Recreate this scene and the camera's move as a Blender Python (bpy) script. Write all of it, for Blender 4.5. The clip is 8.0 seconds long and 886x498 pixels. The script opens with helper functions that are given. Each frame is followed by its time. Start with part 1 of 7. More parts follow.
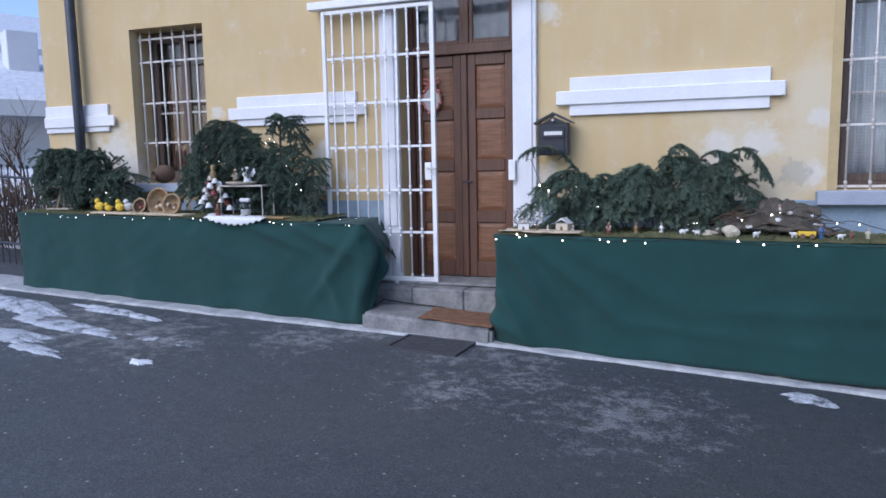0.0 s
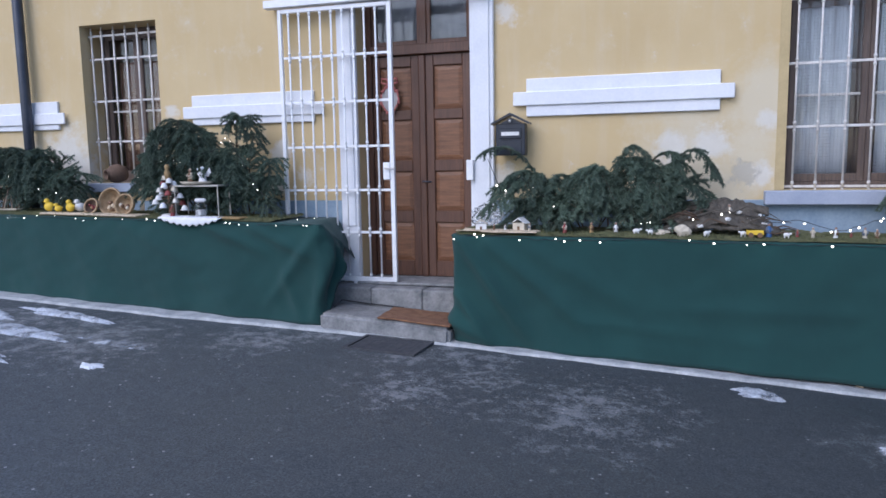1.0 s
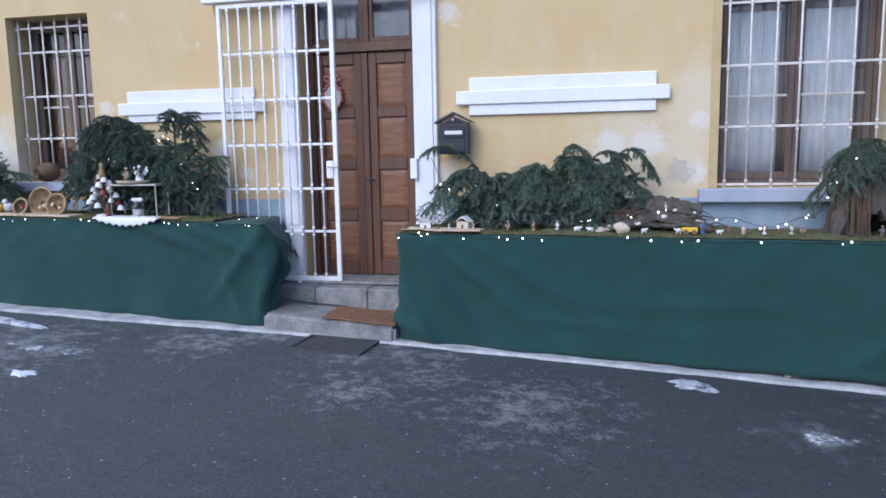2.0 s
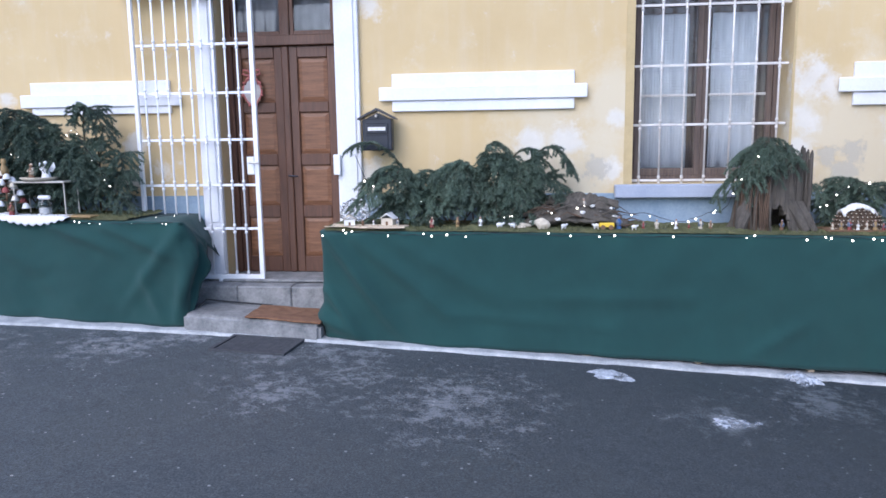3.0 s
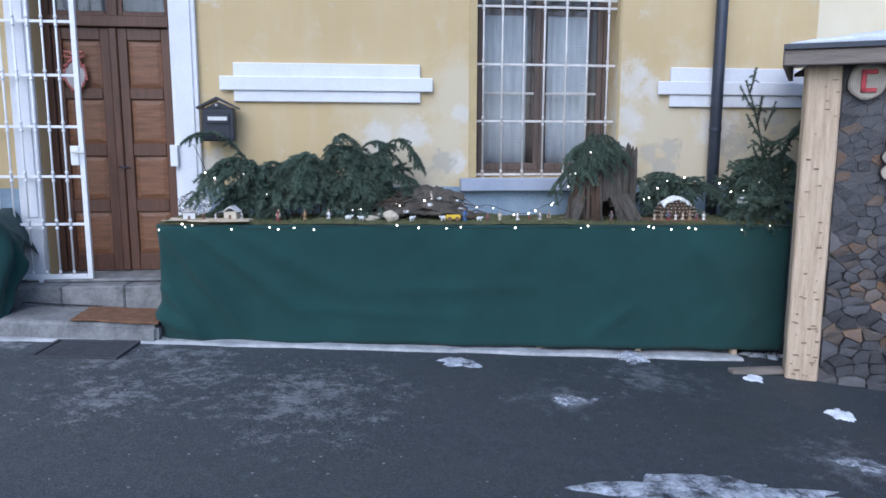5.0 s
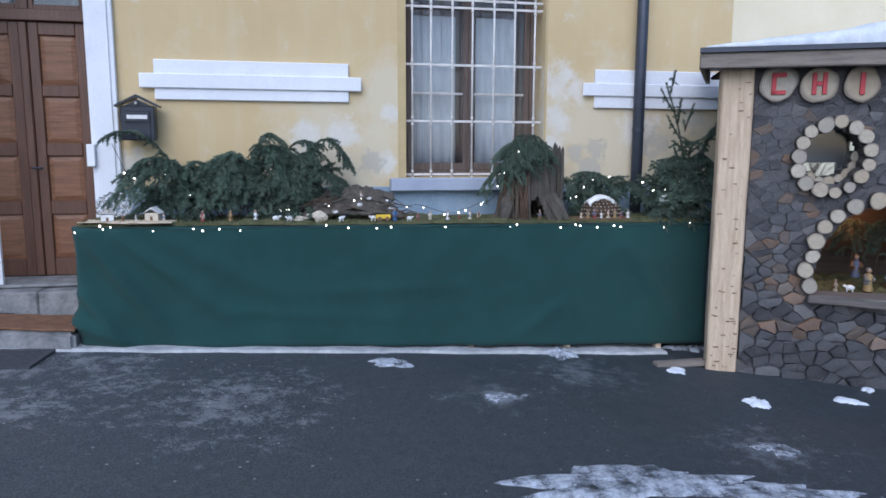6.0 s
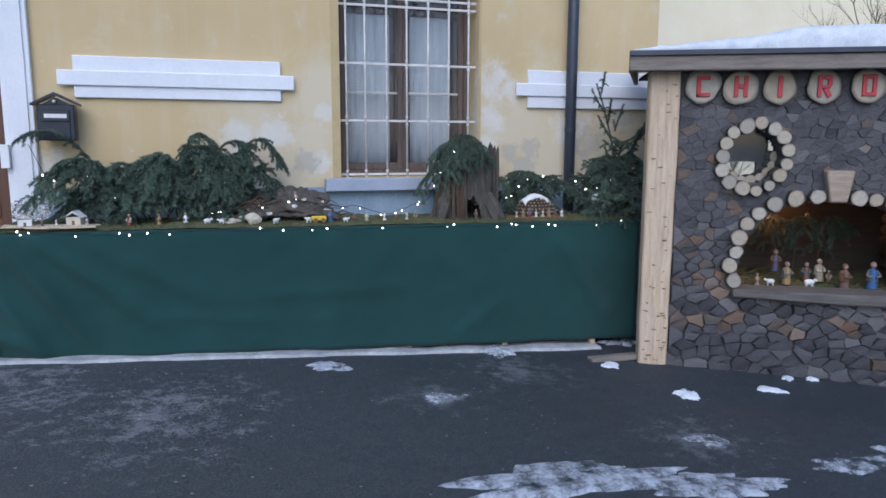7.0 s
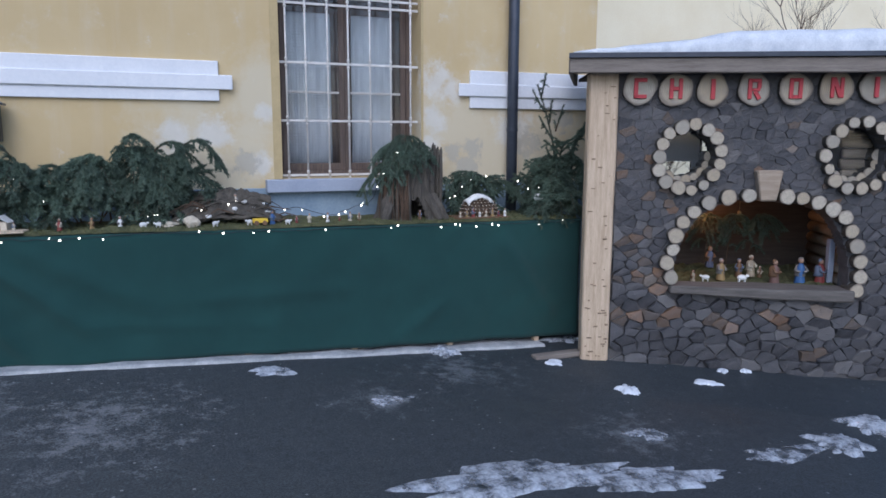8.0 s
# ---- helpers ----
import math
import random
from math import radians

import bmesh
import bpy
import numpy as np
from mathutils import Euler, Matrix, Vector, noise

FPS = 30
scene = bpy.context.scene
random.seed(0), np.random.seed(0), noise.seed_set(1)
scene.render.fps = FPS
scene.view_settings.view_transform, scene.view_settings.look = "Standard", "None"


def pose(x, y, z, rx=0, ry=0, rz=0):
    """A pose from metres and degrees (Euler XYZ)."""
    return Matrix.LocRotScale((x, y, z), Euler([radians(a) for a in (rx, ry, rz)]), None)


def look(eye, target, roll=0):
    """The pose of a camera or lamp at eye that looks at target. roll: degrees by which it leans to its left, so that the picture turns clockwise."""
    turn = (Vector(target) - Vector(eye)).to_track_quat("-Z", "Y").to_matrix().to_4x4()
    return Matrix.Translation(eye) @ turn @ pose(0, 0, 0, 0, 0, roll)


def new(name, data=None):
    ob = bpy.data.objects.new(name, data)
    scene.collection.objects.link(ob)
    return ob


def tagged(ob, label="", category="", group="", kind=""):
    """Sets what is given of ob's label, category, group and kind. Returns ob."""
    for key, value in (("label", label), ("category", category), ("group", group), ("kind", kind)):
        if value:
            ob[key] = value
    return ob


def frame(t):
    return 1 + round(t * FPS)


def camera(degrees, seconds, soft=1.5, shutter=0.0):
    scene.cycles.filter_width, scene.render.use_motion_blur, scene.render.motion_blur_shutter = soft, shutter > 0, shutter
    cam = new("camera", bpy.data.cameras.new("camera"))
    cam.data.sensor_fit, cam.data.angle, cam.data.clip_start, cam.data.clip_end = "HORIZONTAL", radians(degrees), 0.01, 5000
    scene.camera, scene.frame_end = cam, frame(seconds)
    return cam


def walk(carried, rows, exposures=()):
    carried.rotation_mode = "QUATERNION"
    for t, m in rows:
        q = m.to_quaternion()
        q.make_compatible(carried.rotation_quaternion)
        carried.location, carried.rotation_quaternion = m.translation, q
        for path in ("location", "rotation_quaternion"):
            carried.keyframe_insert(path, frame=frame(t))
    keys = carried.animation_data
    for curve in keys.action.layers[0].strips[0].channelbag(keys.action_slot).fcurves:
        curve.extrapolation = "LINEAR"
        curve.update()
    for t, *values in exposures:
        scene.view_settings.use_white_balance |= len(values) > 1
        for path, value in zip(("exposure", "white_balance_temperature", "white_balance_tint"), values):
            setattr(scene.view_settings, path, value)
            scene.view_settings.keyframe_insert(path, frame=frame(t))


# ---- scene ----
cam = camera(64.2, 8.0, soft=1.6)
EXPOSURE = 0.59
PATH = [
    (0, (1.559, -6.087, 1.467), (0.897, -4.215, 1.227), -1.1),
    (0.5, (1.572, -6.087, 1.471), (0.956, -4.2, 1.229), -1.0),
    (1, (1.604, -6.084, 1.473), (1.04, -4.18, 1.229), -1.0),
    (1.5, (1.623, -6.089, 1.487), (1.123, -4.169, 1.236), -1.0),
    (3, (1.622, -6.123, 1.563), (1.418, -4.155, 1.27), -0.8),
    (3.5, (1.576, -6.136, 1.588), (1.491, -4.161, 1.281), -0.5),
    (4, (1.565, -6.143, 1.515), (1.605, -4.164, 1.225), -0.0),
    (4.5, (1.585, -6.128, 1.515), (1.721, -4.155, 1.219), 0.1),
    (6, (1.655, -6.129, 1.483), (2.058, -4.192, 1.195), 0.2),
    (6.5, (1.622, -6.104, 1.502), (2.123, -4.19, 1.208), 0.2),
    (7, (1.623, -6.102, 1.523), (2.21, -4.214, 1.222), 0.2),
    (7.5, (1.639, -6.103, 1.548), (2.297, -4.24, 1.24), 0.2),
    (8, (1.628, -6.095, 1.559), (2.362, -4.261, 1.248), 0.2),
]
walk(cam, [(t, look(eye, target, roll)) for t, eye, target, roll in PATH], [(0.0, EXPOSURE, 5500, 16), (1.5, EXPOSURE, 5500, 16), (2.8, EXPOSURE + 0.5, 5500, 16), (3.5, EXPOSURE + 0.4, 5480, 16), (4.0, EXPOSURE + 0.24, 5400, 14), (4.5, EXPOSURE + 0.16, 5340, 12), (6.0, EXPOSURE - 0.02, 5360, 12), (8.0, EXPOSURE - 0.25, 5420, 13)])

# ---- world and light ----
world = bpy.data.worlds.new("sky")
scene.world = world
world.use_nodes = True
wn = world.node_tree.nodes
sky = wn.new("ShaderNodeTexSky")
sky.sky_type = "NISHITA"
sky.sun_disc = False
sky.sun_elevation = radians(40)
sky.sun_rotation = radians(204)
sky.air_density, sky.dust_density, sky.ozone_density = 1.0, 2.0, 1.5
wn["Background"].inputs["Strength"].default_value = 0.13
world.node_tree.links.new(sky.outputs[0], wn["Background"].inputs[0])
sun = new("sun", bpy.data.lights.new("sun", "SUN"))
sun.data.energy = 0.75
sun.data.angle = radians(60)
sun.data.color = (1.0, 0.97, 0.93)
sun.matrix_basis = look((-3.5, -8, 8.5), (0, 0, 0))


# ---- mesh helpers ----
def top_of(ob):
    while ob.parent:
        ob = ob.parent
    return ob


def link_mesh(name, bm, material, smooth=False):
    me = bpy.data.meshes.new(name)
    bm.to_mesh(me)
    bm.free()
    for m in material if isinstance(material, (list, tuple)) else [material]:
        me.materials.append(m)
    if smooth:
        me.polygons.foreach_set("use_smooth", [True] * len(me.polygons))
    return new(name, me)


def part(name, bm, material, parent, label="", smooth=False, local=False):
    """A mesh under a thing or a part; bm is in world places unless local."""
    if not local:
        bm.transform(top_of(parent).matrix_basis.inverted())
    ob = link_mesh(name, bm, material, smooth)
    ob.parent = parent
    if label:
        ob["label"] = label
    return ob


def thing(name, x, y, z, label, category, group="", kind="", rz=0):
    ob = new(name)
    ob.empty_display_size = 0.1
    ob.matrix_basis = pose(x, y, z, 0, 0, rz)
    return tagged(ob, label, category, group, kind)


def solid(name, bm, material, label, category, group="", kind="", smooth=False):
    return tagged(link_mesh(name, bm, material, smooth), label, category, group, kind)


def box(bm, x0, x1, y0, y1, z0, z1, bevel=0.0, seg=1):
    m = Matrix.LocRotScale(((x0 + x1) / 2, (y0 + y1) / 2, (z0 + z1) / 2), None, (abs(x1 - x0), abs(y1 - y0), abs(z1 - z0)))
    made = bmesh.ops.create_cube(bm, size=1, matrix=m)
    if bevel:
        edges = list({e for v in made["verts"] for e in v.link_edges})
        bmesh.ops.bevel(bm, geom=edges, offset=bevel, segments=seg, affect="EDGES", clamp_overlap=True)
    return bm


def boxes(*rows, bevel=0.0):
    bm = bmesh.new()
    for r in rows:
        box(bm, *r, bevel=bevel)
    return bm


def tube(bm, pts, radius, seg=8, cap=True):
    """Sweeps a ring along points; radius is one number or one a point."""
    pts = [Vector(p) for p in pts]
    rad = radius if isinstance(radius, (list, tuple)) else [radius] * len(pts)
    rings = []
    for i, p in enumerate(pts):
        d = (pts[min(i + 1, len(pts) - 1)] - pts[max(i - 1, 0)]).normalized()
        up = Vector((0, 0, 1)) if abs(d.z) < 0.9 else Vector((1, 0, 0))
        a = d.cross(up).normalized()
        b = d.cross(a)
        rings.append([bm.verts.new(p + rad[i] * (math.cos(k * 2 * math.pi / seg) * a + math.sin(k * 2 * math.pi / seg) * b)) for k in range(seg)])
    for r0, r1 in zip(rings, rings[1:]):
        for k in range(seg):
            bm.faces.new((r0[k], r0[(k + 1) % seg], r1[(k + 1) % seg], r1[k]))
    if cap:
        bm.faces.new(rings[0][::-1])
        bm.faces.new(rings[-1])
    return bm


def lathe(bm, profile, at=(0, 0, 0), seg=14):
    rings = []
    for r, z in profile:
        rings.append([bm.verts.new((at[0] + r * math.cos(k * 2 * math.pi / seg), at[1] + r * math.sin(k * 2 * math.pi / seg), at[2] + z)) for k in range(seg)])
    for r0, r1 in zip(rings, rings[1:]):
        for k in range(seg):
            bm.faces.new((r0[k], r0[(k + 1) % seg], r1[(k + 1) % seg], r1[k]))
    bm.faces.new(rings[0][::-1])
    bm.faces.new(rings[-1])
    return bm


def ball(bm, at, rx, ry=None, rz=None, u=10, v=7):
    m = Matrix.LocRotScale(at, None, (rx, ry or rx, rz or rx))
    bmesh.ops.create_uvsphere(bm, u_segments=u, v_segments=v, radius=1, matrix=m)
    return bm


# ---- materials ----
def nodes_of(name, rough=0.7, metallic=0.0):
    m = bpy.data.materials.new(name)
    m.use_nodes = True
    nt = m.node_tree
    b = nt.nodes["Principled BSDF"]
    b.inputs["Roughness"].default_value = rough
    b.inputs["Metallic"].default_value = metallic
    return m, nt, b


def coords(nt, scale=(1, 1, 1), kind="Object"):
    tc = nt.nodes.new("ShaderNodeTexCoord")
    mp = nt.nodes.new("ShaderNodeMapping")
    mp.inputs["Scale"].default_value = scale
    nt.links.new(tc.outputs[kind], mp.inputs[0])
    return mp.outputs[0]


def noise_of(nt, vec, scale, detail=5, rough=0.6):
    n = nt.nodes.new("ShaderNodeTexNoise")
    n.inputs["Scale"].default_value = scale
    n.inputs["Detail"].default_value = detail
    n.inputs["Roughness"].default_value = rough
    nt.links.new(vec, n.inputs["Vector"])
    return n.outputs["Fac"]


def ramp(nt, fac, *stops):
    r = nt.nodes.new("ShaderNodeValToRGB")
    els = r.color_ramp.elements
    while len(els) < len(stops):
        els.new(0.5)
    for e, (p, c) in zip(els, stops):
        e.position = p
        e.color = (*c, 1) if len(c) == 3 else c
    nt.links.new(fac, r.inputs[0])
    return r.outputs[0]


def mixc(nt, fac, a, b, kind="MIX"):
    m = nt.nodes.new("ShaderNodeMix")
    m.data_type, m.blend_type = "RGBA", kind
    for sock, val in ((0, fac), (6, a), (7, b)):
        if isinstance(val, (int, float)):
            m.inputs[sock].default_value = val
        elif isinstance(val, tuple):
            m.inputs[sock].default_value = (*val, 1)
        else:
            nt.links.new(val, m.inputs[sock])
    return m.outputs[2]


def calc(nt, op, a, b=0.0, clamp=False):
    m = nt.nodes.new("ShaderNodeMath")
    m.operation, m.use_clamp = op, clamp
    for sock, val in ((0, a), (1, b)):
        if isinstance(val, (int, float)):
            m.inputs[sock].default_value = val
        else:
            nt.links.new(val, m.inputs[sock])
    return m.outputs[0]


def bump(nt, b, height, strength=0.3, distance=0.01):
    n = nt.nodes.new("ShaderNodeBump")
    n.inputs["Strength"].default_value = strength
    n.inputs["Distance"].default_value = distance
    nt.links.new(height, n.inputs["Height"])
    nt.links.new(n.outputs[0], b.inputs["Normal"])


def surface(name, dark, light, scale=6, fine=60, rough=0.75, metallic=0.0, relief=0.3, stretch=(1, 1, 1), spread=0.0, depth=0.006):
    """Two colours mixed by large and fine noise, with fine relief; spread varies the value from object to object."""
    m, nt, b = nodes_of(name, rough, metallic)
    v = coords(nt, stretch)
    big, small = noise_of(nt, v, scale), noise_of(nt, v, fine, 4)
    mix = calc(nt, "ADD", calc(nt, "MULTIPLY", big, 0.65), calc(nt, "MULTIPLY", small, 0.35))
    col = ramp(nt, mix, (0.32, dark), (0.68, light))
    if spread:
        info = nt.nodes.new("ShaderNodeObjectInfo")
        k = calc(nt, "ADD", calc(nt, "MULTIPLY", info.outputs["Random"], spread), 1 - spread / 2)
        hs = nt.nodes.new("ShaderNodeHueSaturation")
        nt.links.new(k, hs.inputs["Value"])
        nt.links.new(col, hs.inputs["Color"])
        col = hs.outputs[0]
    nt.links.new(col, b.inputs["Base Color"])
    r = calc(nt, "ADD", calc(nt, "MULTIPLY", small, 0.25), rough - 0.12, True)
    nt.links.new(r, b.inputs["Roughness"])
    if relief:
        bump(nt, b, mix, relief, depth)
    return m


def near_mask(nt, vec, spots, soft=0.5):
    """1 close to the given places (x, y, z, radius), falling to 0."""
    total = None
    for x, y, z, r in spots:
        d = nt.nodes.new("ShaderNodeVectorMath")
        d.operation = "DISTANCE"
        nt.links.new(vec, d.inputs[0])
        d.inputs[1].default_value = (x, y, z)
        k = calc(nt, "SUBTRACT", 1.0, calc(nt, "DIVIDE", d.outputs["Value"], r), True)
        total = k if total is None else calc(nt, "MAXIMUM", total, k)
    return total


def plaster_paint():
    """Ochre limewash: mottled and streaked, flaked to pale lime and to bare grey render where the damp has got in."""
    m, nt, b = nodes_of("ochre_plaster", 0.85)
    v = coords(nt)
    big, mid, fine = noise_of(nt, v, 1.3, 6), noise_of(nt, v, 9, 6, 0.65), noise_of(nt, v, 120, 3)
    col = ramp(nt, big, (0.3, (0.535, 0.402, 0.203)), (0.7, (0.605, 0.475, 0.260)))
    col = mixc(nt, calc(nt, "MULTIPLY", mid, 0.25), col, (0.52, 0.42, 0.26))
    drip = ramp(nt, noise_of(nt, coords(nt, (3.2, 1, 0.35)), 2.2, 6, 0.6), (0.5, (0, 0, 0)), (0.75, (0.35, 0.35, 0.35)))
    col = mixc(nt, drip, col, (0.60, 0.52, 0.37))
    # washed-out areas
    worn = near_mask(nt, v, [(1.95, 0, 1.4, 0.75), (2.35, 0, 1.5, 0.55), (4.5, 0, 1.55, 1.0), (5.1, 0, 1.4, 0.8), (3.97, 0, 1.7, 0.5), (-4.4, 0, 1.5, 0.7), (2.42, 0, 1.9, 0.5)])
    pale = ramp(nt, calc(nt, "ADD", calc(nt, "MULTIPLY", worn, 0.5), noise_of(nt, v, 3.0, 7, 0.65)), (0.55, (0, 0, 0)), (0.85, (0.75, 0.75, 0.75)))
    col = mixc(nt, pale, col, (0.62, 0.56, 0.42))
    rag = noise_of(nt, v, 6.0, 9, 0.72)
    # lime showing white
    lime_at = near_mask(nt, v, [(3.99, 0, 2.05, 0.24), (4.12, 0, 1.98, 0.2), (3.96, 0, 1.72, 0.2), (3.93, 0, 1.45, 0.22), (4.78, 0, 1.64, 0.30), (2.44, 0, 1.32, 0.14), (2.46, 0, 1.75, 0.13), (-4.30, 0, 1.62, 0.42), (-4.12, 0, 1.45, 0.3),
                                (0.40, 0, 2.72, 0.16), (-1.78, 0, 1.62, 0.16), (-1.86, 0, 1.30, 0.16), (-1.55, 0, 1.38, 0.14), (2.05, 0, 1.58, 0.22), (1.75, 0, 1.56, 0.2), (-2.98, 0, 2.0, 0.13), (0.36, 0, 1.3, 0.2)])
    lime_h = calc(nt, "ADD", calc(nt, "MULTIPLY", lime_at, 0.42), rag)
    lime = ramp(nt, lime_h, (0.60, (0, 0, 0)), (0.78, (0.75, 0.75, 0.75)))
    col = mixc(nt, lime, col, mixc(nt, mid, (0.56, 0.54, 0.48), (0.74, 0.72, 0.67)))
    # bare grey render
    bare_at = near_mask(nt, v, [(4.17, 0, 1.42, 0.17), (4.36, 0, 1.46, 0.2), (4.3, 0, 1.3, 0.2), (4.95, 0, 1.5, 0.25), (5.3, 0, 1.75, 0.25), (2.30, 0, 1.36, 0.2), (3.93, 0, 1.28, 0.2), (-3.05, 0, 1.5, 0.2)])
    bare_h = calc(nt, "ADD", calc(nt, "MULTIPLY", bare_at, 0.38), noise_of(nt, v, 8.0, 9, 0.75))
    bare = ramp(nt, bare_h, (0.65, (0, 0, 0)), (0.76, (0.75, 0.75, 0.75)))
    col = mixc(nt, bare, col, mixc(nt, fine, (0.38, 0.36, 0.30), (0.50, 0.47, 0.40)))
    nt.links.new(col, b.inputs["Base Color"])
    h = calc(nt, "SUBTRACT", calc(nt, "ADD", calc(nt, "MULTIPLY", fine, 0.2), calc(nt, "MULTIPLY", mid, 0.4)), calc(nt, "ADD", calc(nt, "MULTIPLY", bare, 0.7), calc(nt, "MULTIPLY", lime, 0.35)))
    bump(nt, b, h, 0.55, 0.008)
    return m


def asphalt_coat():
    m, nt, b = nodes_of("asphalt", 0.8)
    v = coords(nt)
    big, mid, grain = noise_of(nt, v, 0.55, 5), noise_of(nt, v, 8.5, 10, 0.76), noise_of(nt, v, 90, 3, 0.7)
    col = ramp(nt, grain, (0.33, (0.018, 0.022, 0.026)), (0.68, (0.136, 0.154, 0.166)))
    col = mixc(nt, calc(nt, "MULTIPLY", big, 0.35), col, (0.058, 0.067, 0.075))
    patch = ramp(nt, noise_of(nt, v, 22, 6, 0.7), (0.42, (0, 0, 0)), (0.66, (0.5, 0.5, 0.5)))
    col = mixc(nt, patch, col, (0.037, 0.043, 0.047))
    spots = [(0.5, -1.5, 0, 0.55), (1.3, -1.7, 0, 0.9), (1.2, -2.0, 0, 0.9), (3.7, -1.35, -0.2, 0.75), (0.2, -1.05, 0, 0.55), (-1.0, -0.98, 0.05, 0.45), (-0.2, -1.3, 0.03, 0.5), (0.5, -1.08, 0, 0.4), (-2.6, -1.7, 0.2, 1.3), (-1.4, -1.2, 0.1, 0.8),
             (0.1, -1.9, 0, 0.7), (2.9, -1.75, -0.15, 0.5), (4.3, -2.7, -0.2, 0.6), (-3.6, -1.6, 0.2, 1.2)]
    near = near_mask(nt, v, spots)
    chip = calc(nt, "ADD", calc(nt, "MULTIPLY", near, 0.18), calc(nt, "ADD", calc(nt, "MULTIPLY", mid, 0.85), calc(nt, "MULTIPLY", grain, 0.22)))
    salt = ramp(nt, chip, (0.635, (0, 0, 0)), (0.76, (0.72, 0.72, 0.72)))
    col = mixc(nt, salt, col, (0.29, 0.30, 0.31))
    cell = nt.nodes.new("ShaderNodeTexVoronoi")
    cell.inputs["Scale"].default_value = 15
    nt.links.new(v, cell.inputs["Vector"])
    grit = calc(nt, "LESS_THAN", cell.outputs["Distance"], 0.12)
    pick = calc(nt, "GREATER_THAN", cell.outputs["Color"], 0.68)
    col = mixc(nt, calc(nt, "MULTIPLY", calc(nt, "MULTIPLY", grit, pick), 0.8), col, (0.4, 0.4, 0.4))
    # asphalt grows darker and slightly bluer towards +x, broken by broad noise
    sep = nt.nodes.new("ShaderNodeSeparateXYZ")
    nt.links.new(v, sep.inputs[0])
    darken_x = calc(nt, "ADD", calc(nt, "MULTIPLY", sep.outputs["X"], 0.17), calc(nt, "MULTIPLY", big, 0.5))
    col = mixc(nt, 1.0, col, ramp(nt, darken_x, (0.0, (1.0, 1.0, 1.0)), (0.9, (0.50, 0.54, 0.57))), "MULTIPLY")
    nt.links.new(col, b.inputs["Base Color"])
    damp = ramp(nt, big, (0.4, (0.55, 0.55, 0.55)), (0.62, (0.85, 0.85, 0.85)))
    nt.links.new(damp, b.inputs["Roughness"])
    bump(nt, b, calc(nt, "ADD", grain, mid), 0.5, 0.006)
    return m


def wood(name, dark, light, along="Z", rough=0.55, scale=1.0, spread=0.0):
    """Grain drawn out along one axis."""
    st = {"X": (1.2, 14, 14), "Y": (14, 1.2, 14), "Z": (14, 14, 1.2)}[along]
    return surface(name, dark, light, 3 * scale, 22 * scale, rough, 0, 0.25, st, spread, 0.003)


def glassy(name, tint=(0.75, 0.8, 0.82), rough=0.05):
    m, nt, b = nodes_of(name, rough)
    b.inputs["Base Color"].default_value = (*tint, 1)
    b.inputs["Transmission Weight"].default_value = 1.0
    b.inputs["IOR"].default_value = 1.45
    return m


def glow(name, colour, strength):
    m, nt, b = nodes_of(name, 0.4)
    b.inputs["Base Color"].default_value = (*colour, 1)
    b.inputs["Emission Color"].default_value = (*colour, 1)
    b.inputs["Emission Strength"].default_value = strength
    return m


def cloth_felt():
    m, nt, b = nodes_of("green_felt", 0.95)
    v = coords(nt)
    big, fine = noise_of(nt, v, 1.6, 4), noise_of(nt, v, 260, 3)
    col = ramp(nt, big, (0.3, (0.0064, 0.040, 0.0375)), (0.7, (0.0096, 0.053, 0.0485)))
    nt.links.new(col, b.inputs["Base Color"])
    b.inputs["Sheen Weight"].default_value = 0.06
    b.inputs["Sheen Roughness"].default_value = 0.6
    bump(nt, b, fine, 0.25, 0.002)
    return m


PLASTER = plaster_paint()
ASPHALT = asphalt_coat()
SURROUND = surface("dull_ochre_surround", (0.42, 0.33, 0.17), (0.55, 0.43, 0.23), 5, 90, 0.85)
PLINTH = surface("blue_grey_plinth", (0.17, 0.25, 0.34), (0.33, 0.41, 0.49), 3, 45, 0.85, relief=0.5)
SILLPAINT = surface("blue_grey_sill", (0.30, 0.34, 0.43), (0.40, 0.44, 0.52), 4, 60, 0.7)
WHITE = surface("white_paint", (0.66, 0.68, 0.72), (0.80, 0.81, 0.83), 3, 50, 0.6, relief=0.2)
IRONWHITE = surface("white_lacquer", (0.72, 0.73, 0.75), (0.84, 0.85, 0.86), 8, 80, 0.4, relief=0.1)
RUSTWHITE = surface("weathered_white_iron", (0.50, 0.46, 0.42), (0.74, 0.73, 0.71), 9, 60, 0.55, relief=0.2)
DOORWOOD = wood("door_frame_wood", (0.055, 0.024, 0.014), (0.135, 0.062, 0.036), "Z", 0.45)
PANELWOOD = wood("door_panel_wood", (0.085, 0.036, 0.016), (0.265, 0.125, 0.060), "X", 0.5)
BEAMWOOD = wood("weathered_beam", (0.12, 0.10, 0.085), (0.27, 0.235, 0.20), "X", 0.75)
POSTWOOD = wood("hewn_pale_wood", (0.39, 0.285, 0.185), (0.66, 0.53, 0.385), "Z", 0.75, 0.9)
STEPSTONE = surface("worn_concrete_step", (0.10, 0.106, 0.112), (0.31, 0.31, 0.305), 7, 45, 0.85, relief=0.8)
SNOW = surface("old_snow", (0.46, 0.50, 0.56), (0.76, 0.79, 0.83), 9, 80, 0.7, relief=0.5)

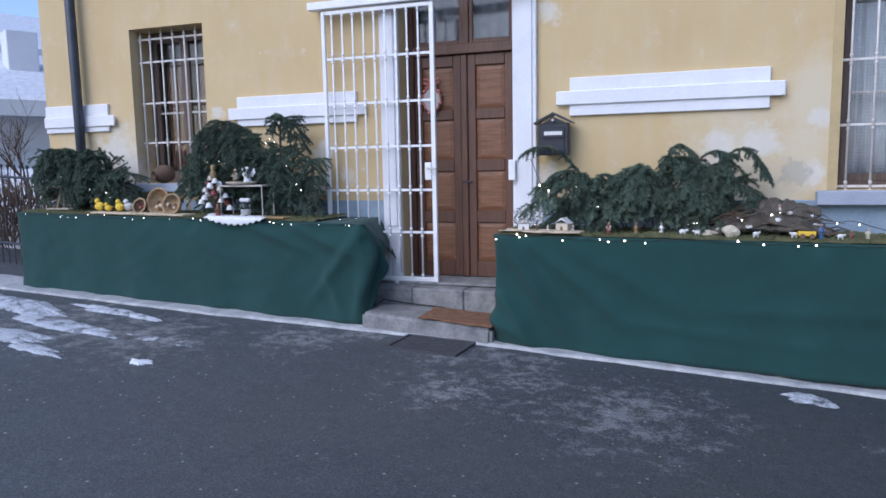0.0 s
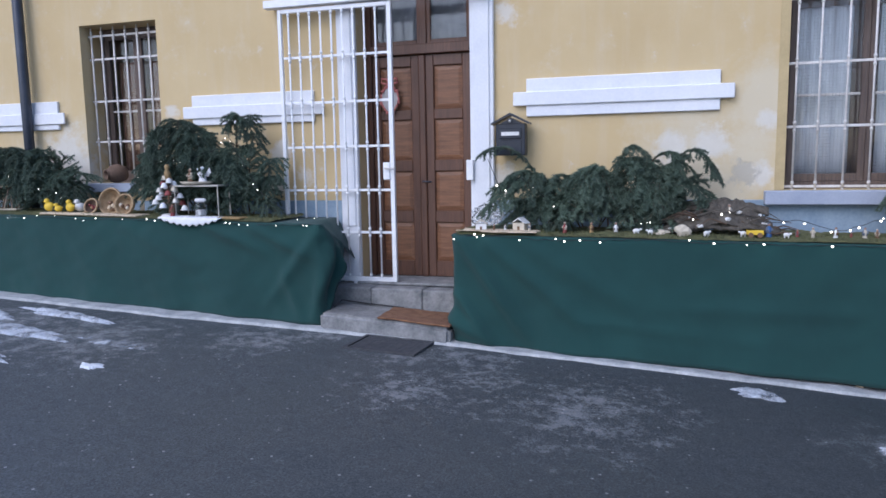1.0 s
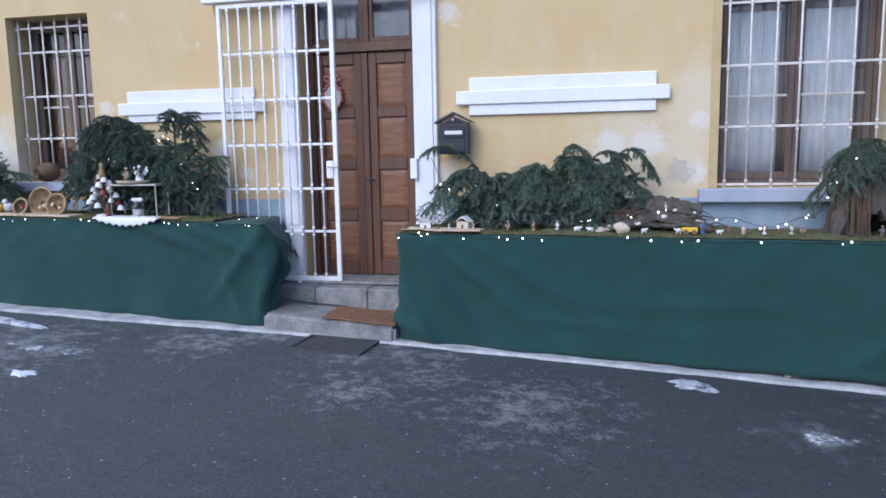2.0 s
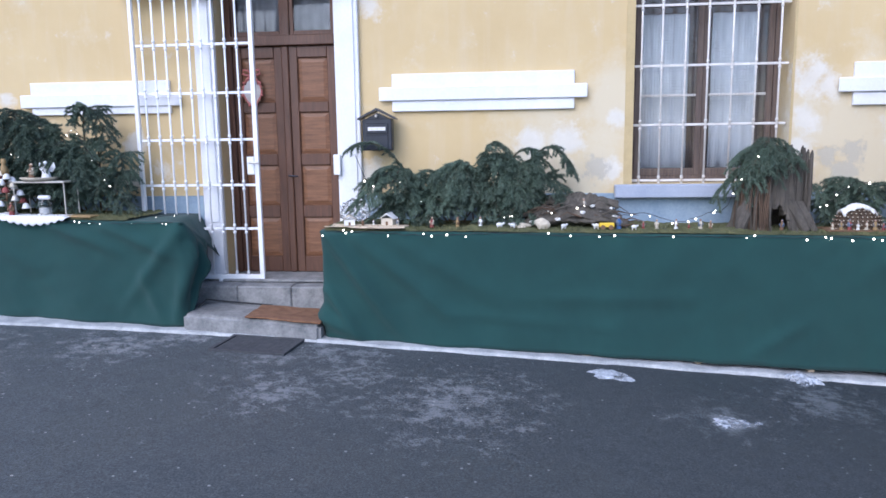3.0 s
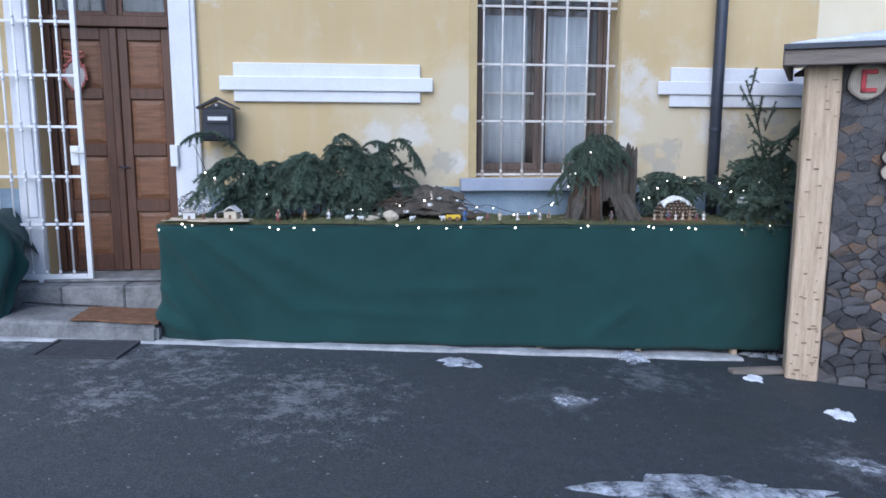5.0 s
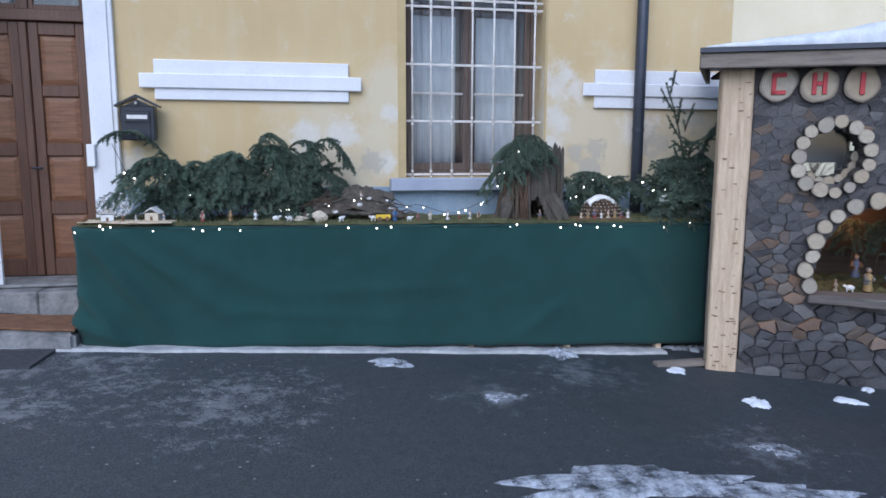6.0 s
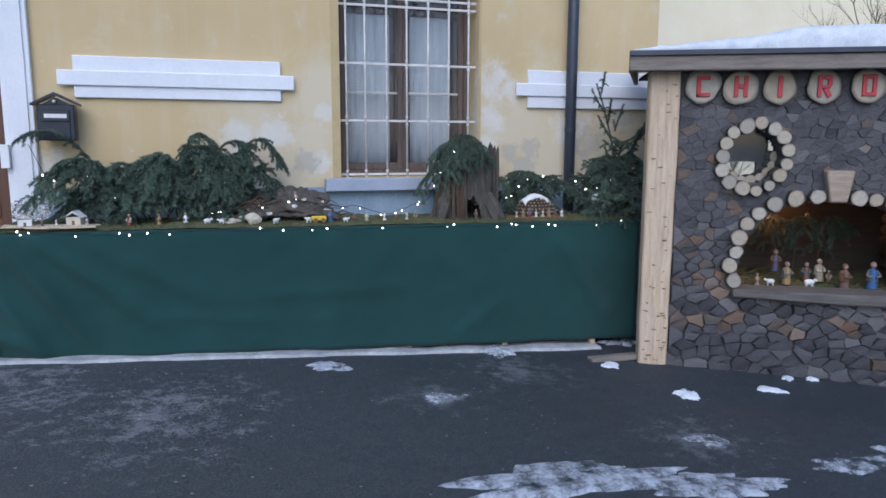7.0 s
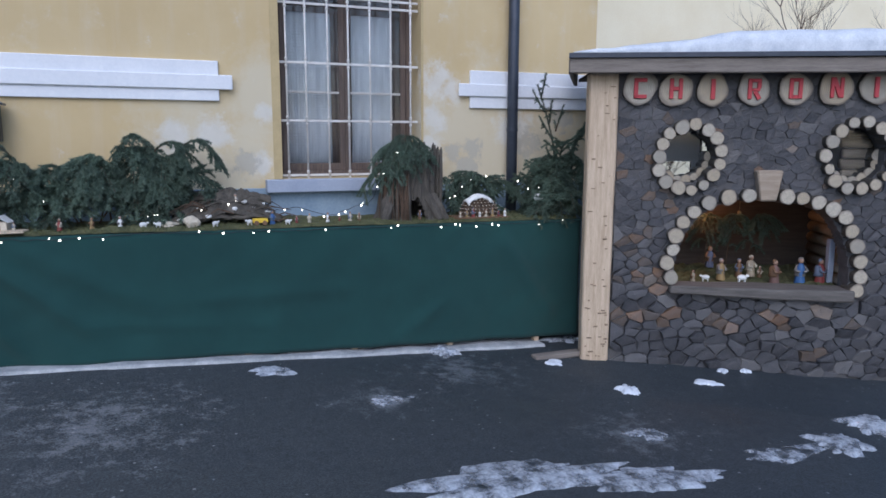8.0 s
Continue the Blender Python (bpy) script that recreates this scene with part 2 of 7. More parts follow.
def patchy_snow(name, cover, scale):
    """Melting snow with holes through which the street shows."""
    m, nt, b = nodes_of(name, 0.65)
    v = coords(nt)
    n1, n2 = noise_of(nt, v, scale, 9, 0.7), noise_of(nt, v, 60, 4)
    nt.links.new(ramp(nt, n2, (0.3, (0.36, 0.40, 0.46)), (0.7, (0.68, 0.72, 0.78))), b.inputs["Base Color"])
    bump(nt, b, calc(nt, "ADD", n1, n2), 0.6, 0.01)
    hole = ramp(nt, n1, (cover - 0.09, (0, 0, 0)), (cover + 0.13, (0.85, 0.85, 0.85)))
    nt.links.new(hole, b.inputs["Alpha"])
    return m


THINSNOW = patchy_snow("thin_melting_snow", 0.45, 7)
ROADSNOW = patchy_snow("trodden_road_snow", 0.39, 6)
FILM = patchy_snow("film_of_slush", 0.53, 10)
ICE = surface("grey_ice_crust", (0.22, 0.235, 0.245), (0.54, 0.55, 0.55), 8, 70, 0.7, relief=0.5)
DARKMETAL = surface("dark_blue_grey_metal", (0.030, 0.036, 0.052), (0.062, 0.072, 0.094), 5, 60, 0.45, 0.3, 0.15)
BLACK = surface("black_rubber", (0.012, 0.012, 0.014), (0.035, 0.036, 0.04), 20, 120, 0.8)
FELT = cloth_felt()
MOSS = surface("dry_moss", (0.040, 0.050, 0.020), (0.14, 0.14, 0.06), 12, 120, 0.95, relief=1.0, depth=0.02)
NEEDLE = surface("spruce_needles", (0.055, 0.088, 0.066), (0.115, 0.165, 0.118), 7, 40, 0.6, relief=0, spread=0.5)
TWIG = surface("twig_bark", (0.05, 0.03, 0.018), (0.13, 0.085, 0.055), 14, 90, 0.9)
BARK = surface("grey_brown_bark", (0.028, 0.025, 0.020), (0.145, 0.128, 0.104), 6, 40, 0.95, relief=1.0, stretch=(3, 3, 0.6), depth=0.02)
CURTAIN = surface("white_lace_curtain", (0.52, 0.54, 0.60), (0.76, 0.78, 0.82), 10, 150, 0.9, stretch=(2, 2, 0.4))
# the unlit room's dimness is put into this dark colour
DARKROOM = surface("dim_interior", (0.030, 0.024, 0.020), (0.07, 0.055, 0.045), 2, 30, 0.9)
GLASS = glassy("window_glass", (0.80, 0.84, 0.86))
GREYWOOD = wood("grey_old_beam", (0.055, 0.048, 0.043), (0.17, 0.155, 0.14), "X", 0.85)
MATGREY = surface("dark_grey_rubber", (0.034, 0.036, 0.041), (0.075, 0.078, 0.086), 20, 120, 0.85)
# curtain lace again, darkened to hold the shade behind the fanlight
SHADEDLACE = surface("shaded_lace", (0.10, 0.11, 0.13), (0.26, 0.27, 0.30), 10, 150, 0.9)

# ---- ground and street ----
def ground_z(x, y):
    return 0.035 - (0.062 if x > 0 else 0.051) * max(-14.0, min(14.0, x)) + 0.01 * (max(-40.0, min(40.0, y)) + 0.8)


def ground_sheet():
    bm = bmesh.new()
    xs = [-400, -120, -50, -25, -14] + [-12 + 0.5 * i for i in range(49)] + [14, 25, 50, 120, 400]
    ys = [-400, -120, -50, -25, -14] + [-10 + 0.5 * i for i in range(37)] + [12, 25, 50, 120, 400]
    grid = [[bm.verts.new((x, y, ground_z(x, y) + (0.006 * noise.noise((x * 1.3, y * 1.3, 0)) if abs(x) < 12 and abs(y) < 10 else 0))) for x in xs] for y in ys]
    for r0, r1 in zip(grid, grid[1:]):
        for i in range(len(xs) - 1):
            bm.faces.new((r0[i], r0[i + 1], r1[i + 1], r1[i]))
    return solid("ground", bm, ASPHALT, "dark worn asphalt street with salt stains", "street", kind="structure", smooth=True)


ground_sheet()


def blob_patch(name, cx, cy, rx, ry, height, material, label, category, seed, turn=0.0, group="", rag=0.35):
    """A thin ragged-edged heap lying on the street."""
    bm = bmesh.new()
    n, rings = 72, 5
    ca, sa = math.cos(radians(turn)), math.sin(radians(turn))

    def place(k, f):
        a = k * 2 * math.pi / n
        e = 1 + rag * noise.noise((math.cos(a) * 1.6 + seed * 3.1, math.sin(a) * 1.6, seed)) * 1.6 + rag * 0.8 * noise.noise((math.cos(a) * 5 + seed, math.sin(a) * 5, seed * 2.0))
        u, w = rx * f * e * math.cos(a), ry * f * e * math.sin(a)
        x, y = cx + ca * u - sa * w, cy + sa * u + ca * w
        h = height * (1 - f ** 2) ** 0.5 if f < 1 else 0
        h *= 0.55 + 0.9 * abs(noise.noise((x * 9, y * 9, seed)))
        return x, y, ground_z(x, y) + 0.004 + h - (0.008 if f == 1 else 0)

    mid = bm.verts.new((cx, cy, ground_z(cx, cy) + 0.004 + height * 0.8))
    loops = [[bm.verts.new(place(k, (i + 1) / rings)) for k in range(n)] for i in range(rings)]
    for k in range(n):
        bm.faces.new((mid, loops[0][k], loops[0][(k + 1) % n]))
        for a, b in zip(loops, loops[1:]):
            bm.faces.new((a[k], b[k], b[(k + 1) % n], a[(k + 1) % n]))
    return solid(name, bm, material, label, category, group, smooth=True)


for i, (x, y, rx, ry, h, turn) in enumerate([
        (2.3, -1.09, 0.16, 0.085, 0.02, -8), (3.74, -0.86, 0.11, 0.12, 0.05, 10), (4.52, -1.3, 0.07, 0.06, 0.025, 0), (5.0, -0.68, 0.2, 0.09, 0.04, 0),
        (4.74, -1.99, 0.075, 0.09, 0.03, 20), (5.49, -1.98, 0.1, 0.06, 0.03, -30), (2.95, -1.83, 0.16, 0.07, 0.01, 10), (4.36, -2.72, 0.13, 0.09, 0.008, 0),
        (-2.06, -2.26, 0.09, 0.05, 0.02, 0), (5.5, -3.15, 0.2, 0.14, 0.04, 0), (6.0, -2.95, 0.22, 0.16, 0.04, 0), (5.85, -1.77, 0.05, 0.035, 0.03, 0), (6.05, -1.8, 0.05, 0.035, 0.03, 0)]):
    blob_patch("snow_patch", x, y, rx, ry, h, FILM if i in (6, 7) else THINSNOW if i in (0, 1, 3, 9, 10) else SNOW, "small melting snow patch on the asphalt", "snow", i + 1, turn, "snow patches on the street", 0.6)
for i, (x, y, rx, ry, h, turn) in enumerate([
        (3.25, -3.05, 0.62, 0.20, 0.02, 4), (3.95, -3.22, 0.42, 0.12, 0.02, -8), (5.05, -3.15, 0.33, 0.10, 0.012, 0), (-4.3, -1.35, 0.75, 0.16, 0.05, -12), (-3.35, -1.72, 0.62, 0.12, 0.02, -8),
        (-3.6, -2.1, 0.55, 0.14, 0.02, -10), (-3.0, -2.3, 0.3, 0.07, 0.015, -12), (-3.3, -1.2, 0.5, 0.07, 0.03, -8), (-2.3, -1.75, 0.35, 0.07, 0.006, -6)]):
    blob_patch("slush_patch", x, y, rx, ry, h, FILM if i in (2, 8) else ROADSNOW if i > 2 else THINSNOW, "wide thin crust of trodden snow on the street", "snow", i + 31, turn, "slush on the street", 0.38)


def base_strip():
    """The pale uneven concrete edge along the foot of the house."""
    bm = bmesh.new()
    n = 150
    prev = None
    for i in range(n + 1):
        x = -5.6 + 10.3 * i / n
        f = -0.845 - 0.02 * noise.noise((x * 2.2, 0, 4)) - 0.012 * noise.noise((x * 9, 0, 1)) - (0.07 * max(0, min(1, (-1.1 - x) / 1.5)) if x < -1.1 else 0)
        zt = ground_z(x, f) + 0.022 + 0.008 * noise.noise((x * 5, 2, 2))
        row = [bm.verts.new(p) for p in ((x, f - 0.012, ground_z(x, f) - 0.02), (x, f, zt - 0.006), (x, f + 0.012, zt), (x, -0.45, zt + 0.01))]
        if prev:
            for k in range(3):
                bm.faces.new((prev[k], row[k], row[k + 1], prev[k + 1]))
        prev = row
    return solid("kerb", bm, ICE, "pale icy concrete edge along the house", "kerb", kind="structure", smooth=False)


base_strip()


# ---- the house ----
WINR = (2.60, 3.85, 1.21, 2.98)
WINL = (-4.03, -3.11, 1.32, 2.915)
DOOR = (-0.98, 0.08, 0.30, 3.12)
HX0, HX1, HTOP = -5.24, 5.68, 6.4


def wall_with_holes(x0, x1, z0, z1, y0, y1, holes):
    """A thick wall cut into blocks round its openings, inner faces dropped."""
    xs = sorted({x0, x1, *[h[0] for h in holes], *[h[1] for h in holes]})
    zs = sorted({z0, z1, *[h[2] for h in holes], *[h[3] for h in holes]})
    full = {}
    for i in range(len(xs) - 1):
        for k in range(len(zs) - 1):
            cx, cz = (xs[i] + xs[i + 1]) / 2, (zs[k] + zs[k + 1]) / 2
            full[i, k] = not any(h[0] < cx < h[1] and h[2] < cz < h[3] for h in holes)
    bm = bmesh.new()
    seen = {}

    def v(x, y, z):
        key = (round(x, 4), round(y, 4), round(z, 4))
        if key not in seen:
            seen[key] = bm.verts.new(key)
        return seen[key]

    for (i, k), on in full.items():
        if not on:
            continue
        a, b, c, d = xs[i], xs[i + 1], zs[k], zs[k + 1]
        bm.faces.new((v(a, y0, c), v(b, y0, c), v(b, y0, d), v(a, y0, d)))
        bm.faces.new((v(b, y1, c), v(a, y1, c), v(a, y1, d), v(b, y1, d)))
        if not full.get((i - 1, k)):
            bm.faces.new((v(a, y1, c), v(a, y0, c), v(a, y0, d), v(a, y1, d)))
        if not full.get((i + 1, k)):
            bm.faces.new((v(b, y0, c), v(b, y1, c), v(b, y1, d), v(b, y0, d)))
        if not full.get((i, k - 1)):
            bm.faces.new((v(a, y1, c), v(b, y1, c), v(b, y0, c), v(a, y0, c)))
        if not full.get((i, k + 1)):
            bm.faces.new((v(a, y0, d), v(b, y0, d), v(b, y1, d), v(a, y1, d)))
    return bm


solid("wall_front", wall_with_holes(HX0, HX1, -0.6, HTOP, 0.0, 0.42, [WINR, WINL, DOOR]), PLASTER, "ochre yellow plaster wall with flaking patches", "wall", kind="structure")
solid("wall_left", boxes((HX0, HX0 + 0.4, 0.42, 7.5, -0.6, HTOP)), PLASTER, "ochre yellow plaster gable wall", "wall", kind="structure")
solid("wall_right", boxes((HX1 - 0.4, HX1, 0.42, 7.5, -0.8, HTOP)), PLASTER, "ochre yellow plaster gable wall", "wall", kind="structure")
solid("wall_back", boxes((HX0 + 0.4, HX1 - 0.4, 7.1, 7.5, -0.6, HTOP)), PLASTER, "ochre yellow plaster back wall", "wall", kind="structure")
# inner wall, floor and ceiling share the dark colour standing for missing light
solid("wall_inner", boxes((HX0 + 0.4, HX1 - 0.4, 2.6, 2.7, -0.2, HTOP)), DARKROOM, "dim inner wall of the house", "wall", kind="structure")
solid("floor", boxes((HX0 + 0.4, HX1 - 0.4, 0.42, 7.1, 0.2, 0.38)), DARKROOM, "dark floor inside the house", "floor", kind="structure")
solid("ceiling", boxes((HX0 + 0.4, HX1 - 0.4, 0.42, 7.1, 3.3, 3.5)), DARKROOM, "ceiling inside the house, coloured dark like the unlit room", "ceiling", kind="structure")
bm = bmesh.new()
ridge = [bm.verts.new((x, 3.75, HTOP + 2.4)) for x in (HX0 - 0.4, HX1 + 0.4)]
front = [bm.verts.new((x, -0.35, HTOP)) for x in (HX0 - 0.4, HX1 + 0.4)]
back = [bm.verts.new((x, 7.9, HTOP)) for x in (HX0 - 0.4, HX1 + 0.4)]
bm.faces.new((front[0], front[1], ridge[1], ridge[0]))
bm.faces.new((ridge[0], ridge[1], back[1], back[0]))
bm.faces.new((front[1], front[0], back[0], back[1]))
bm.faces.new((front[0], ridge[0], back[0]))
bm.faces.new((front[1], back[1], ridge[1]))
solid("roof", bm, SNOW, "snow-covered pitched house roof", "roof", kind="structure")
# plinth along the foot, butted against the door surround
for x0, x1 in ((HX0, -1.165), (0.295, HX1)):
    solid("plinth", boxes((x0, x1, -0.025, -0.001, -0.6, 1.135), bevel=0.004), PLINTH, "blue-grey painted plinth along the house foot", "plinth", kind="structure")
# darker ochre strips along both sides of the right-hand window
for x0, x1, z0, z1 in (WINR,):
    solid("trim", boxes((x0 - 0.07, x0 - 0.001, -0.006, -0.001, z0, z1), (x1 + 0.001, x1 + 0.02, -0.006, -0.001, z0, z1)), SURROUND, "dull ochre strips beside the window", "trim", kind="structure")


def wall_panel(x0, x1, m0, m1, z0=1.845, z1=2.16):
    """A white stepped stucco band: a long block behind, a longer rail across its middle."""
    t = thing("stucco_band", (x0 + x1) / 2, -0.001, z0, "white painted stepped stucco band on the ochre wall", "moulding", "white stucco bands")
    part("panel", boxes((x0, x1, -0.032, -0.001, z0, z1), bevel=0.005), WHITE, t)
    part("rail", boxes((m0, m1, -0.052, -0.033, 1.935, 2.05), bevel=0.006), WHITE, t)


wall_panel(0.57, 2.11, 0.46, 2.215)
wall_panel(-2.727, -1.415, -2.82, -1.32, 1.87, 2.157)
wall_panel(-5.235, -4.355, -5.238, -4.26, 1.88, 2.17)
wall_panel(4.32, 5.60, 4.20, 5.675, 1.83, 2.17)

# door surround
for x0, x1 in ((-1.16, -0.982), (0.082, 0.29)):
    bm = boxes((x0, x1, -0.045, -0.001, 0.30, 3.3), bevel=0.006)
    box(bm, x0 + 0.035, x1 - 0.035, -0.058, -0.046, 0.9, 3.25, 0.004)
    solid("trim", bm, WHITE, "white painted pilaster beside the house door", "door trim", kind="structure")

# stone steps
upper = thing("door_step", -0.45, -0.1, 0.1, "worn grey stone step under the house door", "step", kind="structure")
for i, (x0, x1) in enumerate(((-1.20, -0.78), (-0.779, -0.30), (-0.299, 0.30))):
    part("block", boxes((x0, x1, -0.335 + 0.008 * i, -0.03, 0.05, 0.375 - 0.004 * i), bevel=0.011), STEPSTONE, upper)
part("threshold", boxes((-0.978, 0.078, -0.16, 0.30, 0.376, 0.40), bevel=0.006), STEPSTONE, upper)


def slab_step():
    bm = boxes((-1.05, 0.09, -0.82, -0.336, -0.25, 0.24))
    bmesh.ops.bevel(bm, geom=bm.edges[:], offset=0.028, segments=3, affect="EDGES")
    bmesh.ops.subdivide_edges(bm, edges=[e for e in bm.edges if e.calc_length() > 0.3], cuts=14, use_grid_fill=True)
    for v in bm.verts:
        v.co.z += -0.065 * (v.co.x + 1.05) + 0.008 * noise.noise(v.co * 5)
        v.co.y += 0.012 * noise.noise(v.co * 4) - 0.05 * max(0, v.co.x + 0.4) * (v.co.y < -0.6)
    return solid("front_step", bm, STEPSTONE, "low worn concrete step in front of the door", "step", kind="structure", smooth=False)


slab_step()


def step_z(x):
    return 0.245 - 0.065 * (x + 1.05)


# ---- the house door ----
def panel_field(bm, x0, x1, z0, z1, y):
    """A raised and fielded panel: its bevelled border falls back towards the frame."""
    o = [bm.verts.new(p) for p in ((x0, y + 0.011, z0), (x1, y + 0.011, z0), (x1, y + 0.011, z1), (x0, y + 0.011, z1))]
    d = 0.045
    i = [bm.verts.new(p) for p in ((x0 + d, y, z0 + d), (x1 - d, y, z0 + d), (x1 - d, y, z1 - d), (x0 + d, y, z1 - d))]
    for k in range(4):
        bm.faces.new((o[k], o[(k + 1) % 4], i[(k + 1) % 4], i[k]))
    bm.faces.new(i)


def house_door():
    t = thing("door_1", -0.43, 0.26, 0.40, "brown panelled wooden double door, closed", "door", kind="structure")
    y = 0.22
    part("door_frame", boxes((-0.978, -0.925, y - 0.02, y + 0.09, 0.402, 3.1), (0.025, 0.078, y - 0.02, y + 0.09, 0.402, 3.1), (-0.924, 0.024, y - 0.04, y + 0.09, 2.455, 2.545), (-0.924, 0.024, y - 0.02, y + 0.09, 3.04, 3.1), bevel=0.006), DOORWOOD, t)
    rows = ((0.55, 0.915), (1.025, 1.393), (1.498, 1.869), (1.961, 2.351))
    for a, b in ((-0.922, -0.468), (-0.402, 0.022)):
        leaf = part("door_leaf", boxes((a, a + 0.075, y, y + 0.05, 0.405, 2.45), (b - 0.075, b, y, y + 0.05, 0.405, 2.45), (a + 0.076, b - 0.076, y, y + 0.05, 0.405, 0.55),
                    *[(a + 0.076, b - 0.076, y, y + 0.05, r0[1], r1[0]) for r0, r1 in zip(rows, rows[1:])], (a + 0.076, b - 0.076, y, y + 0.05, 2.351, 2.45), bevel=0.005), DOORWOOD, t)
        for z0, z1 in rows:
            bm = bmesh.new()
            panel_field(bm, a + 0.072, b - 0.072, z0 - 0.003, z1 + 0.003, y + 0.014)
            part("panel", bm, PANELWOOD, leaf, "reddish-brown raised wooden panel")
    part("meeting_bar", boxes((-0.467, -0.403, y - 0.018, y + 0.045, 0.405, 2.45), bevel=0.008), DOORWOOD, t)
    bm = tube(bmesh.new(), [(-0.43, y - 0.02, 1.30), (-0.43, y - 0.06, 1.30), (-0.345, y - 0.065, 1.295)], 0.008)
    part("door_handle", bm, DARKMETAL, t, "dark metal lever handle", True)
    part("transom_bar", boxes((-0.444, -0.386, y - 0.01, y + 0.05, 2.546, 3.039), bevel=0.004), DOORWOOD, t)
    for a, b in ((-0.923, -0.445), (-0.385, 0.023)):
        fr = part("transom_frame", boxes((a, a + 0.035, y + 0.005, y + 0.045, 2.546, 3.039), (b - 0.035, b, y + 0.005, y + 0.045, 2.546, 3.039), (a + 0.036, b - 0.036, y + 0.005, y + 0.045, 2.546, 2.585), bevel=0.003), DOORWOOD, t)
        pane = part("pane", boxes((a + 0.036, b - 0.036, y + 0.022, y + 0.026, 2.586, 3.038)), GLASS, fr, "dark glass pane")
        pane.visible_shadow = False
    for a, b in ((-0.90, -0.50), (-0.42, 0.0)):
        curtain(a, b, 2.56, 3.08, y + 0.12, "thin lace curtain behind the door's fanlight", SHADEDLACE)


def curtain(x0, x1, z0, z1, y, label, stuff=None):
    bm = bmesh.new()
    n = max(12, int((x1 - x0) / 0.018))
    prev = None
    for i in range(n + 1):
        x = x0 + (x1 - x0) * i / n
        d = 0.009 * math.sin(i * 1.15) + 0.012 * noise.noise((x * 14, z0, 1))
        row = [bm.verts.new((x + 0.01 * noise.noise((x * 5, k * 0.7, 3)), y + d * (0.5 + 0.5 * k / 4), z1 + (z0 - z1) * k / 4)) for k in range(5)]
        if prev:
            for k in range(4):
                bm.faces.new((prev[k], row[k], row[k + 1], prev[k + 1]))
        prev = row
    ob = solid("curtain", bm, stuff or CURTAIN, label, "curtain", "curtains behind the windows", smooth=True)
    so = ob.modifiers.new("thickness", "SOLIDIFY")
    so.thickness = 0.003


house_door()


# ---- windows with iron grilles ----
def grille(x0, x1, z0, z1, y, bars, rails, material, label):
    t = thing("window_grille", (x0 + x1) / 2, y, z0, label, "window grille", "iron window grilles")
    for z in rails:
        part("rail", boxes((x0 - 0.055, x1 + 0.055, y - 0.004, y + 0.010, z - 0.010, z + 0.010), bevel=0.002), material, t)
    for x in bars:
        bm = tube(bmesh.new(), [(x, y - 0.012, z0), (x, y - 0.012, z1)], 0.0085, 8)
        for z in rails:
            for dz in (-0.03, 0.03):
                ball(bm, (x, y - 0.012, z + dz), 0.014, 0.014, 0.017, 8, 6)
        part("bar", bm, material, t, smooth=True)
    return t


def window(n, hole, y, mull, curtains, label):
    x0, x1, z0, z1 = hole
    t = thing("window_%d" % n, (x0 + x1) / 2, y, z0, label, "window", kind="structure")
    part("window_frame", boxes((x0 + 0.001, x0 + 0.05, y, y + 0.06, z0, z1 - 0.001), (x1 - 0.05, x1 - 0.001, y, y + 0.06, z0, z1 - 0.001), (x0 + 0.051, x1 - 0.051, y, y + 0.06, z0, z0 + 0.055), (x0 + 0.051, x1 - 0.051, y, y + 0.06, z1 - 0.056, z1 - 0.001), bevel=0.004), FRAMEWOOD, t)
    for a, b in ((x0 + 0.052, mull - 0.001), (mull + 0.001, x1 - 0.052)):
        sash = part("sash", boxes((a, a + 0.05, y + 0.01, y + 0.05, z0 + 0.056, z1 - 0.058), (b - 0.05, b, y + 0.01, y + 0.05, z0 + 0.056, z1 - 0.058), (a + 0.051, b - 0.051, y + 0.01, y + 0.05, z0 + 0.056, z0 + 0.12), (a + 0.051, b - 0.051, y + 0.01, y + 0.05, z1 - 0.11, z1 - 0.058),
                    bevel=0.004), FRAMEWOOD, t)
        part("glazing_bar", boxes((a + 0.051, b - 0.051, y + 0.012, y + 0.045, z0 + 0.735, z0 + 0.755), bevel=0.003), RUSTWHITE, sash)
        pane = part("pane", boxes((a + 0.051, b - 0.051, y + 0.028, y + 0.032, z0 + 0.121, z1 - 0.111)), GLASS, sash)
        pane.visible_shadow = False
    for a, b in curtains:
        curtain(a, b, z0 + 0.08, z1 - 0.33, y + 0.12, "white lace curtain hanging behind the barred window" if n == 1 else "dull rust-coloured curtain behind the barred window", None if n == 1 else RUSTCURTAIN)


RUSTCURTAIN = surface("rust_curtain", (0.10, 0.05, 0.035), (0.24, 0.12, 0.07), 8, 90, 0.9)
BROWNDRAPE = surface("brown_drape", (0.13, 0.095, 0.08), (0.24, 0.18, 0.155), 8, 90, 0.9)
FRAMEWOOD = wood("brown_window_wood", (0.085, 0.060, 0.048), (0.18, 0.135, 0.11), "Z", 0.6)
window(1, WINR, 0.27, 3.22, ((2.70, 3.12), (3.31, 3.69)), "brown wooden window with white curtains in the ochre wall")
curtain(2.66, 3.80, WINR[2] + 0.06, WINR[3] - 0.06, 0.45, "dull brown drape behind the white curtains", BROWNDRAPE)
window(2, WINL, 0.27, -3.57, ((-3.90, -3.70), (-3.52, -3.36)), "dark wooden window behind an iron grille")
grille(2.65, 3.79, 1.215, 2.98, 0.07, [2.665, 2.83, 3.02, 3.20, 3.395, 3.585, 3.77], [1.235, 1.70, 2.185, 2.67, 2.735], RUSTWHITE, "weathered white iron bars with small collars before the window")
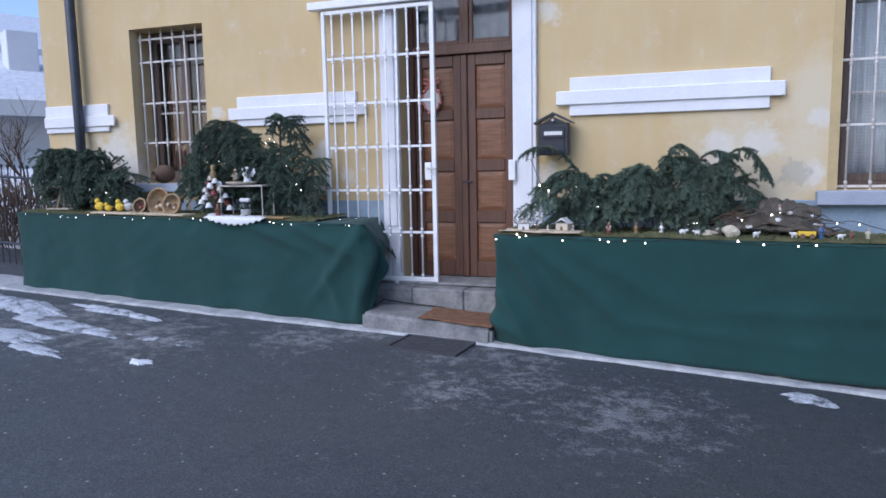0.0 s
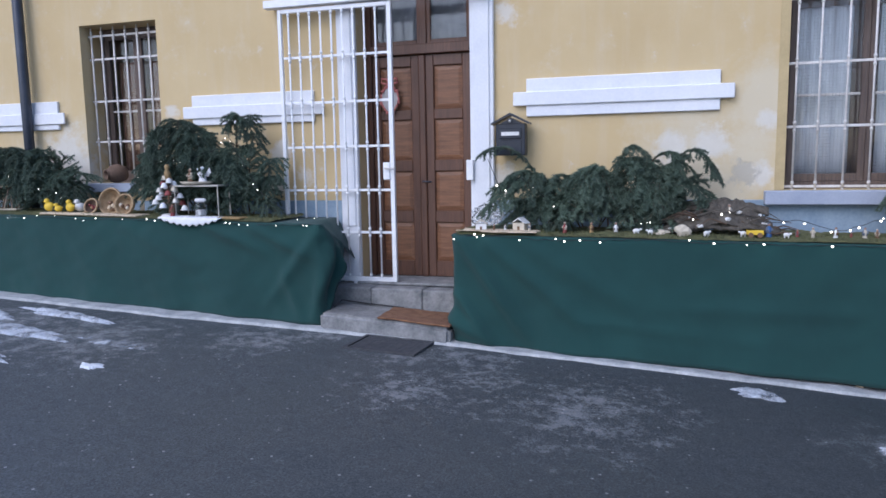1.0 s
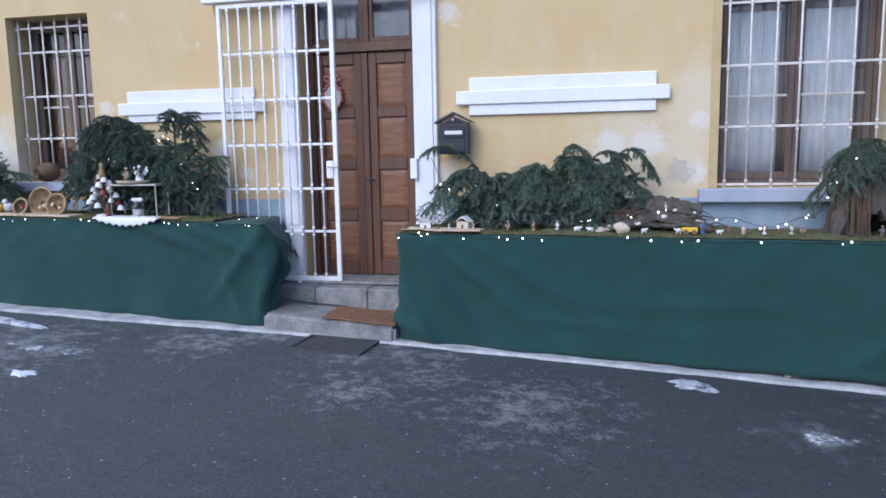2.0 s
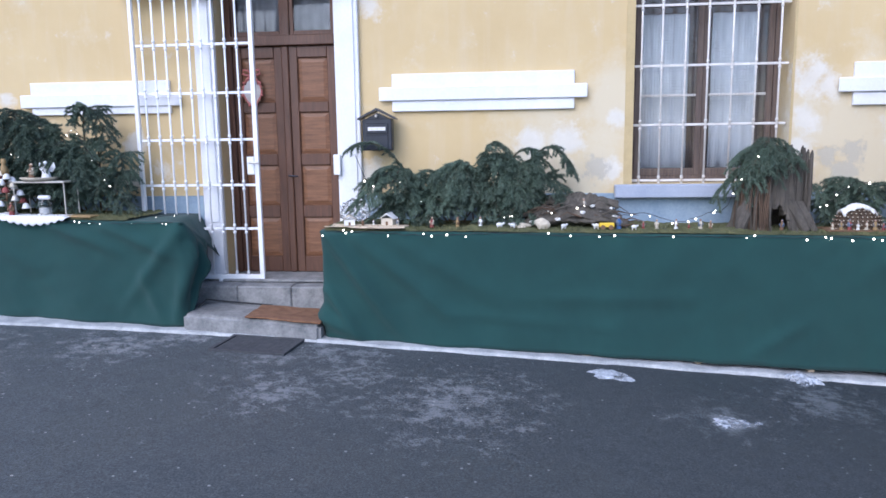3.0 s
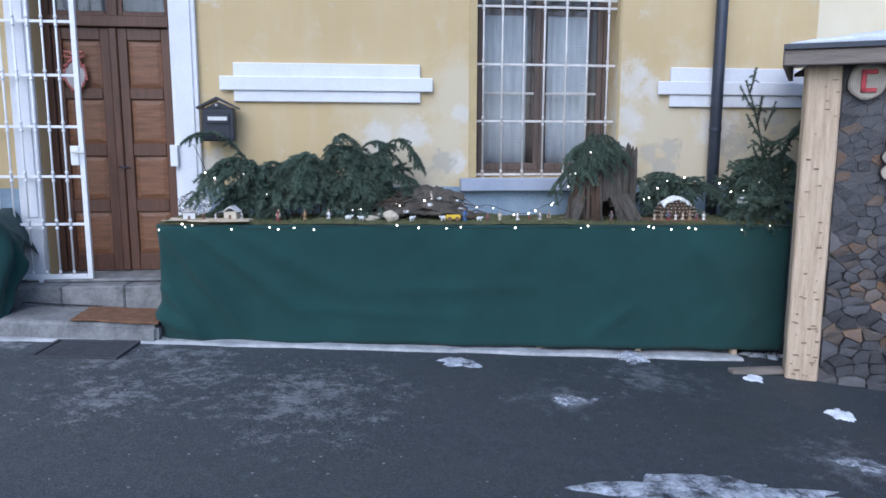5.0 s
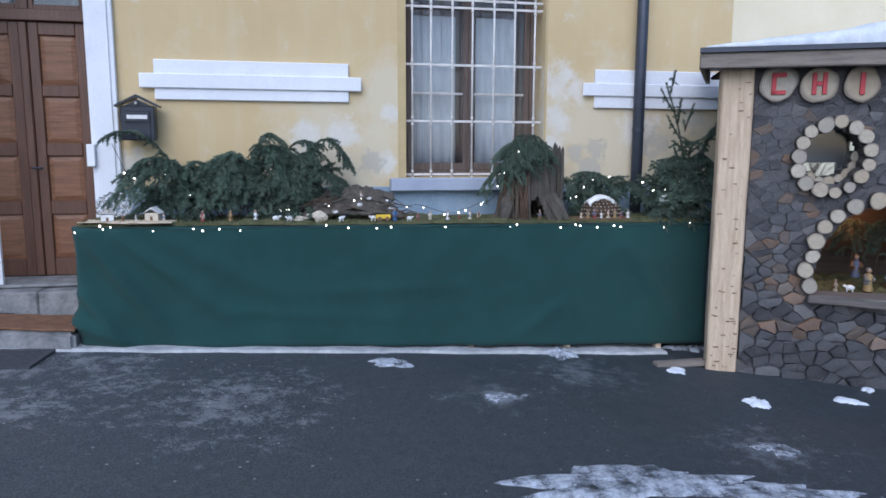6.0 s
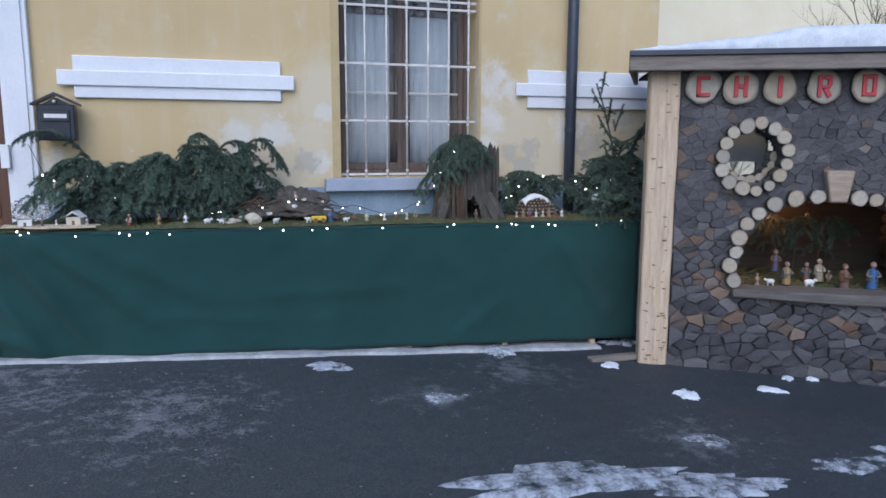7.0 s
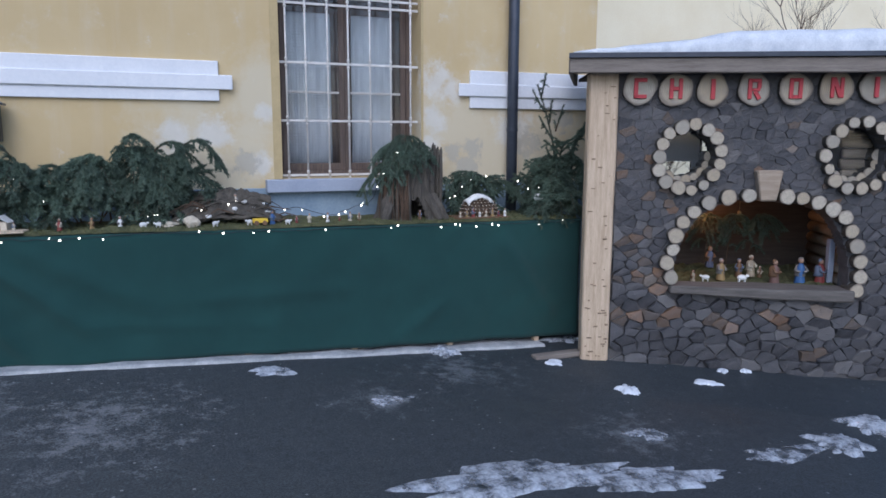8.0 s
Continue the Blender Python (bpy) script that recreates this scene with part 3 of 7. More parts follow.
grille(-3.99, -3.15, 1.335, 2.91, 0.12, [-3.985, -3.858, -3.711, -3.565, -3.422, -3.281, -3.155], [1.746, 2.162, 2.59, 2.825], RUSTWHITE, "weathered white iron bars before the dark window")
t = thing("wire_mesh", 3.22, 0.1, 1.25, "fine wire mesh stretched behind the window bars", "wire mesh")
bm = bmesh.new()
for i in range(46):
    x = 2.66 + 1.11 * i / 45
    tube(bm, [(x, 0.105, 1.24), (x, 0.105, 2.97)], 0.0005, 3, False)
for i in range(70):
    z = 1.24 + 1.73 * i / 69
    tube(bm, [(2.66, 0.107, z), (3.77, 0.107, z)], 0.0005, 3, False)
part("mesh", bm, DARKMETAL, t)
for n, (x0, x1, z0, z1) in (("R", (2.45, 4.0, 1.10, 1.208)), ("L", (-4.085, -2.99, 1.228, 1.318))):
    bm = boxes((x0, x1, -0.115, -0.0255, z0, z1), bevel=0.006)
    box(bm, x0 + 0.16, x1 - 0.16, -0.025, 0.26, z0 + 0.02, z1, 0.003)
    solid("window_sill", bm, SILLPAINT, "blue-grey painted window sill", "window sill", kind="structure")


# ---- sliding gate ----
def sliding_gate():
    t = thing("sliding_gate", -1.17, -0.12, 0.40, "white barred iron gate slid aside before the door", "gate")
    x0, x1, z0, z1, y = -1.695, -0.597, 0.40, 2.87, -0.12
    part("gate_frame", boxes((x0, x0 + 0.035, y - 0.018, y + 0.018, z0, z1), (x1 - 0.04, x1, y - 0.018, y + 0.018, z0, z1), (x0 + 0.036, x1 - 0.041, y - 0.018, y + 0.018, z1 - 0.035, z1), (x0 + 0.036, x1 - 0.041, y - 0.018, y + 0.018, z0, z0 + 0.04), bevel=0.003), IRONWHITE, t)
    rails = (0.85, 1.235, 1.63, 2.03, 2.44)
    for z in rails:
        part("rail", boxes((x0 + 0.036, x1 - 0.041, y - 0.004, y + 0.012, z - 0.011, z + 0.011), bevel=0.002), IRONWHITE, t)
    for i in range(9):
        x = -1.587 + 0.1055 * i
        bm = tube(bmesh.new(), [(x, y - 0.014, z0 + 0.041), (x, y - 0.014, z1 - 0.036)], 0.0085, 8)
        for z in rails:
            for dz in (-0.032, 0.032):
                ball(bm, (x, y - 0.014, z + dz), 0.015, 0.015, 0.018, 8, 6)
        ball(bm, (x, y - 0.014, z0 + 0.06), 0.014, 0.014, 0.02, 8, 6)
        ball(bm, (x, y - 0.014, z1 - 0.055), 0.014, 0.014, 0.02, 8, 6)
        part("bar", bm, IRONWHITE, t, smooth=True)
    lock = part("lock", boxes((-0.70, -0.635, y - 0.03, y + 0.02, 1.325, 1.48), bevel=0.006), IRONWHITE, t, "white lock case")
    bm = tube(bmesh.new(), [(-0.665, y - 0.03, 1.43), (-0.665, y - 0.075, 1.43), (-0.57, y - 0.08, 1.425)], 0.009)
    part("handle", bm, RUSTWHITE, lock, "grey lever handle", True)
    part("guide_block", boxes((-1.02, -0.96, y - 0.022, y + 0.022, 0.375, 0.399), bevel=0.003), IRONWHITE, t)
    h = thing("gate_rail", -1.2, -0.12, 2.90, "white steel header rail that carries the sliding gate", "rail", kind="")
    part("beam", boxes((-1.82, 0.28, -0.165, -0.075, 2.885, 2.955), bevel=0.005), IRONWHITE, h)
    part("bracket", boxes((-1.80, -1.74, -0.074, -0.001, 2.90, 2.95), bevel=0.002), IRONWHITE, h)
    part("bracket", boxes((0.18, 0.24, -0.074, -0.059, 2.90, 2.95), bevel=0.002), IRONWHITE, h)
    k = thing("strike_plate", 0.09, -0.05, 1.3, "white steel lock keeper on the door pilaster", "lock keeper")
    part("plate", boxes((0.055, 0.115, -0.10, -0.059, 1.315, 1.49), bevel=0.004), IRONWHITE, k)


sliding_gate()

# ---- downpipes ----
for x, zb in ((4.722, -0.28), (-4.69, 0.3)):
    t = thing("downpipe", x, -0.1, zb, "dark blue-grey metal rainwater downpipe on the house wall", "downpipe", "rainwater pipes")
    part("pipe", tube(bmesh.new(), [(x, -0.10, zb), (x, -0.10, 2.2), (x, -0.10, HTOP - 0.05)], 0.05, 16), DARKMETAL, t, smooth=True)
    for z in (1.62, 3.3):
        part("clip", tube(bmesh.new(), [(x, -0.10, z), (x, -0.10, z + 0.03)], 0.054, 16), DARKMETAL, t)


# ---- draped tables ----
def drape(path, depth_at, ridges, seed, wave=0.012):
    """Cloth hung from a top edge: path gives (x, y, z, nx, ny) along the edge, depth_at the hem's height; ridges are folds (s0, t0, s1, t1, width, rise)."""
    bm = bmesh.new()
    rows = 26
    prev = None
    for s, (x, y, z, nx, ny) in path:
        col = []
        hem = depth_at(x, y)
        for k in range(rows + 1):
            t = k / rows
            d = wave * t * math.sin(s * 9 + 2.2 * noise.noise((s * 1.1, t, seed))) + 0.03 * t * noise.noise((s * 1.6, t * 1.5, seed + 5)) + 0.008 * noise.noise((s * 6, t * 6, seed)) + 0.007 * noise.noise((s * 5 + t * 7, t * 3 - s * 2, seed + 9)) + 0.004 * noise.noise((s * 14, t * 10, seed + 2))
            for s0, t0, s1, t1, w, a in ridges:
                vx, vy = s1 - s0, t1 - t0
                q = max(0, min(1, ((s - s0) * vx + (t - t0) * vy) / (vx * vx + vy * vy)))
                dist = math.hypot(s - s0 - q * vx, t - t0 - q * vy)
                d += 1.9 * a * math.exp(-(dist / (0.62 * w)) ** 2) * (0.35 + 0.65 * math.sin(math.pi * min(1, 0.15 + q * 0.85)))
            zz = z + (hem - z) * t
            col.append(bm.verts.new((x + nx * (d + 0.01), y + ny * (d + 0.01), zz)))
        if prev:
            for k in range(rows):
                bm.faces.new((prev[k], prev[k + 1], col[k + 1], col[k]))
        prev = col
    return bm


def edge_path(x0, x1, zt0, zt1, yf, yb, step=0.03, r=0.05):
    """Along the left end, the front and the right end of a table, with rounded corners."""
    pts = []
    zt = lambda x: zt0 + (zt1 - zt0) * (x - x0) / (x1 - x0)
    n = int((yb - yf - r) / step)
    pts += [(x0, yb - (yb - yf - r) * i / n, -1, 0) for i in range(n)]
    pts += [(x0 + r - r * math.cos(a), yf + r - r * math.sin(a), -math.cos(a), -math.sin(a)) for a in [math.pi / 2 * i / 5 for i in range(5)]]
    n = int((x1 - x0 - 2 * r) / step)
    pts += [(x0 + r + (x1 - x0 - 2 * r) * i / n, yf, 0, -1) for i in range(n)]
    pts += [(x1 - r + r * math.sin(a), yf + r - r * math.cos(a), math.sin(a), -math.cos(a)) for a in [math.pi / 2 * i / 5 for i in range(5)]]
    n = int((yb - yf - r) / step)
    pts += [(x1, yf + r + (yb - yf - r) * i / n, 1, 0) for i in range(n + 1)]
    out, s, last = [], 0.0, None
    for x, y, nx, ny in pts:
        if last:
            s += math.hypot(x - last[0], y - last[1])
        last = (x, y)
        out.append((s, (x, y, zt(min(max(x, x0), x1)), nx, ny)))
    return out


def table(x0, x1, zt0, zt1, hem0, hem1, ridges, seed, label, slack=0.0):
    """A plank table with a cloth; slack lets the cloth's far end sag behind its front corner."""
    zt = lambda x: zt0 + (zt1 - zt0) * (x - x0) / (x1 - x0)
    t = thing("trestle_table", (x0 + x1) / 2, -0.4, ground_z((x0 + x1) / 2, -0.4), "long rough plank table on wooden trestles", "table", "draped display tables")
    bm = boxes((x0 + 0.02, x1 - (0.16 if slack else 0.02), -0.735, -0.06, -0.035, -0.008), bevel=0.003)
    for v in bm.verts:
        v.co.z += zt(v.co.x)
    part("tabletop", bm, POSTWOOD, t)
    for i in range(6):
        x = x0 + 0.42 + (x1 - x0 - 0.84) * i / 5
        for y in (-0.70, -0.16):
            part("leg", boxes((x - 0.025, x + 0.025, y - 0.025, y + 0.025, ground_z(x, y) - 0.01, zt(x) - 0.036), bevel=0.003), POSTWOOD, t)
    c = thing("tablecloth", (x0 + x1) / 2, -0.4, zt((x0 + x1) / 2), label, "tablecloth", "green cloths")
    hem = lambda x, y: hem0 + (hem1 - hem0) * (x - x0) / (x1 - x0)
    path = edge_path(x0, x1, zt0, zt1, -0.745, -0.08)
    if slack:
        path = [(s, (x, y, z - slack * max(0, y + 0.715) * (x > x1 - 0.01), nx, ny)) for s, (x, y, z, nx, ny) in path if x < x1 - 0.01 or y < -0.37]
    bm = drape(path, hem, ridges, seed)
    if slack:
        for v in bm.verts:
            if v.co.x > x1 - 0.06 and v.co.y > -0.72:
                low = max(0, (zt1 - 0.25 - v.co.z) / 0.6)
                v.co.y -= min(1, low) * (v.co.y + 0.72) * 0.8
                v.co.x += 0.035 * math.sin(max(0, min(1, (zt1 - v.co.z) / 0.55)) * math.pi)
    skirt = part("skirt", bm, FELT, c, smooth=True)
    so = skirt.modifiers.new("thickness", "SOLIDIFY")
    so.thickness = 0.004
    bm = bmesh.new()
    n = 90
    prev = None
    for i in range(n + 1):
        x = x0 - 0.005 + (x1 - x0 + 0.01) * i / n
        row = [bm.verts.new((x, y, zt(x) + 0.004 * noise.noise((x * 3, y * 3, seed)) - (0.012 if y < -0.75 else 0) - slack * max(0, y + 0.715) * max(0, min(1, (x - x1 + 0.15) / 0.15)))) for y in (-0.06, -0.3, -0.5, -0.70, -0.748, -0.757)]
        if prev:
            for k in range(5):
                bm.faces.new((prev[k], prev[k + 1], row[k + 1], row[k]))
        prev = row
    top = part("top_cloth", bm, FELT, c, smooth=True)
    so = top.modifiers.new("thickness", "SOLIDIFY")
    so.thickness = 0.004


TABR = (0.10, 5.10, 0.905, 0.85)
TABL = (-4.935, -1.04, 1.055, 0.975)


def top_z(x):
    a, b, c, d = TABR if x > -0.5 else TABL
    return c + (d - c) * (x - a) / (b - a)


table(*TABR, 0.035, -0.205, [(0.72, 0.05, 1.25, 0.9, 0.09, 0.035), (0.95, 0.08, 1.7, 0.75, 0.10, 0.022), (0.70, 0.55, 0.95, 0.95, 0.07, 0.035), (1.3, 0.12, 2.1, 0.6, 0.12, 0.012), (3.9, 0.95, 4.4, 0.6, 0.08, 0.012),
                           (4.9, 0.2, 5.4, 0.9, 0.1, 0.02), (0.5, 0.7, 1.0, 1.0, 0.1, 0.03), (2.2, 0.55, 3.6, 0.5, 0.08, 0.008), (1.6, 0.7, 3.0, 0.78, 0.06, 0.007)], 3, "dark green cloth draped to the ground over the long table")
table(*TABL, 0.292, 0.112, [(4.5, 0.1, 4.0, 0.85, 0.08, 0.022), (4.62, 0.1, 4.45, 0.95, 0.06, 0.029), (3.4, 0.02, 4.0, 0.3, 0.09, 0.022), (3.9, 0.05, 4.5, 0.35, 0.08, 0.018), (4.72, 0.15, 4.85, 0.6, 0.07, 0.025), (4.8, 0.3, 4.66, 1.0, 0.06, 0.025), (4.84, 0.25, 4.92, 0.65, 0.2, 0.009),
                         (2.6, 0.1, 3.3, 0.5, 0.1, 0.009), (4.2, 0.5, 4.35, 1.0, 0.07, 0.014)], 8, "dark green cloth with loose folds draped over the table", 0.58)

# ---- the stone-fronted nativity shed, turned towards the street ----
def end_grain():
    """Sawn log face: rings, grey weathering, a darker rim and a few radial cracks."""
    m, nt, b = nodes_of("log_end_grain", 0.8)
    v = coords(nt)
    w = nt.nodes.new("ShaderNodeTexWave")
    w.wave_type, w.rings_direction = "RINGS", "Y"
    w.inputs["Scale"].default_value = 3.2
    w.inputs["Distortion"].default_value = 2.0
    w.inputs["Detail"].default_value = 4
    nt.links.new(v, w.inputs["Vector"])
    col = ramp(nt, w.outputs["Fac"], (0.2, (0.37, 0.335, 0.275)), (0.8, (0.58, 0.54, 0.455)))
    info = nt.nodes.new("ShaderNodeObjectInfo")
    tone = ramp(nt, info.outputs["Random"], (0.0, (0.66, 0.65, 0.63)), (0.5, (1.0, 0.98, 0.94)), (1.0, (0.80, 0.72, 0.60)))
    col = mixc(nt, 1.0, col, tone, "MULTIPLY")
    stain = ramp(nt, noise_of(nt, v, 2.2, 6, 0.7), (0.46, (0, 0, 0)), (0.70, (0.75, 0.75, 0.75)))
    col = mixc(nt, stain, col, (0.26, 0.235, 0.205))
    flat = nt.nodes.new("ShaderNodeVectorMath")
    flat.operation = "MULTIPLY"
    flat.inputs[1].default_value = (1, 0, 1)
    nt.links.new(v, flat.inputs[0])
    far = nt.nodes.new("ShaderNodeVectorMath")
    far.operation = "LENGTH"
    nt.links.new(flat.outputs[0], far.inputs[0])
    rim = ramp(nt, far.outputs["Value"], (0.78, (0, 0, 0)), (0.95, (0.75, 0.75, 0.75)))
    col = mixc(nt, rim, col, (0.17, 0.14, 0.115))
    grad = nt.nodes.new("ShaderNodeTexGradient")
    grad.gradient_type = "RADIAL"
    turn = nt.nodes.new("ShaderNodeMapping")
    turn.inputs["Rotation"].default_value = (radians(90), 0, 0)
    nt.links.new(v, turn.inputs[0])
    nt.links.new(turn.outputs[0], grad.inputs[0])
    crack = noise_of(nt, calc(nt, "MULTIPLY", grad.outputs["Fac"], 9.0), 1.0, 3, 0.7)
    col = mixc(nt, ramp(nt, crack, (0.30, (0.8, 0.8, 0.8)), (0.36, (0, 0, 0))), col, (0.11, 0.095, 0.08))
    nt.links.new(col, b.inputs["Base Color"])
    bump(nt, b, w.outputs["Fac"], 0.25, 0.003)
    return m


def field_stone(name, stops):
    m, nt, b = nodes_of(name, 0.58)
    v = coords(nt)
    info = nt.nodes.new("ShaderNodeObjectInfo")
    tone = ramp(nt, info.outputs["Random"], *stops)
    big, fine = noise_of(nt, v, 11, 6, 0.65), noise_of(nt, v, 80, 4)
    col = mixc(nt, ramp(nt, big, (0.4, (0, 0, 0)), (0.72, (0.6, 0.6, 0.6))), tone, (0.105, 0.10, 0.105))
    col = mixc(nt, ramp(nt, fine, (0.62, (0, 0, 0)), (0.8, (0.4, 0.4, 0.4))), col, (0.24, 0.23, 0.225))
    nt.links.new(col, b.inputs["Base Color"])
    bump(nt, b, calc(nt, "ADD", calc(nt, "MULTIPLY", big, 1.5), calc(nt, "MULTIPLY", fine, 0.4)), 0.8, 0.014)
    return m


LOGEND = end_grain()
STONE = field_stone("dark_slate", ((0.0, (0.030, 0.031, 0.036)), (0.5, (0.054, 0.055, 0.061)), (0.85, (0.080, 0.079, 0.084)), (1.0, (0.145, 0.140, 0.138))))
RUSTSTONE = field_stone("rust_brown_stone", ((0.0, (0.085, 0.066, 0.052)), (0.5, (0.125, 0.085, 0.056)), (0.8, (0.19, 0.105, 0.055)), (1.0, (0.24, 0.205, 0.17))))
MORTAR = surface("dark_mortar", (0.058, 0.056, 0.058), (0.125, 0.120, 0.120), 14, 90, 0.95, relief=0.9, depth=0.012)
REDPAINT = surface("red_painted_wood", (0.36, 0.035, 0.045), (0.52, 0.065, 0.075), 12, 70, 0.6)
LOGSIDE = wood("peeled_log", (0.20, 0.15, 0.105), (0.38, 0.31, 0.235), "X", 0.8, spread=0.3)
HEWN = surface("dark_axe_mark", (0.13, 0.09, 0.06), (0.34, 0.25, 0.17), 9, 60, 0.9)
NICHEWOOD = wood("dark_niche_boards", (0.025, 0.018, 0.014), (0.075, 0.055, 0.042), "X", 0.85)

shed = thing("nativity_shed", 4.84, -1.18, 0.0, "dark stone nativity shed with log-end arches and a snowy roof", "shed", rz=-25)
AU, AZ, AW = 1.44, 0.34, 0.70
RING1, RING2 = (0.806, 1.412, 0.205), (2.125, 1.427, 0.215)


def in_opening(u, z, grow=0.0):
    a = abs(u - AU) / (AW + grow)
    if a < 1 and AZ - grow < z < 0.42 + grow + 0.66 * (1 - a ** 3.0) ** 0.5:
        return True
    return any(math.hypot(u - cu, z - cz) < r + grow for cu, cz, r in (RING1, RING2))


def shed_ground(u):
    return ground_z(4.84 + u * 0.906, -1.18 - u * 0.423)


# post, a roughly squared beam with worn edges
bm = bmesh.new()
n = 26
for i in range(n + 1):
    z = -0.275 + 2.335 * i / n
    for du, dv in ((0.0, 0.012), (0.012, 0.0), (0.215, 0.0), (0.227, 0.012), (0.227, 0.17), (0.0, 0.17)):
        bm.verts.new((du + 0.007 * noise.noise((z * 2.5, du * 3, 1)), dv - 0.06 + 0.006 * noise.noise((z * 4, dv, du * 9)), z))
bm.verts.ensure_lookup_table()
for i in range(n):
    for k in range(6):
        a, b = i * 6 + k, i * 6 + (k + 1) % 6
        bm.faces.new((bm.verts[a], bm.verts[b], bm.verts[b + 6], bm.verts[a + 6]))
bm.faces.new([bm.verts[k] for k in range(6)][::-1])
bm.faces.new([bm.verts[n * 6 + k] for k in range(6)])
post_part = part("post", bm, POSTWOOD, shed, "pale hewn wooden corner post", local=True)
rng = random.Random(5)
for i in range(60):
    z, u = -0.24 + 2.2 * rng.random() ** 1.7, rng.uniform(0.02, 0.205)
    w = rng.uniform(0.012, 0.05)
    bm = boxes((u - w / 2 + 0.01, u + w / 2, -0.0675, -0.0605, z, z + rng.uniform(0.004, 0.011)), bevel=0.0015)
    part("hew_mark", bm, HEWN, post_part, local=True)

# mortar backing, cut round the arch and the two round windows
bm = bmesh.new()
du = 0.015
nu, nz = int(2.55 / du), int(2.55 / du)
cell = {(i, k): not in_opening(0.235 + (i + 0.5) * du, -0.47 + (k + 0.5) * du) for i in range(nu) for k in range(nz)}
vert = {}


def gv(i, k, v):
    if (i, k, v) not in vert:
        vert[i, k, v] = bm.verts.new((0.235 + i * du, v, -0.47 + k * du))
    return vert[i, k, v]


V0, V1 = 0.0, 0.16
for (i, k), on in cell.items():
    if on:
        bm.faces.new((gv(i, k, V0), gv(i + 1, k, V0), gv(i + 1, k + 1, V0), gv(i, k + 1, V0)))
        bm.faces.new((gv(i, k + 1, V1), gv(i + 1, k + 1, V1), gv(i + 1, k, V1), gv(i, k, V1)))
        for (a, b), e0, e1 in (((i - 1, k), (i, k), (i, k + 1)), ((i + 1, k), (i + 1, k + 1), (i + 1, k)), ((i, k - 1), (i + 1, k), (i, k)), ((i, k + 1), (i, k + 1), (i + 1, k + 1))):
            if not cell.get((a, b)):
                bm.faces.new((gv(*e0, V0), gv(*e1, V0), gv(*e1, V1), gv(*e0, V1)))
stone_wall = part("stone_wall", bm, MORTAR, shed, "wall of dark irregular field stones", local=True)


# roof with fascia; overhang to the street
def shed_roof():
    u0, u1 = -0.19, 2.98
    top = boxes((u0, u1, -0.24, 1.15, 2.165, 2.20))
    for v in top.verts:
        v.co.x += 0.2 * (v.co.x < 0 and v.co.y > 0)
        v.co.z += 0.012 * (v.co.x + 0.2) / 3
    roof = part("roof", top, DARKMETAL, shed, "flat boarded roof with a dark metal edge", local=True)
    fb = boxes((u0 + 0.008, u1, -0.215, -0.175, 2.05, 2.163), bevel=0.008)
    bmesh.ops.subdivide_edges(fb, edges=[e for e in fb.edges if e.calc_length() > 1], cuts=24)
    for v in fb.verts:
        v.co.z += 0.012 * (v.co.x + 0.2) / 3 + 0.006 * noise.noise(v.co * 3)
    part("fascia", fb, BEAMWOOD, roof, "weathered wooden fascia board", local=True)
    side = boxes((u0 + 0.008, u0 + 0.045, -0.174, 1.12, 2.05, 2.163), bevel=0.006)
    for v in side.verts:
        v.co.x += 0.2 * (v.co.y > 0)
    part("side_fascia", side, BEAMWOOD, roof, local=True)
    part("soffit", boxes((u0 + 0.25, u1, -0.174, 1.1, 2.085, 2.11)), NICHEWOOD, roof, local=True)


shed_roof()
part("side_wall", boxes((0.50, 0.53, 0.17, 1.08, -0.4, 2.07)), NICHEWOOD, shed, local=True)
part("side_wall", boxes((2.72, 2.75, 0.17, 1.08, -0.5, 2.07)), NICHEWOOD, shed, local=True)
# the back wall's two holes are added for bright patches in the round window
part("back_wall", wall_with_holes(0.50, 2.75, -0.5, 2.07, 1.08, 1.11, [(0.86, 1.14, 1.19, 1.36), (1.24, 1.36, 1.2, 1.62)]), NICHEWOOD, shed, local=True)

# snow blanket on the roof
bm = bmesh.new()
prev = None
for i in range(81):
    u = -0.15 + 3.1 * i / 80
    h = 0.05 + 0.09 * max(0, min(1, (u - 0.1) / 0.6)) + 0.08 * max(0, min(1, (u - 0.75) / 0.35)) + 0.02 * noise.noise((u * 2.2, 3, 0)) + 0.008 * noise.noise((u * 9, 1, 0))
    h *= 0.8 * min(1, (i + 0.6) / 5) ** 0.5
    row = []
    for v, f in ((-0.215, 0.0), (-0.222, 0.35), (-0.20, 0.72), (-0.15, 0.92), (-0.05, 1.0), (0.4, 1.1), (0.8, 1.0), (1.1, 0.7), (1.13, 0.0)):
        row.append(bm.verts.new((max(u, -0.15 + 0.16 * max(v, 0)), v + 0.018 * noise.noise((u * 5, v, 2)), 2.202 + 0.012 * (u + 0.2) / 3 + h * f)))
    if prev:
        for k in range(len(row) - 1):
            bm.faces.new((prev[k], prev[k + 1], row[k + 1], row[k]))
    else:
        bm.faces.new(row)
    prev = row
bm.transform(shed.matrix_basis)
solid("roof_snow", bm, SNOW, "thick rounded blanket of snow on the shed roof", "snow", smooth=True)


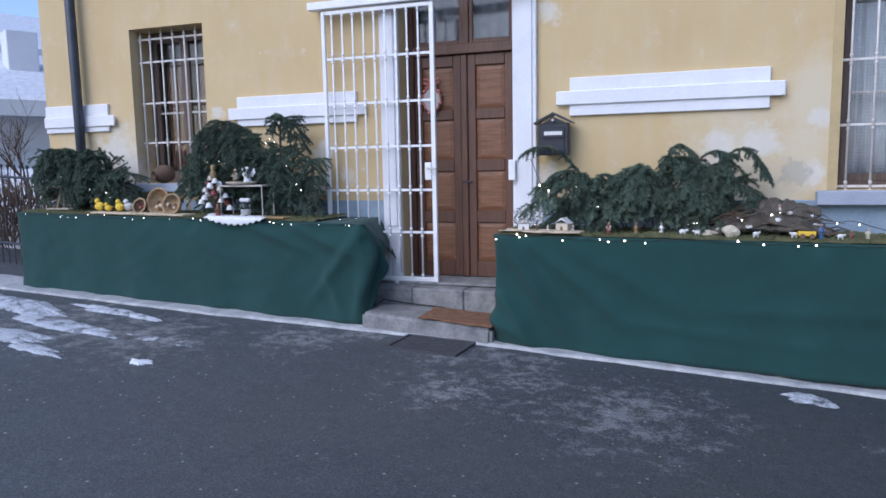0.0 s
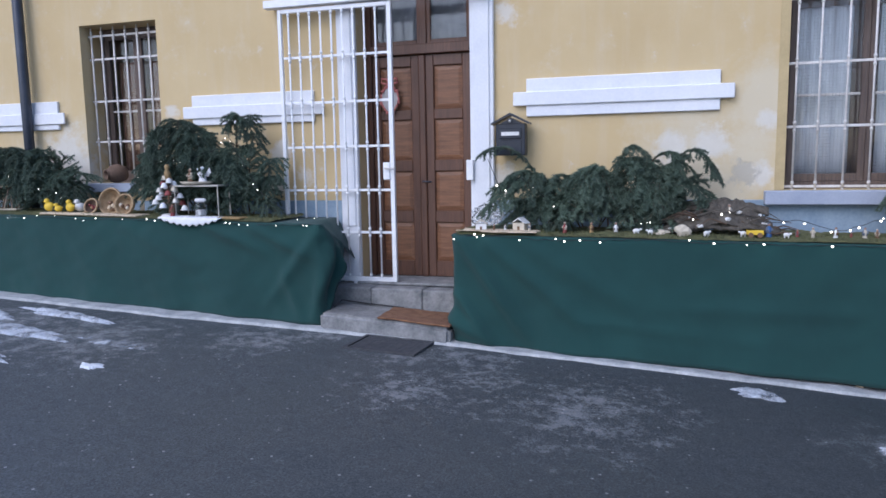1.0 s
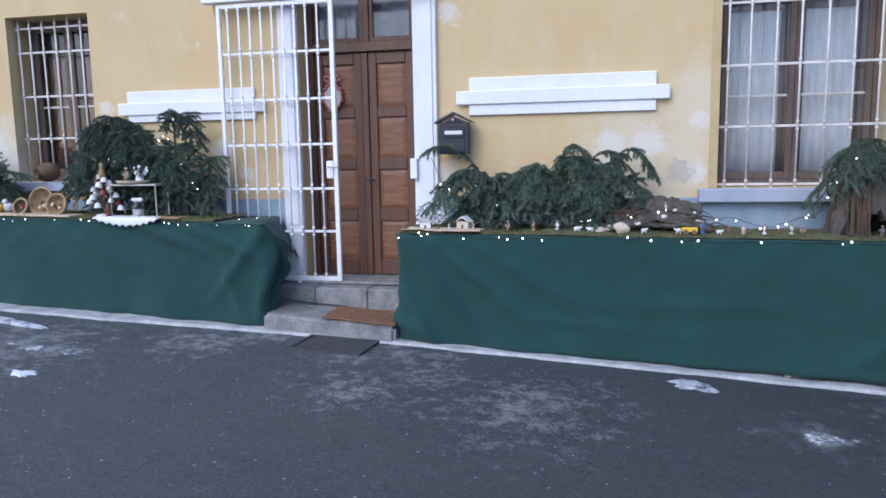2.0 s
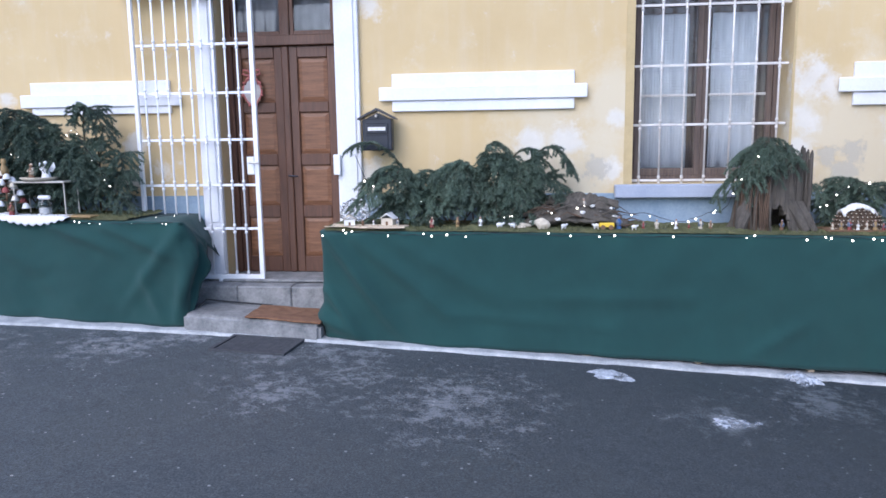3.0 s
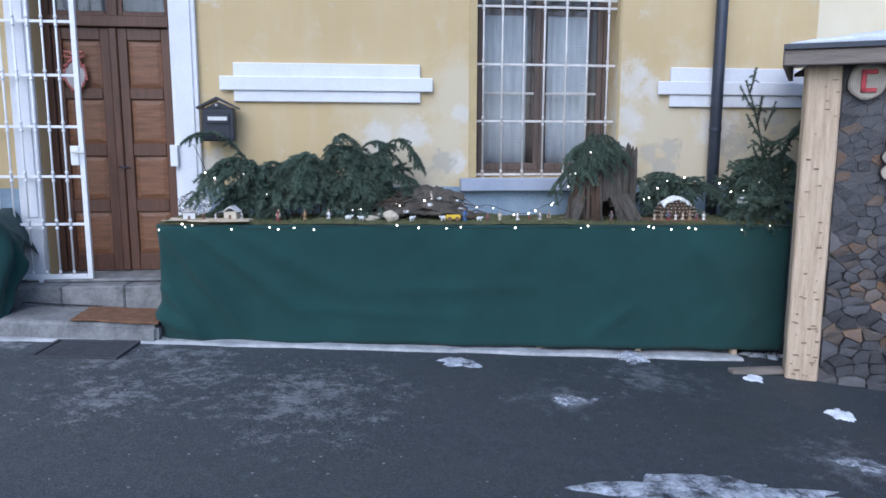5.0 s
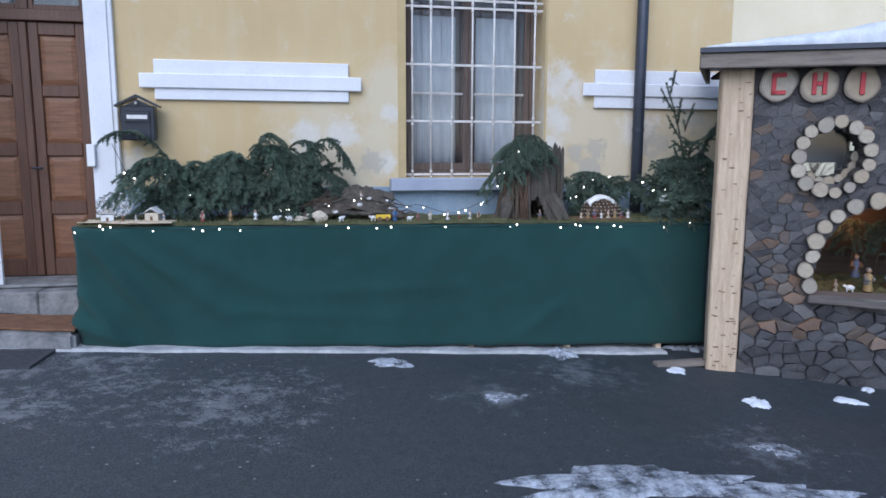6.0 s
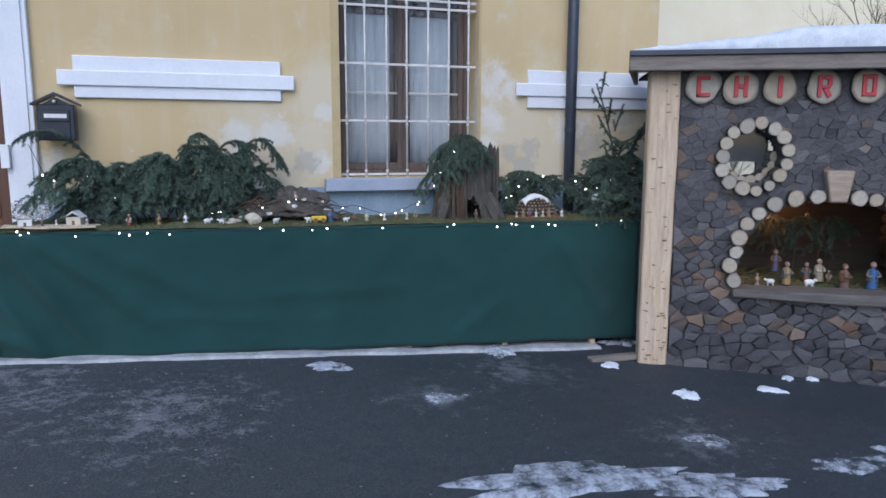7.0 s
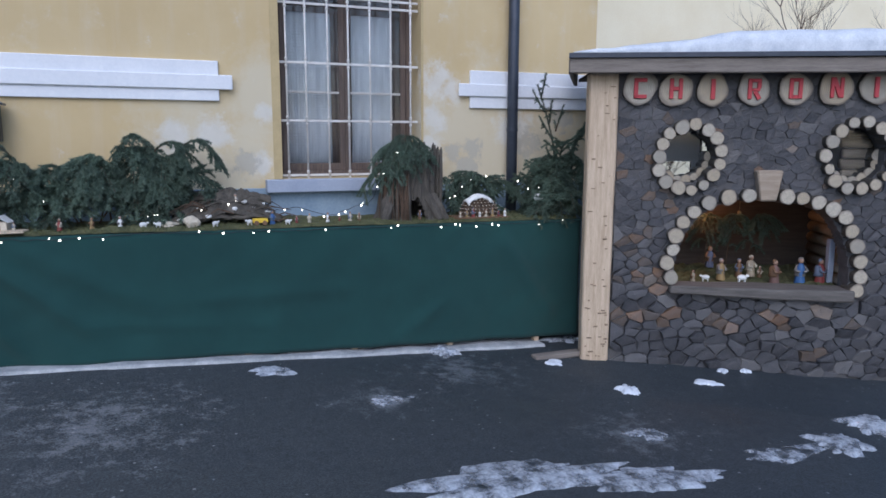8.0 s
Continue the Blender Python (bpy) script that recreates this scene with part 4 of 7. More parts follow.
# log ends
def log_mesh(seed, length=0.15):
    bm = bmesh.new()
    seg = 22
    rad = [1 + 0.20 * noise.noise((math.cos(k * 2 * math.pi / seg) * 1.3, math.sin(k * 2 * math.pi / seg) * 1.3, seed * 4.7)) for k in range(seg)]
    rings = []
    for v, f in ((-0.5, 0.0), (-0.5, 0.92), (-0.47, 1.0), (0.5, 1.0)):
        if f == 0.0:
            mid = bm.verts.new((0, v * length, 0))
            continue
        rings.append([bm.verts.new((f * rad[k] * math.cos(k * 2 * math.pi / seg), v * length, f * rad[k] * math.sin(k * 2 * math.pi / seg))) for k in range(seg)])
    for k in range(seg):
        bm.faces.new((mid, rings[0][k], rings[0][(k + 1) % seg]))
        for a, b in zip(rings, rings[1:]):
            bm.faces.new((a[k], b[k], b[(k + 1) % seg], a[(k + 1) % seg])).material_index = 1 if a is rings[1] else 0
    bmesh.ops.recalc_face_normals(bm, faces=bm.faces[:])
    me = bpy.data.meshes.new("log_end")
    bm.to_mesh(me)
    bm.free()
    me.materials.append(LOGEND)
    me.materials.append(BARK)
    return me


LOGS = [log_mesh(i) for i in range(6)]


def log_end(u, z, r, i, name="log_end", v=0.0, label=""):
    ob = new(name, LOGS[i % 6])
    ob.parent = shed
    ob.matrix_basis = pose(u, v, z, 0, rng.uniform(0, 360), 0) @ Matrix.Diagonal((r, 1, r * rng.uniform(0.9, 1.05), 1))
    if label:
        ob["label"] = label
    return ob


ARCH = [(0.71, 0.44, 60), (0.672, 0.56, 66), (0.712, 0.668, 58), (0.729, 0.783, 68), (0.782, 0.894, 60), (0.862, 0.977, 56), (0.974, 1.051, 64), (1.125, 1.10, 70), (1.285, 1.112, 62),
        (1.584, 1.105, 64), (1.704, 1.093, 56), (1.828, 1.062, 62), (1.942, 1.009, 68), (2.043, 0.942, 64), (2.105, 0.834, 60), (2.155, 0.712, 64), (2.192, 0.589, 62), (2.202, 0.464, 60), (2.186, 0.35, 60)]
for i, (u, z, r) in enumerate(ARCH):
    log_end(u, z, r / 1060, i, label="pale sawn log end round the arch")
for cu, cz, cr, count in ((0.806, 1.412, 0.25, 15), (2.125, 1.427, 0.262, 15)):
    for i in range(count // 2):
        a = -2.2 + i * 2.6 / (count // 2)
        log_end(cu + (cr - 0.055) * math.cos(a), cz + (cr - 0.055) * math.sin(a), rng.uniform(0.04, 0.052), i, v=0.17, label="pale log end inside the round window")
    for i in range(count):
        a = i * 2 * math.pi / count + 0.2
        log_end(cu + (cr + rng.uniform(-0.014, 0.014)) * math.cos(a), cz + (cr + rng.uniform(-0.014, 0.014)) * math.sin(a), rng.uniform(0.042, 0.061), i, label="pale sawn log end round the window")
# keystone, a tapering block of pale wood
bm = boxes((-0.1, 0.1, -0.085, 0.05, -0.125, 0.125), bevel=0.012)
for v in bm.verts:
    v.co.x *= 0.62 + 0.42 * (v.co.z + 0.125) / 0.25
    v.co.z += 0.012 * math.cos(v.co.x * 14)
    v.co += Vector((1.434, 0, 1.185))
part("keystone", bm, LOGSIDE, shed, "pale wooden keystone over the arch", local=True)

# letter discs
STRIPS = {"C": [(-.5, .5, -1, -.62), (-.5, -.18, -1, 1), (-.5, .5, .62, 1)], "H": [(-.5, -.2, -1, 1), (.2, .5, -1, 1), (-.2, .2, -.18, .2)], "I": [(-.17, .17, -1, 1)],
          "R": [(-.5, -.2, -1, 1), (-.2, .5, .66, 1), (.2, .5, .05, .66), (-.2, .42, -.22, .05)], "O": [(-.5, -.2, -1, 1), (.2, .5, -1, 1), (-.2, .2, .66, 1), (-.2, .2, -1, -.66)],
          "N": [(-.5, -.22, -1, 1), (.22, .5, -1, 1)]}
for i, (ch, u, z) in enumerate(zip("CHIRONI", (0.394, 0.67, 0.954, 1.27, 1.584, 1.895, 2.192), (1.948, 1.945, 1.941, 1.943, 1.947, 1.953, 1.957))):
    disc = log_end(u, z, 0.132, i, "letter_disc", 0.02, "pale round wood slice bearing a red letter")
    rows = [(u + a * 0.1, u + b * 0.1, -0.072, -0.056, z + c * 0.078, z + d * 0.078) for a, b, c, d in STRIPS[ch]]
    bm = boxes(*rows, bevel=0.003)
    if ch in "NR":
        m = Matrix.Translation((u, -0.064, z)) @ Matrix.Rotation(radians(-22), 4, "Y") if ch == "N" else Matrix.Translation((u + 0.022, -0.064, z - 0.047)) @ Matrix.Rotation(radians(-32), 4, "Y")
        dg = boxes((-0.017, 0.017, -0.0075, 0.0075, -0.08, 0.08) if ch == "N" else (-0.016, 0.016, -0.0075, 0.0075, -0.036, 0.034), bevel=0.003)
        dg.transform(m)
        tmp = bpy.data.meshes.new("bar")
        dg.to_mesh(tmp)
        dg.free()
        bm.from_mesh(tmp)
    bm.transform(disc.matrix_basis.inverted())
    letter = link_mesh("letter", bm, REDPAINT)
    letter.parent = disc
    letter["label"] = "red painted wooden letter " + ch

# niche behind the arch: sill, floor, sides, back
bm = boxes((0.70, 2.16, -0.10, 0.16, -0.030, 0.036), bevel=0.010)
bmesh.ops.subdivide_edges(bm, edges=[e for e in bm.edges if e.calc_length() > 0.5], cuts=16)
for v in bm.verts:
    v.co.z = v.co.z * (1 + 0.5 * (v.co.x - 0.7) / 1.45) + 0.338 - 0.040 * (v.co.x - 0.7) / 1.45 + 0.008 * noise.noise(v.co * 4)
part("niche_sill", bm, GREYWOOD, shed, "weathered grey wooden sill beam", local=True)
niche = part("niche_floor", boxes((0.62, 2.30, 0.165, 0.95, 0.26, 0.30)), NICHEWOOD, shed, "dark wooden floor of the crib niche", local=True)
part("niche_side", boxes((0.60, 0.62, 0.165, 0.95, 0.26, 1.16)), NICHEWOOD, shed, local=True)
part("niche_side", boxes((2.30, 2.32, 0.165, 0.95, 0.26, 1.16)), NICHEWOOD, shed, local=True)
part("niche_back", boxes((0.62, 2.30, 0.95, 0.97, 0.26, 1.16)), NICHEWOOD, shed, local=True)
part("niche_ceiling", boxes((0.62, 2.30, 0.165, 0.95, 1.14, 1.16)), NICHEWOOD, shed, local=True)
for k in range(7):
    tb = tube(bmesh.new(), [(2.245, 0.17, 0.36 + 0.1 * k), (2.25, 0.93, 0.36 + 0.1 * k)], 0.05, 10)
    part("niche_log", tb, LOGSIDE, niche, local=True, smooth=True)
tb = tube(bmesh.new(), [(0.78, 0.22, 0.30), (0.70, 0.26, 0.72)], [0.045, 0.03], 9)
part("prop_log", tb, LOGSIDE, niche, "grey log leaning inside", local=True, smooth=True)
part("doorway_board", boxes((2.12, 2.17, 0.3, 0.36, 0.30, 0.72), bevel=0.004), SILLPAINT, niche, "blue-grey painted board", local=True)
# round windows
for cu, cz, r in (RING1, RING2):
    bm = bmesh.new()
    bmesh.ops.create_cone(bm, segments=28, radius1=r + 0.01, radius2=r + 0.01, depth=0.006, cap_ends=True, matrix=Matrix.Translation((cu, 0.10, cz)) @ Matrix.Rotation(radians(90), 4, "X"))
    w = part("round_window", bm, GLASS, shed, "round glass window set in the stones", local=True)
    w.visible_shadow = False
for k in range(6):
    tb = tube(bmesh.new(), [(2.10 + 0.015 * (k % 2), 0.22, 1.19 + 0.085 * k), (2.62, 0.24, 1.18 + 0.085 * k)], 0.042, 10)
    part("stacked_log", tb, LOGSIDE, shed, "peeled log stacked behind the round window", local=True, smooth=True)
# added board, white to brighten the round windows; its holes make bright patches
part("attic_board", wall_with_holes(0.55, 2.70, 1.181, 2.05, 0.62, 0.64, [(0.70, 1.02, 1.19, 1.36), (1.08, 1.24, 1.2, 1.64)]), WHITE, shed, local=True)
part("attic_floor", boxes((0.55, 2.70, 0.17, 0.62, 1.165, 1.18)), BEAMWOOD, shed, local=True)
# lamp in the niche
lamp = thing("niche_lamp", 0, 0, 0, "small warm bulb hidden under the crib niche roof", "lamp")
lamp.matrix_basis = shed.matrix_basis @ pose(1.12, 0.74, 1.06)
bm = ball(bmesh.new(), (0, 0, 0), 0.022, u=12, v=8)
part("bulb", bm, glow("warm_bulb", (1.0, 0.5, 0.18), 5), lamp, local=True)
part("socket", tube(bmesh.new(), [(0, 0, 0.02), (0, 0, 0.08)], 0.015, 10), BLACK, lamp, local=True)
ld = bpy.data.lights.new("niche_light", "POINT")
ld.energy, ld.color, ld.shadow_soft_size = 4.0, (1.0, 0.42, 0.15), 0.03
lo = new("niche_light", ld)
lo.matrix_basis = shed.matrix_basis @ pose(1.12, 0.70, 1.0)

# foot board lying beside the post
t = thing("plank_end", 4.6, -1.12, ground_z(4.6, -1.1), "weathered brown plank lying at the foot of the post", "plank")
part("board", boxes((4.42, 4.86, -1.19, -1.10, ground_z(4.64, -1.14) - 0.005, ground_z(4.64, -1.14) + 0.04), bevel=0.006), BEAMWOOD, t)


# ---- field stones of the shed front ----
def clip_cell(poly, mx, mz, nx, nz_):
    out = []
    for i, p in enumerate(poly):
        q = poly[(i + 1) % len(poly)]
        dp, dq = (p[0] - mx) * nx + (p[1] - mz) * nz_, (q[0] - mx) * nx + (q[1] - mz) * nz_
        if dp <= 0:
            out.append(p)
        if (dp < 0 < dq) or (dq < 0 < dp):
            f = dp / (dp - dq)
            out.append((p[0] + f * (q[0] - p[0]), p[1] + f * (q[1] - p[1])))
    return out


rng = random.Random(21)
seeds = []
tries = 0
while tries < 9000:
    tries += 1
    u, z = rng.uniform(0.26, 2.74), rng.uniform(-0.46, 2.04)
    gap = rng.choice((0.30, 0.22, 0.15, 0.09, 0.055)) if z > 0.32 else rng.choice((0.34, 0.27, 0.20, 0.14, 0.08))
    if all(math.hypot((u - a) * 0.85, (z - b) * 1.45) > gap for a, b, g in seeds):
        seeds.append((u, z, in_opening(u, z, 0.05)))
for u, z, ghost in seeds:
    if ghost or z < shed_ground(u) - 0.02:
        continue
    poly = [(u - 0.26, z - 0.17), (u + 0.26, z - 0.17), (u + 0.26, z + 0.17), (u - 0.26, z + 0.17)]
    for a, b, g in seeds:
        if (a, b) != (u, z) and abs(a - u) < 0.6 and abs(b - z) < 0.42:
            poly = clip_cell(poly, (a + u) / 2, (b + z) / 2, a - u + 0.55 * rng.uniform(-1, 1) * abs(b - z), (b - z) * 1.7 + 0.25 * rng.uniform(-1, 1) * abs(a - u))
    poly = [(max(0.24, p[0]), min(2.06, max(shed_ground(u) - 0.03, p[1]))) for p in poly]
    if len(poly) < 3:
        continue
    cu, cz = sum(p[0] for p in poly) / len(poly), sum(p[1] for p in poly) / len(poly)
    # broken, uneven outline: each side kinked once
    rough = []
    for k, p in enumerate(poly):
        q = poly[(k + 1) % len(poly)]
        f, g = rng.uniform(0.3, 0.7), rng.uniform(-0.10, 0.05)
        mx, mz = p[0] + f * (q[0] - p[0]), p[1] + f * (q[1] - p[1])
        rough += [p, (mx + g * (mx - cu), mz + g * (mz - cz))]
    low = max(0.0, min(1.0, (1.15 - cz) / 0.9))
    out = rng.uniform(0.003, 0.010) + low * rng.uniform(0.006, 0.034)
    tilt = (rng.uniform(-0.22, 0.22), rng.uniform(-0.36, 0.12) * (0.35 + 0.65 * low))
    shrink = rng.uniform(0.94, 1.04)
    bm = bmesh.new()
    rings = []
    for f, d in ((1.0, 0.006), (0.985, -out * 0.75), (0.90, -out)):
        ring = []
        for p in rough:
            x, y = (p[0] - cu) * f * shrink, (p[1] - cz) * f * shrink
            ring.append(bm.verts.new((x, d + (tilt[0] * x + tilt[1] * y if d < 0 else 0), y)))
        rings.append(ring)
    for a, b in zip(rings, rings[1:]):
        for k in range(len(rough)):
            bm.faces.new((a[k], a[(k + 1) % len(rough)], b[(k + 1) % len(rough)], b[k]))
    top = bm.verts.new((0, -out * rng.uniform(0.95, 1.15), 0))
    for k in range(len(rough)):
        bm.faces.new((rings[-1][k], rings[-1][(k + 1) % len(rough)], top))
    bmesh.ops.recalc_face_normals(bm, faces=bm.faces[:])
    rusty = rng.random() < (0.30 if u < 0.72 and 0.2 < z < 1.75 else 0.22 if 0.02 < z < 0.25 and u < 2.0 else 0.03)
    ob = link_mesh("stone", bm, RUSTSTONE if rusty else STONE)
    ob.parent = stone_wall
    ob.location = (cu, 0, cz)

# ---- spruce branches ----
def bezier(p0, p1, p2, t):
    return (1 - t) ** 2 * p0 + 2 * t * (1 - t) * p1 + t * t * p2


def needles_on(curve, rs, length, step, out, flat=0.75):
    """Thin needle triangles along a curve (points, n x 3)."""
    seg = np.diff(curve, axis=0)
    ln = np.linalg.norm(seg, axis=1)
    count = max(3, int(ln.sum() / step))
    at = np.interp(np.linspace(0.02, 1, count), np.concatenate([[0], ln.cumsum()]) / ln.sum(), np.arange(len(curve)))
    i = np.minimum(at.astype(int), len(seg) - 1)
    f = (at - i)[:, None]
    pos = curve[i] * (1 - f) + curve[i + 1] * f
    d = seg[i] / ln[i][:, None]
    up = np.array([0.0, 0.0, 1.0])
    side = np.cross(d, up)
    side /= np.linalg.norm(side, axis=1)[:, None] + 1e-6
    nrm = np.cross(side, d)
    for k in range(5):
        a = rs.uniform(0, 2 * np.pi, count)
        ca, sa = np.cos(a)[:, None], np.sin(a)[:, None] * flat
        r = side * ca + nrm * sa
        tip = r * 0.85 + d * 0.62
        L = length * rs.uniform(0.7, 1.15, count)[:, None]
        w = np.cross(tip, rs.normal(size=(count, 3)))
        w /= np.linalg.norm(w, axis=1)[:, None] + 1e-6
        base = pos + rs.normal(scale=0.002, size=(count, 3))
        out.append(np.stack([base - w * 0.0024, base + w * 0.0024, base + tip * L], 1))


def spruce_branch(base, mid, tip, seed, fullness=1.0, needle=0.026, label="green spruce branch laid over the table decoration", droop=1.0):
    """A drooping spruce branch: stem, side twigs to both sides, needles all along."""
    rs = np.random.RandomState(seed)
    p0, p1, p2 = (np.array(p, float) for p in (base, mid, tip))
    n = 18
    stem = np.array([bezier(p0, p1, p2, t) for t in np.linspace(0, 1, n)])
    total = np.linalg.norm(np.diff(stem, axis=0), axis=1).sum()
    t = thing("spruce_branch", *base, label, "spruce branch", "spruce branches on the display")
    bm = tube(bmesh.new(), stem.tolist(), [0.007 - 0.005 * k / n for k in range(n)], 5)
    tris = []
    needles_on(stem[3:], rs, needle, 0.0045, tris)
    twigs = int(27 * total * fullness)
    for k in range(twigs):
        f = 0.10 + 0.88 * (k + rs.uniform(0, 0.6)) / twigs
        p = bezier(p0, p1, p2, f)
        d = bezier(p0, p1, p2, min(1, f + 0.03)) - bezier(p0, p1, p2, f - 0.03)
        d /= np.linalg.norm(d)
        s = np.cross(d, [0, 0, 1.0])
        s /= np.linalg.norm(s) + 1e-6
        s *= 1 if k % 2 else -1
        L = min(0.225, total * (0.42 * (1 - f) ** 0.7 + 0.10)) * rs.uniform(0.65, 1.15)
        way = s * 0.75 + d * 0.65 + np.array([0, 0, 0.12]) + rs.normal(scale=0.12, size=3)
        way /= np.linalg.norm(way)
        c = np.array([p + way * L * q + np.array([0, 0, -1.0]) * droop * L * 0.85 * q ** 1.8 for q in np.linspace(0, 1, 7)])
        c[:, 1] = np.minimum(c[:, 1], -0.035)
        tube(bm, c.tolist(), [0.0026 - 0.0014 * q / 6 for q in range(7)], 3, False)
        needles_on(c, rs, needle, 0.0042, tris)
        if L > 0.16:
            for q, sg in ((2, 1), (3, -1), (4, 1)):
                w2 = (c[q + 1] - c[q])
                w2 /= np.linalg.norm(w2)
                s2 = np.cross(w2, [0.2, 0.1, 1.0]) * sg
                c2 = np.array([c[q] + (w2 * 0.7 + s2 * 0.6) * L * 0.36 * u + np.array([0, 0, -0.6]) * L * 0.36 * u ** 2 for u in np.linspace(0, 1, 4)])
                c2[:, 1] = np.minimum(c2[:, 1], -0.035)
                needles_on(c2, rs, needle * 0.9, 0.0045, tris)
    part("stem", bm, TWIG, t)
    v = np.concatenate(tris).reshape(-1, 3) - np.array(base, float)
    me = bpy.data.meshes.new("needles")
    me.from_pydata(v.tolist(), [], np.arange(len(v)).reshape(-1, 3).tolist())
    me.materials.append(NEEDLE)
    nd = new("needles", me)
    nd.parent = t
    return t


def spruce_heap(profile, count, y0, seed, reach=0.26, low=0.5, spread=0.36):
    """Branches whose crests follow a profile of (x, height), each arching forward and drooping to the table."""
    rs = random.Random(seed)
    xs, zs = [p[0] for p in profile], [p[1] for p in profile]
    for i in range(count):
        f = (i + rs.uniform(0.1, 0.9)) / count
        x = xs[0] + (xs[-1] - xs[0]) * f
        crest = float(np.interp(x, xs, zs))
        zt = top_z(x) + 0.01
        crest = zt + (crest - zt) * (1.0 if i % 3 else rs.uniform(low, 0.85))
        lean = rs.uniform(-spread, spread)
        bx = min(max(x - lean, xs[0] + 0.08), xs[-1] - 0.08)
        tipx = x + lean * 0.7
        ytip = y0 - reach * rs.uniform(0.6, 1.3)
        ztip = zt + (crest - zt) * rs.uniform(0.25, 0.62)
        peak = crest + (crest - (zt + ztip) / 2) * 0.95
        spruce_branch((bx, y0 + rs.uniform(-0.03, 0.09), zt), (x + rs.uniform(-0.08, 0.08), y0 - 0.04, peak - 0.02), (tipx, ytip, ztip), seed * 100 + i, 1.0, 0.029, droop=rs.uniform(0.2, 0.75))
    for i in range(int(count * 1.1)):
        x = rs.uniform(xs[0] + 0.1, xs[-1] - 0.1)
        crest = float(np.interp(x, xs, zs))
        zt = top_z(x) + 0.01
        z = zt + (crest - zt) * rs.uniform(0.15, 0.70)
        side = rs.uniform(-spread, spread)
        spruce_branch((x - side * 0.4, y0 + 0.06, zt + (crest - zt) * 0.3), (x, y0 - 0.1, z + 0.13), (x + side, y0 - reach * rs.uniform(0.8, 1.35), max(zt + 0.03, z - 0.18)), seed * 100 + 50 + i, 1.0, 0.029, droop=rs.uniform(0.15, 0.65))


spruce_heap([(0.56, 1.22), (0.70, 1.40), (0.88, 1.31), (1.13, 1.39), (1.30, 1.46), (1.44, 1.50), (1.55, 1.40), (1.68, 1.42), (1.87, 1.28)], 17, -0.27, 1)
spruce_branch((0.86, -0.3, 1.0), (0.62, -0.3, 1.72), (0.27, -0.36, 1.55), 991, 0.4, droop=0.35)
spruce_branch((0.92, -0.3, 1.05), (0.62, -0.34, 1.62), (0.42, -0.4, 1.22), 989, 0.9, droop=0.5)
spruce_branch((1.55, -0.3, 1.1), (1.93, -0.3, 1.86), (2.07, -0.36, 1.30), 992, 0.55, droop=0.5)
spruce_branch((1.45, -0.3, 1.15), (1.70, -0.3, 1.80), (1.86, -0.38, 1.30), 1013, 0.5, droop=0.5)
spruce_branch((1.3, -0.3, 1.2), (1.40, -0.3, 1.83), (1.62, -0.38, 1.38), 993, 0.6, droop=0.6)
spruce_heap([(-2.98, 1.38), (-2.85, 1.70), (-2.64, 1.91), (-2.45, 1.76), (-2.3, 1.56), (-2.12, 1.50)], 14, -0.27, 2)
spruce_heap([(-2.2, 1.3), (-2.04, 1.62), (-1.92, 1.60), (-1.80, 1.30)], 5, -0.25, 3, 0.2, 0.5, 0.1)
spruce_branch((-2.06, -0.26, 1.2), (-2.18, -0.3, 2.36), (-1.80, -0.36, 1.62), 994, 0.7, droop=0.5)
spruce_branch((-1.98, -0.26, 1.3), (-1.96, -0.3, 2.15), (-2.12, -0.34, 1.82), 988, 0.6, droop=0.4)
spruce_branch((-1.95, -0.26, 1.1), (-1.68, -0.3, 1.9), (-1.76, -0.34, 1.2), 995, 0.8, droop=0.5)
spruce_branch((-1.95, -0.3, 1.0), (-1.80, -0.35, 1.3), (-1.58, -0.45, 1.0), 996, 0.8)
spruce_heap([(-4.93, 1.42), (-4.74, 1.70), (-4.5, 1.66), (-4.28, 1.68), (-4.05, 1.45), (-3.8, 1.22)], 13, -0.27, 4)
spruce_branch((-4.2, -0.3, 1.08), (-3.95, -0.35, 1.62), (-3.66, -0.4, 1.34), 997, 0.6, droop=0.3)
spruce_branch((-4.25, -0.3, 1.2), (-4.08, -0.35, 1.55), (-3.92, -0.4, 1.60), 987, 0.6, droop=0.1)
spruce_branch((3.56, -0.40, 1.3), (3.50, -0.5, 1.74), (3.42, -0.62, 1.26), 1010, 0.8)
spruce_branch((3.60, -0.40, 1.3), (3.60, -0.5, 1.70), (3.55, -0.64, 1.24), 1011, 0.7)
spruce_branch((3.62, -0.36, 1.38), (3.55, -0.46, 1.72), (3.38, -0.60, 1.34), 1014, 0.9)
spruce_branch((3.66, -0.36, 1.38), (3.66, -0.46, 1.66), (3.66, -0.63, 1.32), 1015, 0.8)
spruce_branch((3.86, -0.34, 1.1), (3.92, -0.36, 1.36), (4.0, -0.45, 1.0), 1016, 0.9)
spruce_branch((3.5, -0.36, 1.2), (3.38, -0.42, 1.55), (3.30, -0.55, 1.12), 1012, 0.7)
spruce_branch((3.60, -0.34, 1.42), (3.52, -0.46, 1.78), (3.50, -0.64, 1.30), 1017, 1.0)
spruce_branch((3.55, -0.34, 1.40), (3.44, -0.46, 1.72), (3.36, -0.62, 1.22), 1018, 1.0)
spruce_branch((3.5, -0.3, 1.25), (3.3, -0.35, 1.35), (3.16, -0.42, 1.08), 998, 0.8)
spruce_heap([(4.0, 1.12), (4.22, 1.26), (4.5, 1.18)], 6, -0.20, 6, 0.14)
spruce_heap([(4.70, 1.15), (4.95, 1.36), (5.2, 1.42)], 8, -0.28, 7)
